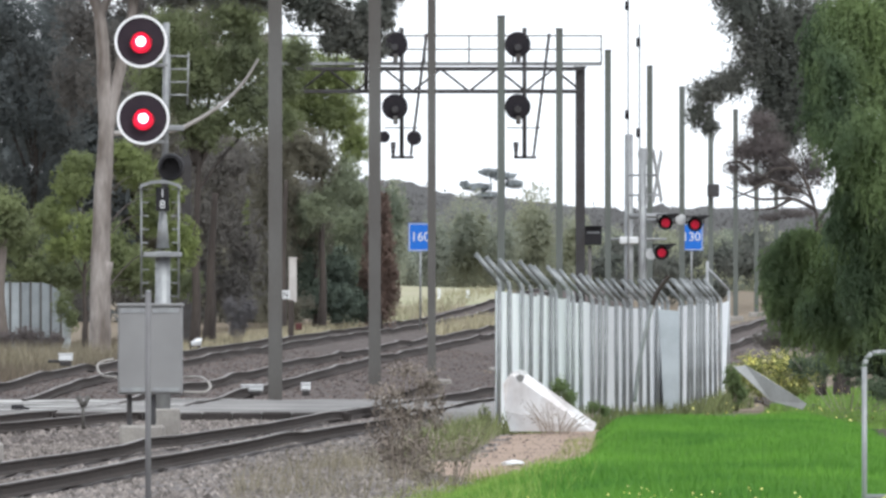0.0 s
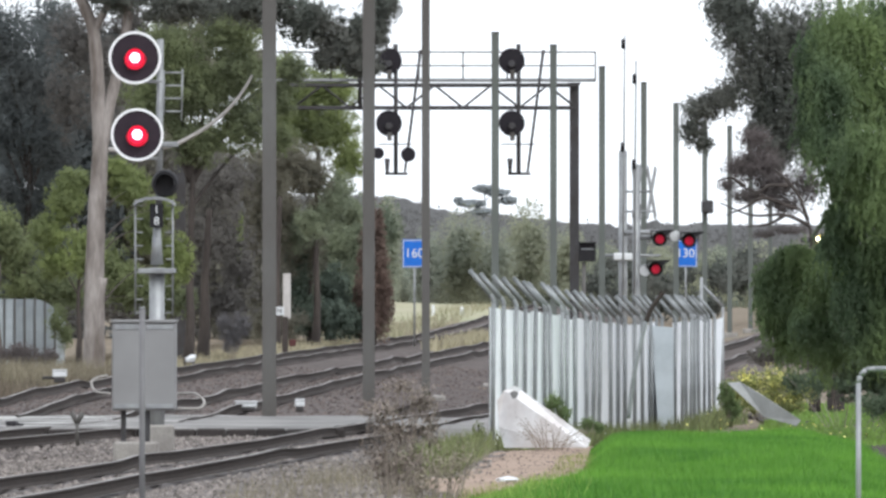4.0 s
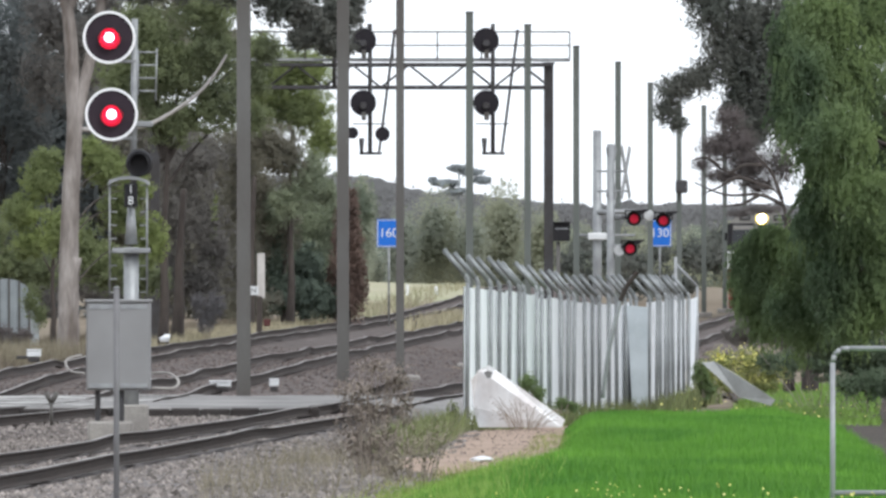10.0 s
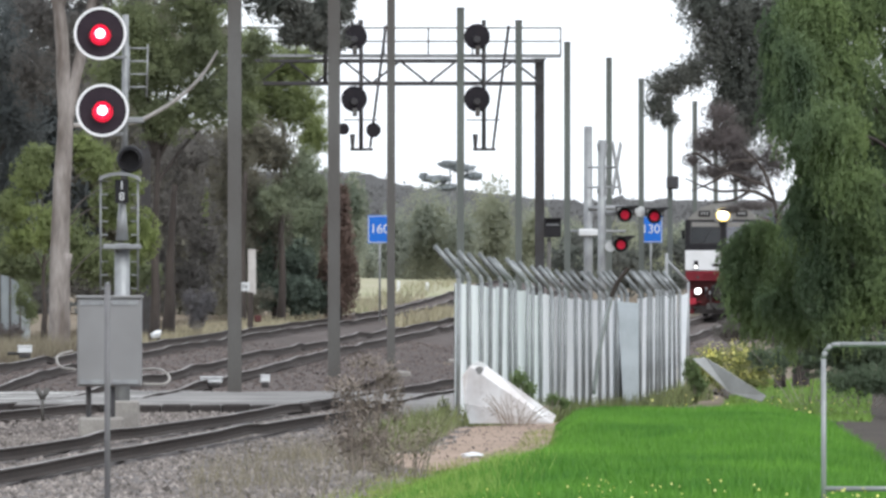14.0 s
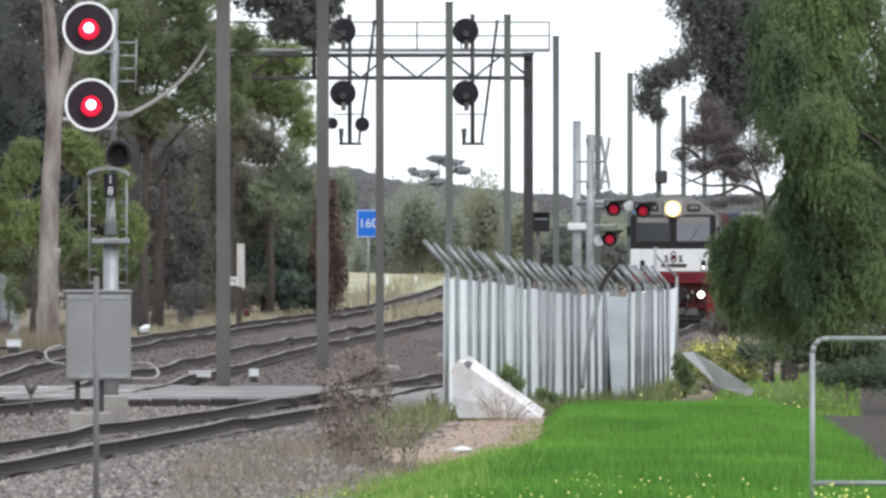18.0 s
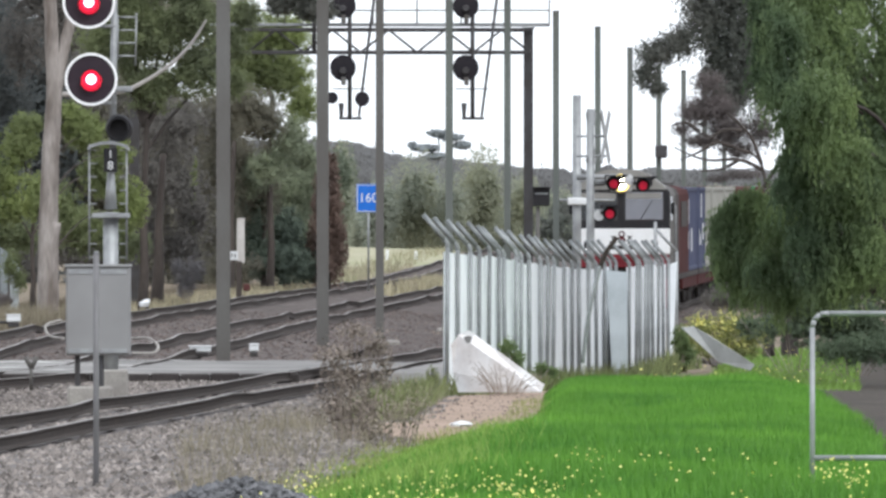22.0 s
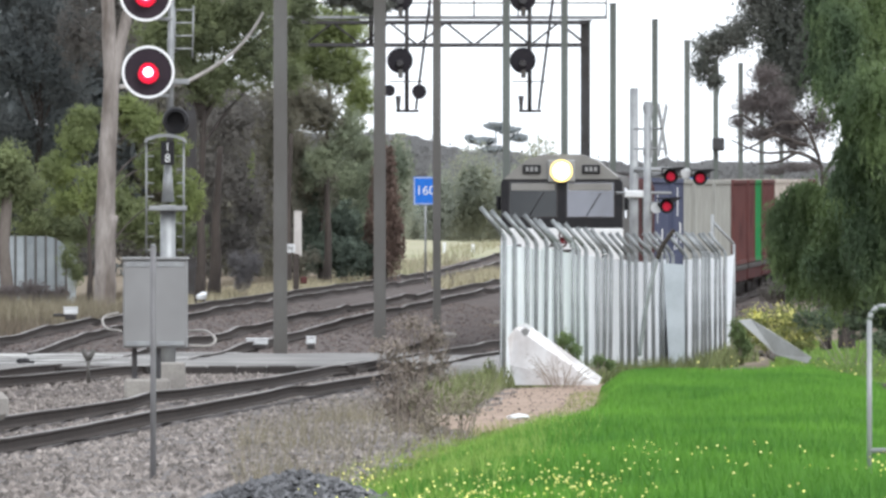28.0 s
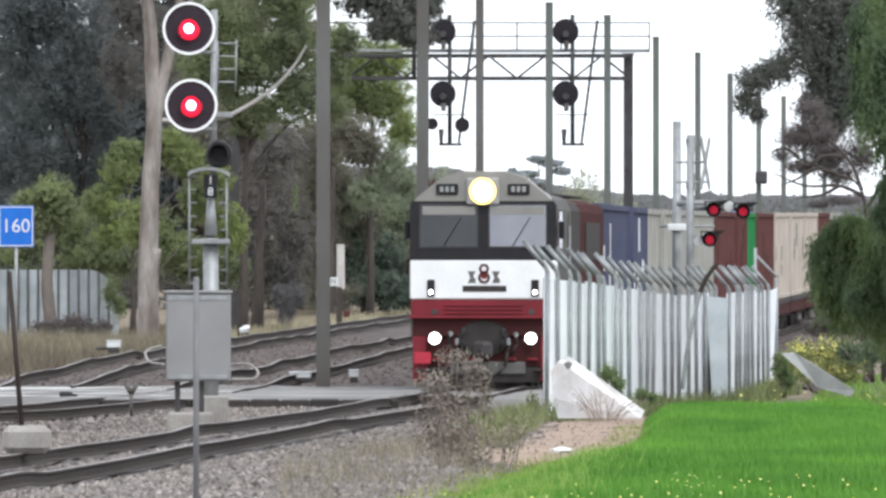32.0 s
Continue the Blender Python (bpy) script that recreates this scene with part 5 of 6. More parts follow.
tree("bushy_tree", "green bushy tree near the diverging line", (-4.549, 445, -0.279), 4, 0.2,
     ((-4.549, 445, 3.825, 1.483, 1.483), (-5.538, 445, 2.342, 1.236, 1.483), (-3.56, 445, 4.072, 1.236, 1.236), (-4.054, 445, 1.847, 1.236, 1.483), (-2.35, 450, 4.6, 0.9, 1.25), (-5.231, 440, 0.5, 1.222, 0.733), (-3.211, 448, 2.844, 0.996, 1.493), (-3.536, 442, 0.372, 0.982, 0.737), (-5.9, 432, 4.2, 0.9, 1.0), (-4.9, 432, 4.9, 0.9, 0.9), (-3.7, 432, 5.1, 0.75, 1.0), (-4.25, 427, 5.8, 0.85, 1.1), (-5.3, 427, 4.6, 0.8, 0.8)), 50000, 0.15, "leaf_sage", "darkbark", seed=7, clumps=36, long=3.2, limbs=False)
tree("sapling", "slim yellow green sapling before the shaded tree", (-7.43, 380, -0.3), 3.2, 0.05,
     ((-7.43, 380, 2.2, 0.16, 0.5), (-7.40, 380, 3.0, 0.15, 0.5), (-7.37, 380, 3.8, 0.14, 0.45), (-7.35, 380, 4.4, 0.10, 0.3)), 2600, 0.11, "leaf_bright", "darkbark", seed=27, clumps=20, limbs=False)
tree("dead_cypress", "rusty brown dead cypress beside the track", (-2.761, 436, -0.386), 3, 0.2,
     ((-2.81, 436, 0.51, 0.727, 0.92), (-2.81, 436, 1.842, 0.727, 1.114), (-2.761, 436, 3.296, 0.63, 1.211), (-2.616, 436, 4.555, 0.436, 0.727), (-3.01, 437, 1.114, 0.68, 1.117), (-2.471, 436, 2.569, 0.436, 1.211), (-2.25, 436, 1.3, 0.42, 1.3)), 19000, 0.17, "leaf_rust", "darkbark", droop=0.7, seed=8, clumps=40, long=3)
tree("dark_cypress", "dark green cypress by the far track", (-5.401, 434, -0.425), 3, 0.2,
     ((-5.521, 434, 0.636, 0.868, 0.964), (-5.883, 434, 2.323, 0.723, 1.447), (-4.557, 434, 0.515, 1.061, 0.868), (-6.124, 434, 3.77, 0.627, 1.206), (-3.73, 436, 0.389, 0.824, 0.824), (-4.457, 436, 1.842, 0.872, 1.066)), 19000, 0.18, "leaf_teal", "darkbark", seed=18, clumps=26, limbs=False)
belt = []
rng = np.random.default_rng(31)
for i in range(40):
    x = -24 + 0.42 * i
    belt.append((x, 470 + 0.5 * i, rng.uniform(0, 13), 1.9, 2.0))
    belt.append((x, 472 + 0.5 * i, rng.uniform(0, 7), 1.9, 2.0))
    belt.append((x - 0.4 * (i > 30) * (i - 30), 474 + 0.5 * i, rng.uniform(6, 14) if i < 33 else 3.0, 1.8, 2.0))
for far_side, leafage, label in ((True, "leaf_dark", "dense dark woodland behind the pine"), (False, "leaf_umber", "dense brown shaded woodland behind the railway trees")):
    some = [l for l in belt if (l[0] < -15.5) == far_side]
    dense = new("tree_belt", leaf_mesh("tree_belt", [l[:3] for l in some], [(l[3], l[3], l[4]) for l in some], 260 * len(some), 0.45, leafage, 0, 32, 26))
    tagged(dense, label, "woods", kind="stuff")

# tall gum with a pale trunk
gum = tree("gum_tree", "tall gum with a pale peeling trunk and forked top", (-10.133, 300, -0.533), 2.6, 0.30,
           ((-3.733, 300, 9.6, 1, 0.667), (-2.733, 300, 8.933, 0.833, 0.583), (-1.983, 300, 9.35, 0.75, 0.667), (-2.233, 300, 8.35, 0.667, 0.367), (-7.567, 300, 10.1, 1.5, 0.5), (-5.233, 300, 10.267, 1.333, 0.667), (-9.567, 300, 10.433, 1, 0.5), (-1.567, 300, 10.1, 0.5, 0.5), (-3.233, 300, 8.517, 0.5, 0.333)), 26000, 0.2, "leaf_gum", "bark", droop=0.4, seed=9, clumps=40, long=4, limbs=False, taper=0.9)
gx, gy, gz = -10.133, 300, -0.533


def rel(points):
    return [(x - gx, y - gy, z - gz) for x, y, z in points]


part("main_limb", limb(rel([(-10.133, 300, -0.9), (-10.117, 300, 0.433), (-10.1, 300, 2.267), (-10.033, 300, 4.267), (-9.95, 300, 5.767), (-10.017, 300, 7.767), (-10.167, 300, 9.433), (-10.6, 300, 10.433)]), 0.34, 0.15), "bark", gum)
part("side_limb", limb(rel([(-9.967, 300, 5.6), (-9.633, 300, 7.267), (-9.2, 300, 9.1), (-9.067, 300, 10.767)]), 0.2, 0.13), "bark", gum)
part("fork", limb(rel([(-10.167, 300, 9.267), (-9.9, 300, 9.767), (-9.567, 300, 10.433)]), 0.14, 0.1), "bark", gum)
part("bare_branch", limb(rel([(-9.798, 302, 5.862), (-8.12, 302, 5.929), (-7.282, 302, 6.264), (-6.443, 302, 6.835), (-5.855, 302, 7.472), (-5.486, 302, 8.076)]), 0.075, 0.035), "palewood", gum)
part("overhanging_branch", limb(rel([(-9.067, 300, 10.6), (-6.067, 300, 10.517), (-3.733, 300, 9.767), (-2.067, 300, 9.1)]), 0.12, 0.04), "darkbark", gum)

# beside the fence: drooping pepper tree, dark gum and dead branches behind it
PEPPER = ((6.574, 163, 5.675, 0.634, 0.634), (7.344, 164, 5.791, 0.729, 0.82), (6.30, 162, 4.84, 0.47, 0.54), (7.027, 163, 4.679, 0.724, 0.724), (6.30, 162, 4.05, 0.42, 0.40), (6.80, 161, 3.80, 0.60, 0.50),
          (7.617, 164, 3.604, 0.729, 0.729), (6.80, 162, 3.10, 0.36, 0.34), (7.10, 161, 2.95, 0.56, 0.358), (7.752, 163, 2.687, 0.634, 0.453), (8.164, 164, 4.242, 0.638, 1.822), (6.15, 164, 5.518, 0.35, 0.456), (7.344, 162, 2.32, 0.54, 0.36),
          (6.90, 162, 2.12, 0.54, 0.30), (5.977, 164, 2.056, 0.364, 0.30), (6.303, 163, 1.75, 0.398, 0.362), (5.658, 164, 1.509, 0.328, 0.364), (6.031, 163, 1.102, 0.362, 0.344), (5.722, 164, 0.93, 0.25, 0.22), (6.714, 162, 1.51, 0.45, 0.36),
          (5.34, 164, 1.76, 0.20, 0.26), (5.36, 164, 1.30, 0.19, 0.26), (5.48, 164, 2.02, 0.20, 0.16), (6.06, 164, 5.00, 0.26, 0.45), (6.05, 164, 4.35, 0.22, 0.38), (5.74, 164, 2.22, 0.26, 0.146), (6.984, 162, 0.97, 0.45, 0.45), (7.524, 162, 1.33, 0.54, 0.54), (6.30, 163, 0.78, 0.30, 0.25), (6.47, 162, 3.45, 0.33, 0.30), (6.52, 162, 2.80, 0.36, 0.35), (6.34, 162, 2.42, 0.32, 0.20))
pepper = tree("pepper_tree", "large drooping green pepper tree beside the fence", (8.763, 165, -0.462), 3.2, 0.2,
     PEPPER, 76000, 0.1, "leaf_pepper", "darkbark", droop=0.8, seed=11, clumps=64, long=3.4)


def strands(lobes, n, k, size, seed):
    """Hanging strands of slim leaves from the outside of a crown."""
    rg = np.random.default_rng(seed)
    L = np.asarray(lobes, float)
    w = rg.integers(0, len(L), n)
    d = rg.normal(size=(n, 3))
    d /= np.linalg.norm(d, axis=1)[:, None]
    top = L[w, :3] + d * np.stack([L[w, 3], L[w, 3], L[w, 4]], -1) * rg.uniform(0.7, 1.12, (n, 1))
    ln = 0.12 + 0.5 * rg.random(n) ** 2
    f = np.linspace(0, 1, k)[None, :, None]
    sway = rg.normal(0, 0.10, (n, 1, 3)) * [1, 1, 0]
    P = top[:, None] + f * (np.array((0, 0, -1)) * ln[:, None, None] + sway) + rg.normal(0, 0.012, (n, k, 3))
    P = P.reshape(-1, 3)
    m = len(P)
    a = rg.normal(0, 0.45, (m, 3)) + (0, 0, -1)
    a /= np.linalg.norm(a, axis=1)[:, None]
    b = np.cross(a, rg.normal(size=(m, 3)))
    b /= np.linalg.norm(b, axis=1)[:, None]
    q = size * rg.uniform(0.6, 1.3, (m, 1))
    V = np.stack([P - a * q / 2, P + b * q / 8, P + a * q / 2, P - b * q / 8], 1).reshape(-1, 3)
    return mesh_of("strands", V, np.arange(4 * m).reshape(-1, 4), M["leaf_pepper"])


# shaded underside of the pepper tree: separate lobes in a darker leaf colour
tree("pepper_shaded_skirt", "pepper tree's shaded lower crown, built apart in darker leaves", (8.944, 172, -0.521), 1.5, 0.12,
     ((6.137, 171, 1.933, 0.38, 0.323), (6.707, 171, 1.695, 0.523, 0.427), (7.511, 172, 1.696, 0.764, 0.526), (5.994, 171, 1.41, 0.285, 0.323), (6.564, 171, 1.03, 0.427, 0.418), (7.145, 169, 0.943, 0.751, 0.563), (8.462, 170, 1.506, 0.756, 1.133), (6.963, 168, 0.48, 0.56, 0.317), (6.243, 170, 0.844, 0.283, 0.283), (7.616, 168, 0.2, 0.56, 0.411), (7.896, 170, 2.167, 0.567, 0.283), (6.776, 168, 0.62, 0.467, 0.28)), 34000, 0.115, "leaf_deep", "darkbark", droop=0.6, seed=17, clumps=60, long=3.2)
px, py, pz = 8.763, 165, -0.462
hang = new("hanging_foliage", strands([(x - px, y - py, z - pz, rx, rz) for x, y, z, rx, rz in PEPPER], 4200, 14, 0.10, 15))
hang.parent = pepper
hang["kind"] = "stuff"
tree("dark_gum", "dark ragged gum tree behind the pepper tree", (8.433, 215, -0.669), 7, 0.22,
     ((6.402, 215, 7.214, 0.597, 0.717), (7.238, 215, 6.856, 0.717, 0.836), (6.641, 215, 6.139, 0.597, 0.597), (5.566, 215, 5.482, 0.43, 0.287), (5.399, 215, 5.064, 0.311, 0.287), (6.044, 215, 5.721, 0.418, 0.334), (7.358, 215, 5.661, 0.597, 0.717), (7.955, 215, 6.736, 0.717, 1.075), (6.163, 215, 7.692, 0.597, 0.478), (7.179, 215, 4.706, 0.478, 0.478), (5.626, 215, 4.765, 0.239, 0.167), (7.836, 215, 5.064, 0.597, 0.836), (6.93, 215, 5.45, 0.30, 0.62), (6.72, 215, 5.0, 0.24, 0.34), (7.05, 215, 4.45, 0.26, 0.40)), 38000, 0.14, "leaf_gum", "darkbark", droop=0.5, seed=12, clumps=60, free=0.35, long=4.5, fill=1.3, limbs=False)
tree("dead_branch_tree", "brown leaved tree with thin bare branches", (7.844, 212, -0.756), 3.5, 0.12,
     ((6.313, 212, 4.191, 0.424, 0.306), (6.843, 212, 4.285, 0.471, 0.424), (6.077, 212, 3.861, 0.259, 0.141), (7.196, 212, 3.838, 0.4, 0.306), (6.607, 212, 4.839, 0.412, 0.294), (6.49, 212, 3.626, 0.542, 0.188), (7.255, 212, 3.426, 0.471, 0.236), (7.726, 212, 3.838, 0.4, 0.518), (7.245, 210, 2.907, 0.583, 0.093), (6.778, 210, 2.813, 0.35, 0.07), (6.95, 212, 3.85, 0.6, 0.45), (6.55, 212, 4.3, 0.5, 0.4)), 13000, 0.10, "leaf_brown", "darkbark", seed=13, clumps=46, limbs=False, free=0.5, long=6)
dead = thing("dead_boughs", "thin bare crooked boughs of a dead tree", "tree", pose(7.812, 208, -0.711))
for path in ([(7.812, 208, -0.827), (7.696, 208, 1.716), (7.58, 208, 3.102), (7.003, 208, 3.449), (6.194, 208, 3.796)], [(7.604, 208, 2.987), (7.118, 208, 3.195), (6.425, 208, 3.195), (5.789, 208, 3.449)],
             [(7.58, 208, 3.102), (7.349, 208, 3.68), (6.887, 208, 4.142)], [(7.118, 208, 3.195), (6.772, 208, 3.01), (6.309, 208, 2.964)], [(7.638, 208, 2.64), (8.043, 208, 3.333), (8.274, 208, 3.796)], [(7.026, 208, 3.449), (6.656, 208, 3.541), (6.309, 208, 3.356), (5.916, 208, 3.195)], [(7.176, 208, 3.796), (6.795, 208, 3.796), (6.483, 208, 3.588)], [(6.309, 208, 3.772), (6.02, 208, 3.957), (5.732, 208, 3.888)]):
    x0, y0, z0 = 7.812, 208, -0.711
    part("bough", limb([(x - x0, y - y0, z - z0) for x, y, z in path], 0.045, 0.012), "darkbark", dead)

# far woods, hill and a flat-topped pine, with haze mixed into their colours
rng = np.random.default_rng(21)
# rounded crowns: x, top, half width; then the lower thicket between them
lob = []
for x, top, half, y in ((-3.5, 8.6, 1.1, 700), (1.7, 8.1, 2.2, 720), (6.2, 8.7, 2.0, 730), (4.0, 6.6, 1.5, 715), (-0.6, 6.6, 1.4, 715), (9.3, 7.0, 1.9, 740), (12.6, 5.7, 1.8, 745), (-6.0, 6.2, 1.6, 720), (16.2, 5.9, 2.0, 750), (20.0, 5.4, 2.0, 750), (24.0, 5.8, 2.2, 755), (28.5, 5.5, 2.2, 755), (33.0, 5.6, 2.4, 755), (-9.5, 6.0, 2.0, 740), (-13.5, 6.2, 2.2, 745)):
    for k in range(3):
        h = (top - 0.3) / 2
        lob.append((x + rng.uniform(-0.3, 0.3) * half, y + 2.5 * k, h + (0.0, 0.25, -0.5)[k] * 0.5, half * rng.uniform(0.75, 1.0), h - 0.15 * k))
for i in range(36):
    h = rng.uniform(1.2, 2.2)
    lob.append((-15 + 1.4 * i + rng.uniform(-0.5, 0.5), 725 + rng.uniform(0, 25), h, 1.5, h))
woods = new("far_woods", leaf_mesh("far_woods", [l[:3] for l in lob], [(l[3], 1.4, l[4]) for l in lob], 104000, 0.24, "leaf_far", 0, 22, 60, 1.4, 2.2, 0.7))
tagged(woods, "round-topped trees beyond the field, haze mixed into their olive", "woods", kind="stuff")
hill = []
for i in range(70):
    x = -60 + i * 2.0
    h = 14.4 - 2.2 * float(smooth01(-8, 4, x)) - 1.4 * float(smooth01(4, 22, x))
    for k in range(5):
        hill.append((x + rng.uniform(-1, 1), 1250 + 10 * k, 1.0 + (h - 2.9) * k / 4 + rng.uniform(-0.3, 0.3), 2.6, 2.0))
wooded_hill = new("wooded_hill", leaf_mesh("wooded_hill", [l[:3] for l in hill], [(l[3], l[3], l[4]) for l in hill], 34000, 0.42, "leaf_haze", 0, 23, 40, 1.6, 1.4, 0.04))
tagged(wooded_hill, "wooded hill on the skyline, haze mixed into its leaf colour", "hill", kind="stuff")
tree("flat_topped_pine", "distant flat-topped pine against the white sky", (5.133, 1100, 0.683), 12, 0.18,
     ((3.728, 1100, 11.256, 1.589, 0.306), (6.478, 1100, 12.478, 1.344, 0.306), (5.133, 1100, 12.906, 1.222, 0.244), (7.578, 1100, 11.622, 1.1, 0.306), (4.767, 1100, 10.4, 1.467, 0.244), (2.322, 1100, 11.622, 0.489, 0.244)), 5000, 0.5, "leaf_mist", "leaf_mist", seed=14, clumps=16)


def ridge(name, x0, x1, y, crest, mat, label, seed):
    """A long uneven wooded bank on the skyline."""
    rg = np.random.default_rng(seed)
    xs_ = np.arange(x0, x1, 1.0)
    c = np.array([crest(x) for x in xs_]) + rg.normal(0, 0.12, len(xs_))
    prof = ((-14, -2.0), (-8, 0.45), (-3, 0.86), (0, 1.0), (4, 0.9), (14, -1.0))
    V = np.array([[(x, y + dy + rg.normal(0, 0.5), c_ * f + rg.normal(0, 0.12)) if f > 0 else (x, y + dy, f) for dy, f in prof] for x, c_ in zip(xs_, c)]).reshape(-1, 3)
    n = len(prof)
    i = (np.arange(len(xs_) - 1)[:, None] * n + np.arange(n - 1)).ravel()
    ob = new(name, mesh_of(name, V, np.stack([i, i + n, i + n + 1, i + 1], 1), M[mat], smooth=True))
    return tagged(ob, label, "hill", kind="structure")


ridge("backdrop_woods", -20, 60, 830, lambda x: 4.6 + 0.7 * math.sin(x * 0.6) + 0.4 * math.sin(x * 1.7), "ridge", "dark hazy bank of woods beyond the meadow", 91)
ridge("backdrop_hill", -90, 110, 1300, lambda x: 14.0 - 2.2 * float(smooth01(-8, 4, x)) - 1.4 * float(smooth01(4, 22, x)), "leaf_haze", "hill on the skyline, haze mixed into its colour", 92)

hedge = []
for i in range(26):
    hedge.append((9.5 + 0.45 * i + rng.uniform(-0.4, 0.4), 560 + rng.uniform(-8, 30), rng.uniform(0.6, 3.4), rng.uniform(0.9, 1.5), rng.uniform(0.8, 1.3)))
row = new("hedge_row", leaf_mesh("hedge_row", [l[:3] for l in hedge], [(l[3], l[3], l[4]) for l in hedge], 16000, 0.22, "leaf_gum", 0, 33, 24))
tagged(row, "dark scrub between the diverging lines", "scrub", kind="stuff")


# ---- ground cover ----
def blades(name, X, Y, Z, h, w, mat, label, category, seed, lean=0.35):
    """Upright pointed blades, one object."""
    rng = np.random.default_rng(seed)
    n = len(X)
    a = rng.uniform(0, 2 * math.pi, n)
    H = h * rng.uniform(0.5, 1.25, n)
    c, s = np.cos(a) * w / 2, np.sin(a) * w / 2
    dx, dy = rng.normal(0, lean, n) * H, rng.normal(0, lean, n) * H
    V = np.stack([np.stack([X - c, Y - s, Z - 0.02], -1), np.stack([X + c, Y + s, Z - 0.02], -1), np.stack([X + dx, Y + dy, Z + H], -1)], 1).reshape(-1, 3)
    ob = new(name, mesh_of(name, V, np.arange(3 * n).reshape(-1, 3), M[mat]))
    return tagged(ob, label, category, kind="stuff")


def lawn_left(y):
    return np.interp(y, (50, 64, 80, 88, 94, 100, 106, 116, 142, 160), (-1.2, -0.62, -0.1, 0.33, 0.70, 1.13, 1.44, 1.64, 2.1, 2.6))


def lawn_right(y):
    return np.interp(y, (44, 60, 72, 91, 105, 120, 158), (3.2, 3.6, 3.62, 4.26, 4.75, 5.2, 6.35))


rng = np.random.default_rng(41)


def scatter(n, y0, y1, left, right, power=1.0):
    Y = y0 + (y1 - y0) * rng.random(n) ** power
    return left(Y) + (right(Y) - left(Y)) * rng.random(n), Y


X, Y = scatter(190000, 48, 158, lambda y: lawn_left(y) - 0.15 * rng.random(len(y)), lawn_right)


def edge_width(y):
    """How far in from its bare edge the lawn reaches full height."""
    return 0.5 + 0.75 * smooth01(108, 97, y)


def lawn_z(x, y):
    """The swelling lawn, steep along its bare edge."""
    rise = smooth01(0.0, 1.0, (x - lawn_left(y)) / edge_width(y)) * smooth01(-0.1, 0.9, lawn_right(y) - x)
    wave = 0.05 * np.sin(x * 1.3 + y * 0.21) * np.sin(y * 0.13 + 1.0) + 0.03 * np.sin(x * 2.7 + 2) * np.sin(y * 0.45 + x)
    return ground_z(x, y) + 0.02 + rise * (0.11 + wave)


hump = (0.85 + 0.2 * np.sin(X * 4.1 + 2) * np.sin(Y * 0.9 + X)) * np.clip((X - lawn_left(Y)) / (0.7 * edge_width(Y)), 0.16, 1)
blades("lawn_grass", X, Y, lawn_z(X, Y), 0.13 * hump, 0.014, "grass", "long lush bright green grass", "grass", 42)
X, Y = scatter(15000, 48, 84, lambda y: lawn_left(y) - 0.1, lambda y: lawn_left(y) + 1.5 - 0.5 * rng.random(len(y)))
keep = rng.random(len(X)) < (0.35 + 0.65 * (np.sin(X * 3.1 + Y * 0.3) * np.sin(Y * 0.7 + X) > -0.1)) * smooth01(1.5, 0.7, X - lawn_left(Y))
X, Y = X[keep], Y[keep]
blades("young_grass", X, Y, lawn_z(X, Y) + 0.01, 0.13 * np.clip((X - lawn_left(Y)) / (0.7 * edge_width(Y)), 0.16, 1), 0.014, "younggrass", "paler yellow green grass at the lawn's bare edge", "grass", 49)
sheet("lawn", np.linspace(0, 1, 30), np.arange(44, 158.5, 1.0), lambda x, y: 0 * x, "grass", label="bright green lawn floor", category="lawn")
lw = bpy.data.objects["lawn"].data
co = np.empty(len(lw.vertices) * 3, np.float32)
lw.vertices.foreach_get("co", co)
co = co.reshape(-1, 3)
lo = lawn_left(co[:, 1]) + 0.16 + 0.08 * np.sin(co[:, 1] * 1.3) * np.sin(co[:, 1] * 0.37)
co[:, 0] = lo + (lawn_right(co[:, 1]) - lo) * co[:, 0]
co[:, 2] = lawn_z(co[:, 0], co[:, 1]) - 0.01
lw.vertices.foreach_set("co", co.ravel())

# yellower grass and weeds past the lawn, at the fence's foot and beyond
X, Y = scatter(16000, 150, 235, lambda y: 0.0285 * y + 0.02 * (y - 158), lambda y: 0.046 * y)
blades("rough_grass", X, Y, ground_z(X, Y), 0.13, 0.025, "sprigs", "rough yellow green grass under the trees", "grass", 43)
X, Y = scatter(3500, 137, 199, lambda y: 0.90 + 0.0778 * (y - 140), lambda y: 1.5 + 0.0778 * (y - 140))
blades("fence_weeds", X, Y, ground_z(X, Y), 0.35, 0.03, "greenweed", "green weeds along the foot of the fence", "weeds", 44)
# worn grass where the lawn thins out
X, Y = scatter(2800, 60, 128, lambda y: lawn_left(y) - 0.28, lambda y: lawn_left(y) + 0.34)
blades("edge_grass", X, Y, ground_z(X, Y) + 0.02, 0.075, 0.012, "edgegrass", "thin worn grass along the lawn's edge", "grass", 50)
# dry grass between lawn and ballast
X, Y = scatter(9000, 58, 138, lambda y: lawn_left(y) - 2.2, lambda y: lawn_left(y) - 1.2 + 1.1 * smooth01(96, 84, y))
keep = (rng.random(len(X)) < 0.25 + 0.75 * smooth01(-0.2, 0.8, np.sin(X * 1.9 + 1.0) * np.sin(Y * 0.37))) & (X > -0.021 * Y)
X, Y = X[keep], Y[keep]
blades("dry_grass", X, Y, ground_z(X, Y), 0.26, 0.007, "drygrass", "thin dry grass on the stony bank", "grass", 45)
X, Y = scatter(1800, 104, 139, lambda y: lawn_left(y) - 1.8, lambda y: lawn_left(y) - 1.25)
blades("green_tufts", X, Y, ground_z(X, Y), 0.34, 0.02, "greenweed", "green tufts beside the bare path", "weeds", 46)
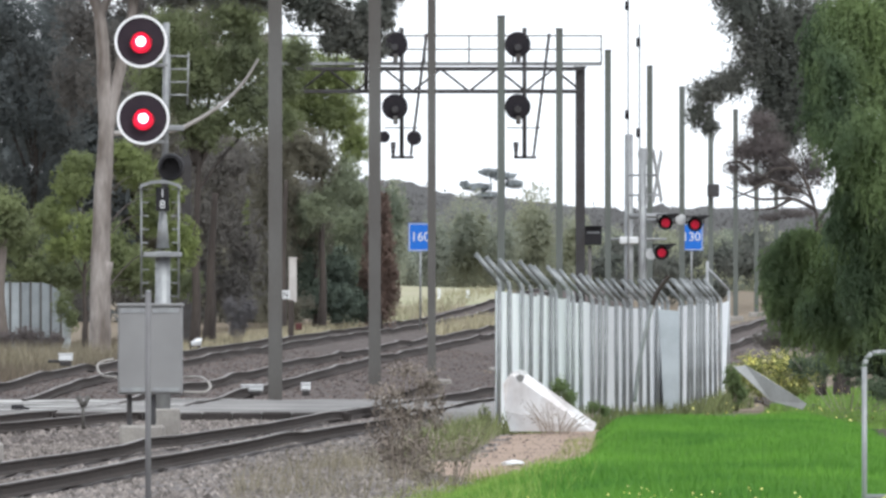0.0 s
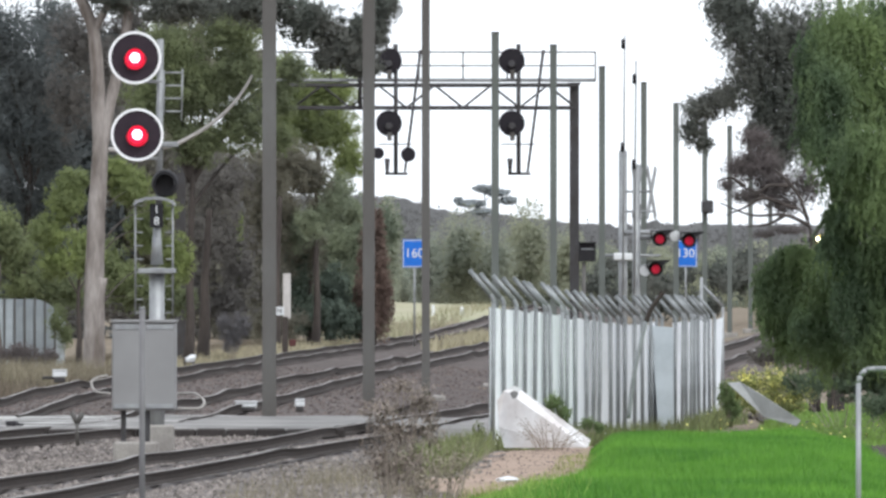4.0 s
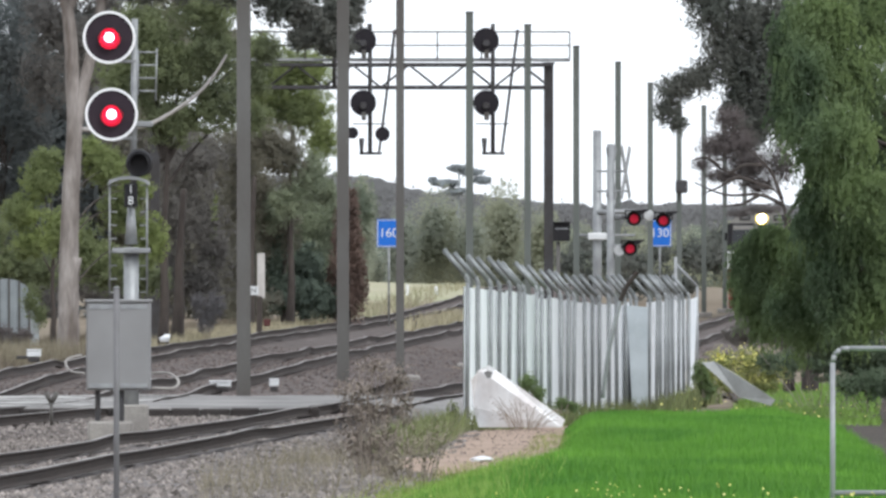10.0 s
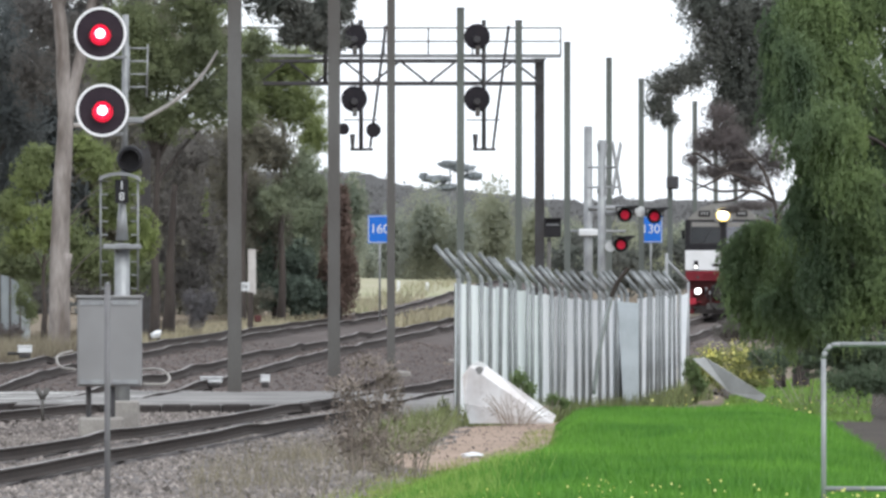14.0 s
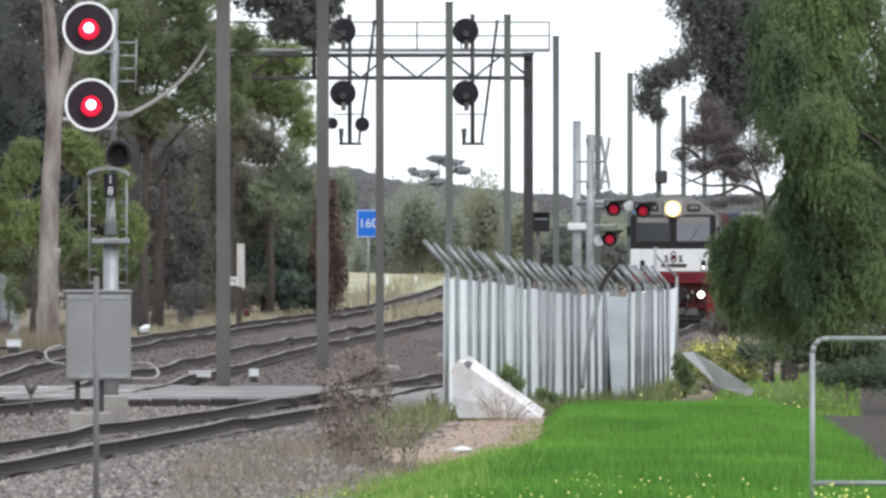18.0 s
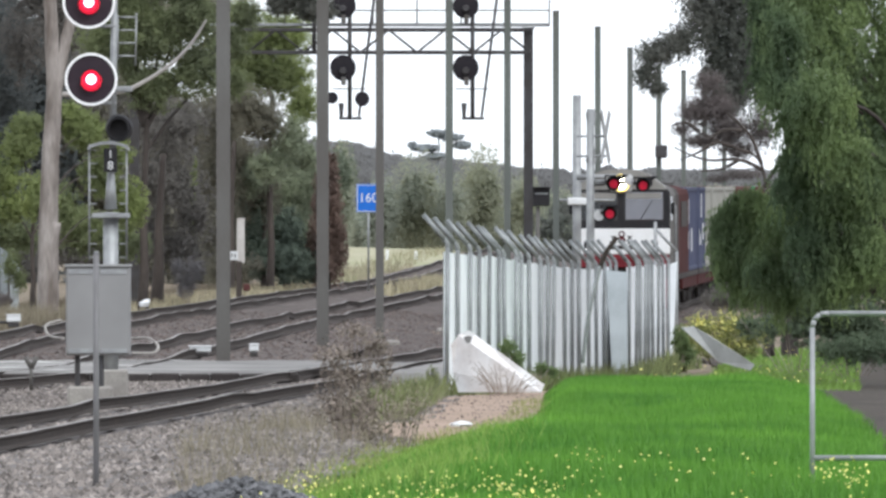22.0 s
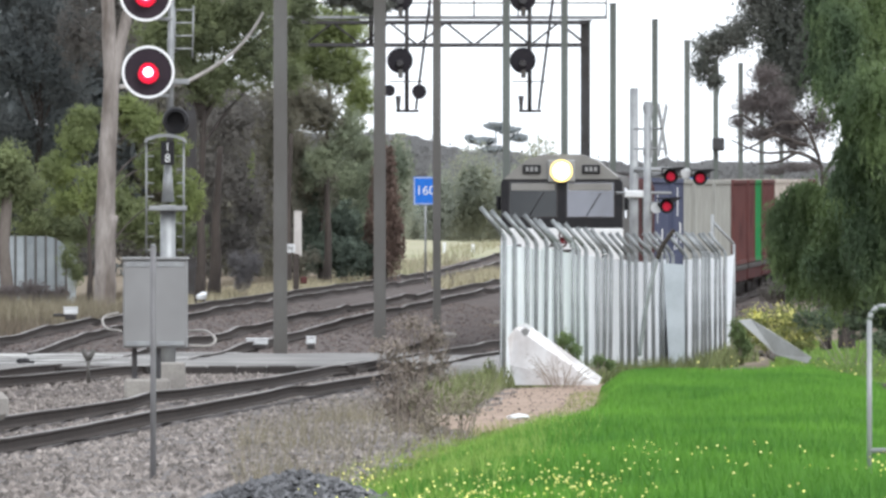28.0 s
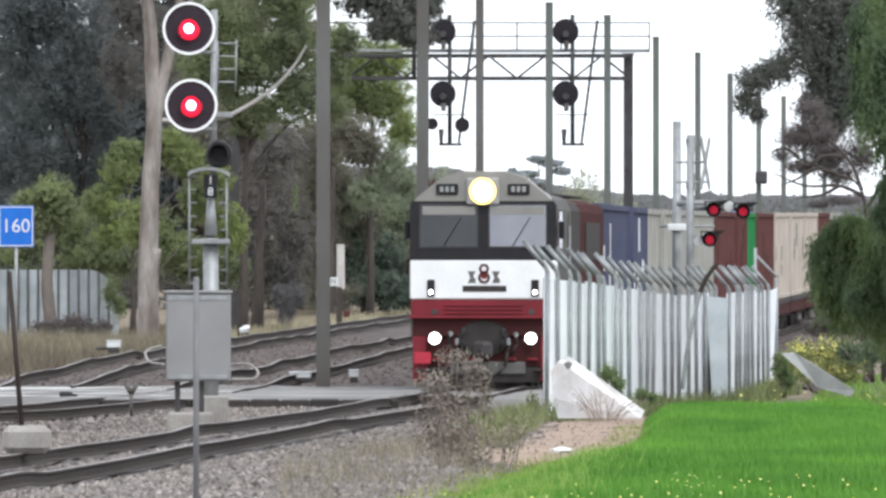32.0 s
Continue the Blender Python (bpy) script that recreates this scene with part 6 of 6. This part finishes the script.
# dry bank behind the far track
X, Y = scatter(7000, 268, 304, lambda y: branch_x(y) - 9.0, lambda y: branch_x(y) - 2.4)
blades("tin_fence_grass", X, Y, ground_z(X, Y), 0.62, 0.03, "drygrass", "tall hazy dry grass before the tin fence", "grass", 147)
X, Y = scatter(9000, 318, 455, lambda y: branch_x(y) - 4.2, lambda y: branch_x(y) - 1.9)
blades("verge_grass", X, Y, ground_z(X, Y), 0.42, 0.035, "tangrass", "tan dry grass behind the far rails", "grass", 148)
X, Y = scatter(26000, 235, 470, lambda y: branch_x(y) - 7.0, lambda y: branch_x(y) - 2.2)
blades("bank_grass", X, Y, ground_z(X, Y), 0.40, 0.03, "bankgrass", "tall dry grass on the bank by the trees", "grass", 47)
X, Y = scatter(12000, 470, 690, lambda y: branch_x(y) - 5.0, lambda y: main_x(y) - 4)
keep = (np.abs(X - loop_x(Y)) > 2.3) & (X < 0.0055 * Y)
keep &= np.abs(X - branch_x(Y)) > 2.3
X, Y = X[keep], Y[keep]
blades("meadow_grass", X, Y, ground_z(X, Y), 0.6, 0.09, "field", "pale dry meadow grass between the lines", "grass", 48)
X, Y = scatter(1700, 430, 545, lambda y: branch_x(y) + 1.8, lambda y: branch_x(y) + 2.2 + 1.4 * np.abs(np.sin(y * 0.11)))
blades("tan_grass", X, Y, ground_z(X, Y), 0.6, 0.06, "tangrass", "tall tan grass beside the far track", "grass", 49)
sheet("field", np.linspace(-14, 4.2, 30), np.arange(560, 705, 8.0), lambda x, y: ground_z(x, y) - 0.15 + 0.40 * smooth01(560, 610, y), "field", label="pale green meadow before the woods", category="field")

# brown soil with the trees' shade put into its colour
laid("shade_ground", lawn_right, lambda y: lawn_right(y) + 6, 46, 215, lambda x, y: ground_z(x, y) + 0.03 + lumps(x, y, 3, 0.02), "shadesoil", "brown soil under the trees, darkened for their shade", "soil", 14, 1.0)

# bare dirt strip along the lawn
dirt = sheet("dirt_path", np.linspace(0, 1, 10), np.arange(86, 150, 0.5), lambda x, y: 0 * x, "dirt", label="bare pinkish dirt strip beside the lawn", category="path")
co = np.empty(len(dirt.data.vertices) * 3, np.float32)
dirt.data.vertices.foreach_get("co", co)
co = co.reshape(-1, 3)
co[:, 0] = lawn_left(co[:, 1]) - 1.15 + 0.15 * np.sin(co[:, 1] * 0.8) + (1.2 - 0.15 * np.sin(co[:, 1] * 0.8)) * co[:, 0]
co[:, 2] = ground_z(co[:, 0], co[:, 1]) + 0.035 + lumps(co[:, 0], co[:, 1], 1.5, 0.005) - 0.09 * (1 - smooth01(86, 95, co[:, 1]))
dirt.data.vertices.foreach_set("co", co.ravel())


bank = sheet("gravel_bank", np.linspace(0, 1, 40), np.arange(50, 150, 0.5), lambda x, y: 0 * x, "ballast", label="grey stony bank beside the main track", category="gravel")
co = np.empty(len(bank.data.vertices) * 3, np.float32)
bank.data.vertices.foreach_get("co", co)
co = co.reshape(-1, 3)
lo = main_x(co[:, 1]) + 2.6
co[:, 0] = lo + (lawn_left(co[:, 1]) + 0.1 - 1.1 * smooth01(84, 98, co[:, 1]) + 0.12 * np.sin(co[:, 1] * 1.7) - lo) * co[:, 0]
co[:, 2] = ground_z(co[:, 0], co[:, 1]) + 0.022 + lumps(co[:, 0], co[:, 1], 4, 0.012)
bank.data.vertices.foreach_set("co", co.ravel())


# ---- crushed stone ----
def stones(name, X, Y, Z, r, mat, label, seed):
    """Small angular stones, one object."""
    rg = np.random.default_rng(seed)
    n = len(X)
    base = np.array([(1, 0, 0), (0, 1, 0), (-1, 0, 0), (0, -1, 0), (0, 0, 1), (0, 0, -1)], float)
    f = np.array([(0, 1, 4), (1, 2, 4), (2, 3, 4), (3, 0, 4)])
    V = base[None] * rg.uniform(0.55, 1.35, (n, 6, 1)) + rg.normal(0, 0.22, (n, 6, 3))
    V *= (r * rg.uniform(0.55, 1.5, n))[:, None, None]
    a = rg.uniform(0, 6.28, n)
    c, s = np.cos(a)[:, None], np.sin(a)[:, None]
    W = np.stack([V[..., 0] * c - V[..., 1] * s, V[..., 0] * s + V[..., 1] * c, V[..., 2] * 0.8], -1) + np.stack([X, Y, Z], -1)[:, None]
    ob = new(name, mesh_of(name, W.reshape(-1, 3), (f[None] + 6 * np.arange(n)[:, None, None]).reshape(-1, 3), M[mat]))
    return tagged(ob, label, "stones", kind="stuff")


def bed_z(x, y, cx):
    o = x - cx(y)
    bed = (rail_z(y) if cx is main_x else yard_z(y)) + np.interp(o, BED[0], BED[1])
    return np.where(np.abs(o) < 3.0, np.maximum(bed, ground_z(x, y)), ground_z(x, y))


X, Y = scatter(66000, 57, 200, lambda y: np.maximum(-0.049 * y - 0.6, main_x(y) - 4.5), lambda y: np.minimum(main_x(y) + 12, lawn_left(y) - 1.0 * smooth01(84, 98, y)), 1.2)
o = X - main_x(Y)
keep = (np.abs(np.abs(o) - GAUGE / 2) > 0.18) & (rng.random(len(X)) < 1 - 0.4 * smooth01(7.0, 11.0, o))
X, Y = X[keep], Y[keep]
stones("bank_stones", X, Y, bed_z(X, Y, main_x) + 0.005, 0.036, "stone", "loose grey crushed stones along the main track", 51)
X, Y = scatter(16000, 160, 215, lambda y: loop_x(y) - 3, lambda y: main_x(y) - 1.4)
keep = (Y < 184) | (Y > 213)
X, Y = X[keep], Y[keep]
stones("yard_stones", X, Y, np.maximum(bed_z(X, Y, main_x), bed_z(X, Y, loop_x)) + 0.005, 0.045, "stone", "grey stones between the tracks", 52)
X, Y = scatter(16000, 205, 330, lambda y: branch_x(y) - 3, lambda y: main_x(y) + 2.5)
keep = (Y > 213)
for cx in (loop_x, branch_x, main_x):
    keep &= np.abs(np.abs(X - cx(Y)) - GAUGE / 2) > 0.14
X, Y = X[keep], Y[keep]
stones("far_stones", X, Y, np.maximum(bed_z(X, Y, main_x), np.maximum(bed_z(X, Y, loop_x), bed_z(X, Y, branch_x))) + 0.005, 0.045, "brownstone", "brown grey stones along the far tracks", 53)

X, Y = scatter(7000, 180, 190.6, lambda y: -11 + 0 * y, lambda y: main_x(y) - 1.0)
keep = np.abs(np.abs(X - loop_x(Y)) - GAUGE / 2) > 0.12
X, Y = X[keep], Y[keep]
stones("apron_stones", X, Y, rail_z(Y) - 0.5 + 0.28 * smooth01(179, 186, Y) + 0.01, 0.042, "stone", "grey stones before the crossing pad", 56)
X, Y = scatter(380, 96, 140, lambda y: lawn_left(y) - 1.1, lambda y: lawn_left(y) - 0.05)
stones("path_stones", X, Y, ground_z(X, Y) + 0.035, 0.013, "brownstone", "scattered pebbles on the bare dirt", 55)

# heap of dark stone on the near bank
hx, hy = -0.85, 57.0
n = 6500
r1, a1 = 0.78 * np.sqrt(rng.random(n)), rng.uniform(0, 6.28, n)
X, Y = hx + r1 * np.cos(a1), hy + 1.3 * r1 * np.sin(a1)
stones("stone_heap", X, Y, -0.02 + 0.27 * np.maximum(0, 1 - (r1 / 0.78) ** 1.3) - 0.05 * rng.random(n), 0.023, "darkstone", "low heap of dark crushed stone", 54)


# ---- flowers ----
def flowers(name, X, Y, Z, r, label, seed):
    rg = np.random.default_rng(seed)
    n, k = len(X), 6
    ang = np.arange(k) * 2 * math.pi / k
    tilt = rg.normal(0, 0.5, (n, 2))
    P = np.stack([np.cos(ang), np.zeros(k), np.sin(ang)], -1)[None] * (r * rg.uniform(0.6, 1.3, n))[:, None, None]
    P = P + np.stack([X, Y, Z], -1)[:, None]
    P[..., 1] += (P[..., 2] - Z[:, None]) * tilt[:, :1] + (P[..., 0] - X[:, None]) * tilt[:, 1:]
    return tagged(new(name, mesh_of(name, P.reshape(-1, 3), np.arange(n * k).reshape(-1, k), M["flower"])), label, "flowers", kind="stuff")


X, Y = scatter(1900, 47, 60, lambda y: lawn_left(y) + 0.22, lambda y: 0.047 * y)
keep = rng.random(len(X)) < (0.12 + 0.88 * (np.sin(X * 2.6 + 0.6) * np.sin(Y * 0.5) > 0.15)) * (1 - 0.75 * smooth01(0.9, 1.3, X) * smooth01(2.5, 2.1, X))
X, Y = X[keep], Y[keep]
flowers("lawn_flowers", X, Y, lawn_z(X, Y) + rng.uniform(0.08, 0.22, len(X)), 0.0062, "small pale yellow flowers in the lawn", 61)
X, Y = scatter(60, 140, 200, lambda y: 0.95 + 0.0778 * (y - 140), lambda y: 0.052 * y)
flowers("fence_flowers", X, Y, ground_z(X, Y) + rng.uniform(0.12, 0.36, len(X)), 0.013, "pale flowers along the fence", 62)


# ---- shrubs and weeds ----
def shrub(name, label, base, lobes, n, size, mat, stem, seed, clumps=30, stems=14, bloom=0):
    """Thin stems from one foot, with small leaves; bloom adds flowers."""
    rg = random.Random(seed)
    bx, by, bz = base
    L = [(x - bx, y - by, z - bz, rx, rz) for x, y, z, rx, rz in lobes]
    ob = thing(name, label, "shrub", pose(*base))
    for i in range(stems):
        x, y, z, rx, rz = L[i % len(L)]
        e = Vector((x + rg.uniform(-0.8, 0.8) * rx, y + rg.uniform(-0.5, 0.5) * rx, z + rg.uniform(-0.3, 0.9) * rz))
        foot = Vector((e.x * 0.35 + rg.uniform(-0.05, 0.05), rg.uniform(-0.1, 0.1), 0))
        part("stem", limb([foot, foot.lerp(e, 0.5) + Vector((0, 0, 0.05)), e], 0.006, 0.003), stem, ob)
    c = new("foliage", leaf_mesh("foliage", [l[:3] for l in L], [(l[3], l[3], l[4]) for l in L], n, size, mat, 0.2, seed, clumps, 3.2, 1.6))
    c.parent = ob
    if bloom:
        f = new("bloom", leaf_mesh("bloom", [(l[0], l[1], l[2] + 0.1) for l in L], [(l[3], l[3], l[4]) for l in L], bloom, size * 0.6, "flower", 0, seed + 1, clumps, 1.2))
        f.parent = ob
    return ob


shrub("dry_weed", "tall dry brown weed with dead seed heads", (-0.337, 88, -0.233), ((-0.46, 88, 0.549, 0.244, 0.176), (-0.142, 88, 0.671, 0.196, 0.166), (-0.337, 88, 0.353, 0.293, 0.196), (-0.508, 88, 0.133, 0.215, 0.244), (-0.068, 88, 0.427, 0.166, 0.244), (-0.337, 88, 0.793, 0.176, 0.098), (-0.215, 88, 0.084, 0.244, 0.196)), 2500, 0.045, "weed", "weed", 71, 46, 30)
shrub("dry_weed", "low straggly dry weed on the bank", (0.028, 84, -0.22), ((0.075, 84, 0.153, 0.233, 0.187), (-0.112, 84, 0.013, 0.233, 0.187), (0.215, 84, 0.2, 0.14, 0.187)), 520, 0.045, "drygrass", "weed", 72, 30, 18)
shrub("flowering_bush", "yellow flowering green bush beside the fence's end", (6.165, 192, -0.768), ((5.877, 192, -0.128, 0.405, 0.277), (6.411, 192, -0.107, 0.448, 0.299), (6.837, 192, -0.299, 0.363, 0.235), (6.091, 192, -0.448, 0.587, 0.235), (5.611, 192, -0.341, 0.235, 0.256), (6.624, 192, -0.533, 0.427, 0.171)), 11000, 0.055, "bushgreen", "weed", 73, 50, 14, 1300)
shrub("dark_shrub", "dark green shrub at the fence's end", (5.332, 186, -0.694), ((5.291, 186, -0.281, 0.186, 0.269), (5.435, 186, -0.518, 0.186, 0.186)), 2200, 0.07, "leaf_pepper", "weed", 74, 20, 8)
shrub("dark_shrub", "dark green weed growing against the fence", (1.602, 138, -0.179), ((1.579, 138, 0.105, 0.138, 0.138), (1.717, 138, -0.048, 0.123, 0.123)), 1400, 0.05, "leaf_pepper", "weed", 75, 20, 8)
shrub("dark_shrub", "low dark weed growing against the fence", (2.099, 141, -0.358), ((2.084, 141, -0.217, 0.125, 0.094), (2.24, 141, -0.264, 0.094, 0.078)), 900, 0.05, "leaf_pepper", "weed", 76, 20, 8)
shrub("green_weed", "tuft of green weed by the fence's end post", (0.547, 133, -0.469), ((0.547, 133, -0.284, 0.103, 0.192), (0.451, 133, -0.395, 0.103, 0.103)), 900, 0.05, "greenweed", "weed", 77, 20, 8)
shrub("grey_bush", "dark green undergrowth beneath the pepper tree", (7.16, 180, -0.78), ((6.76, 180, 0, 0.4, 0.26), (7.36, 180, -0.02, 0.5, 0.3), (8.06, 180, -0.1, 0.5, 0.36), (8.66, 180, -0.15, 0.5, 0.4), (6.537, 185, 0.007, 0.308, 0.247)), 6000, 0.09, "leaf_deep", "weed", 78, 30, 12)
shrub("grey_bush", "grey brown undergrowth by the far fence", (9.476, 260, -0.567), ((8.898, 260, 0.156, 0.578, 0.376), (9.62, 260, 0.011, 0.578, 0.433), (8.32, 260, 0.011, 0.433, 0.289)), 6000, 0.11, "leaf_grey", "weed", 79, 30, 12)

shrub("dry_stalks", "thin dry stalks before the fallen sheet", (1.474, 132, -0.439), ((1.144, 132, -0.197, 0.22, 0.22), (1.474, 132, -0.197, 0.264, 0.191), (1.804, 132, -0.292, 0.191, 0.132)), 110, 0.035, "weed", "weed", 80, 24, 26)
shrub("green_bush", "dark green undergrowth before the pepper tree's lower crown", (7.163, 158, -0.551), ((6.812, 158, -0.156, 0.351, 0.211), (7.25, 158, -0.156, 0.439, 0.298), (7.689, 158, -0.156, 0.439, 0.316)), 4000, 0.07, "leaf_deep", "weed", 82, 26, 10)

# grey board lying aslant in the grass
board = thing("grey_board", "weathered grey board lying aslant in the weeds", "board")
part("board", plate([(5.08, 178, 0.03), (5.30, 178, 0.05), (5.62, 177.6, -0.14), (6.30, 176, -0.60), (6.22, 176, -0.70), (5.70, 177, -0.56)], 0.06), "palegrey", board)


# ---- small trackside things ----
tin = thing("tin_fence", "pale blue ribbed tin fence with a rounded end under the trees", "fence")
for i in range(14):
    x0 = -15.4 + 0.303 * i
    tops = [1.42 - 0.62 * max(0.0, (x0 + d + 12.15) / 0.95) ** 2.2 if x0 + d > -12.15 else 1.42 for d in (0, 0.1, 0.2, 0.297)]
    b = bmesh.new()
    rows = [[b.verts.new((x0 + d, 305 + 0.012 * (k % 2) + e, z)) for z in (-0.75, tops[k]) for e in (0, 0.006)] for k, d in enumerate((0, 0.1, 0.2, 0.297))]
    for p, q in zip(rows, rows[1:]):
        b.faces.new((p[0], q[0], q[2], p[2]))
        b.faces.new((p[1], p[3], q[3], q[1]))
        b.faces.new((p[2], q[2], q[3], p[3]))
    part("tin_panel", b, "bluesheet", tin)
    part("tin_seam", box(0.06, 0.05, tops[0] + 0.78, (x0, 304.97, (tops[0] - 0.72) / 2), 0.01), "steelpole", tin, "dark upright seam post")
shrub("ashen_shrub", "pale grey shrub at the foot of the shaded trees", (-7.0, 350, -0.75), ((-7.1, 350, 0.1, 0.42, 0.5), (-6.75, 350, 0.45, 0.38, 0.5), (-7.35, 350, 0.55, 0.28, 0.36)), 4200, 0.10, "leaf_ash", "weed", 84, 26, 10)
shrub("dry_bush", "dry purple brown bush before the tin fence", (-12.3, 300, -0.7), ((-13.1, 300, -0.28, 0.6, 0.30), (-12.3, 300, -0.22, 0.6, 0.36), (-11.5, 300, -0.32, 0.45, 0.30)), 5200, 0.09, "leaf_brown", "weed", 83, 30, 12)
shrub("creeper", "green creeper hanging over the tin fence", (-11.248, 304, -0.258), ((-11.349, 304, 0.756, 0.338, 0.574), (-11.13, 304, 0.333, 0.27, 0.439)), 1800, 0.10, "leaf_mid", "weed", 81, 20, 6)


def marker(x, y, z, w, h, label):
    ob = thing("point_marker", label, "trackside marker", pose(x, y, z))
    part("case", box(w, 0.3, h * 0.55, (0, 0, h * 0.72), 0.02), "white", ob)
    part("base", box(w * 0.8, 0.35, h * 0.45, (0, 0, h * 0.2), 0.02), "darksteel", ob)
    part("lid", box(w * 1.06, 0.34, 0.03, (0, 0, h + 0.015), 0.008), "white", ob)
    return ob


marker(-9.723, 262, -0.7, 0.36, 0.30, "white topped point machine beside the far track")
marker(-4.056, 216, -0.92, 0.46, 0.20, "low white point machine beside the middle track")
marker(-2.889, 214, -0.897, 0.20, 0.24, "small pale trackside peg")
part("rod", rod((-10.174, 262, -0.583), (-9.694, 262, -0.583), 0.04), "darksteel", thing("point_rod", "dark steel point rod beside the far track", "rod"))


def cable(points, label):
    ob = thing("trackside_cable", label, "cable")
    part("sheath", limb(points, 0.028, 0.028), "concrete", ob)


def litter(x, y, w):
    ob = thing("litter", "crumpled white scrap lying on the bare dirt", "litter", pose(x, y, float(ground_z(x, y)) + 0.05, 0, 0, 12))
    part("sheet", plate([(-w, 0, 0), (-w * 0.2, 0.03, 0.02), (w, 0, 0.01), (w * 0.9, 0.02, 0.034), (-w * 0.1, 0.04, 0.042), (-w, 0.02, 0.018)], 0.02), "white", ob)


litter(0.67, 97.5, 0.1)

cable([(-7.398, 230, -0.674), (-7.751, 231, -0.633), (-7.922, 233, -0.445), (-7.893, 236, -0.367), (-7.787, 240, -0.347)], "pale looped cable by the rails")
cable([(-5.292, 208, -0.757), (-4.876, 208, -0.757), (-4.807, 210, -0.64), (-5.1, 214, -0.516), (-5.508, 216, -0.536)], "pale looped cable on the asphalt edge")
bond = thing("bent_bracket", "rusty forked bracket standing in the stones", "bracket", pose(-5.662, 160, -0.8))
part("stem", rod((0, 0, 0), (0, 0, 0.42), 0.03), "steelpole", bond)
for s_ in (-1, 1):
    part("prong", rod((0, 0, 0.36), (0.09 * s_, 0, 0.52), 0.04), "steelpole", bond)

blockr = thing("rubber_block", "small black rubber block on the crossing pad", "block", pose(-8.08, 193.2, float(pad_z(-8.08, 193.2))))
part("block", box(0.24, 0.3, 0.11, (0, 0, 0.055), 0.04), "black", blockr)
part("plate", box(0.12, 0.2, 0.05, (0.16, 0, 0.03), 0.02), "black", blockr)

# white board post beside the far track
bp = thing("line_post", "pale board on a dark post beside the far track", "sign post", pose(-5.58, 372, -0.508))
part("board", box(0.29, 0.05, 1.65, (0.08, 0, 2.0), 0.01), "palewood", bp, "pale weathered board")
part("post", box(0.22, 0.16, 1.3, (0.02, 0.05, 0.6), 0.01), "darkbark", bp)
pl = part("small_plate", box(0.34, 0.03, 0.32, (-0.18, -0.08, 1.45), 0.008), "white", bp)
words("N", 0.24, pl, Matrix.Translation((-0.18, -0.1, 1.45)) @ FACE, "black")
part("foot_lamp", box(0.25, 0.2, 0.25, (0.3, 0, 0.28), 0.03), "c_red", bp)

# small white litter, near and far
for p_, w_, nm, lb in (((-7.089, 292, -0.379), 0.30, "litter", "crumpled white plastic bag on the bank"), ((0.661, 96, -0.181), 0.22, "litter", "flat white scrap of litter on the dirt")):
    ob = thing(nm, lb, "litter", pose(*p_))
    b = bmesh.new()
    bmesh.ops.create_icosphere(b, subdivisions=2, radius=1)
    flat = 0.35 if w_ < 0.25 else 1.6
    for v in b.verts:
        lean_ = 0.0 if w_ < 0.25 else 0.6 * max(0.0, v.co.z)
        v.co *= 1 - (0.0 if w_ < 0.25 else 0.6 * max(0.0, v.co.z))
        v.co = Vector((v.co.x * w_ / 2 + lean_ * w_, v.co.y * w_ / 2, max(0, v.co.z + 0.5) * w_ * 0.45 * flat)) * (1 + 0.35 * noise.noise(v.co * 2.3))
    part("scrap", b, "white", ob)

# field markers before the woods
for u_, v_ in ((0.0, 0), (1.7, 0)):
    ob = thing("white_peg", "small white marker peg in the meadow", "peg", pose(-0.233 + u_, 600, float(ground_z(0, 600)) + 0.1))
    part("peg", box(0.18, 0.1, 0.75 - 0.2 * u_ / 1.7, (0, 0, 0.35), 0.02), "white", ob)

# concrete block with a leaning rusty post on the near bank
blk = thing("concrete_block", "pale rounded concrete block beside the track", "block", pose(-5.982, 131, -0.787))
part("block", box(0.62, 0.5, 0.36, (0, 0, 0.12), 0.08), "concrete", blk)
lp = thing("leaning_rod", "thin rusty post leaning beside the track", "post", pose(-6.041, 131, -0.547))
part("shaft", rod((0, 0, -0.05), (-0.17, 0, 2.05), 0.035, 0.03), "rail", lp)

# pale concrete slabs lying between the tracks
for x, y, w in ((-1.824, 228, 1.25), (-0.204, 262.2, 0.8)):
    slab = thing("concrete_slab", "pale concrete slab lying beside a pole", "slab", pose(x, y, float(rail_z(y)) - 0.3, 0, 0, 4))
    part("slab", box(w, 0.9, 0.16, (0, 0, 0.06), 0.03), "concrete", slab)


# ---- what moves ----
ARC_Y = np.arange(150.0, 1000.0, 1.0)
ARC_S = np.concatenate([[0], np.cumsum(np.hypot(1.0, np.diff(main_x(ARC_Y))))])
SPEED = 10.5


def on_track(s):
    """The pose on the train's track at the arc length s, facing back along it."""
    y = float(np.interp(s, ARC_S, ARC_Y))
    dx = float(main_x(y + 1) - main_x(y - 1)) / 2
    dz = float(rail_z(y + 8) - rail_z(y - 8)) / 16
    return Matrix.Translation((float(main_x(y)), y, float(rail_z(y)))) @ pose(0, 0, 0, math.degrees(math.atan(dz)), 0, -math.degrees(math.atan(dx)))


def motions():
    start = float(np.interp(204.5, ARC_Y, ARC_S))
    for ob, behind, up in TRAIN:
        walk(ob, [(t, on_track(start + SPEED * (32 - t) + behind) @ pose(0, 0, up)) for t in range(0, 33)])
    fall = ((0, 0), (3.0, 0), (4.5, 36), (5.0, 45), (5.5, 53), (6.2, 62), (7.0, 74), (8.0, 86), (9.0, 88), (32, 88))
    for ob in (boom_a, boom_b):
        home = ob.matrix_basis.copy()
        walk(ob, [(t, home @ pose(0, 0, 0, a)) for t, a in fall])


motions()
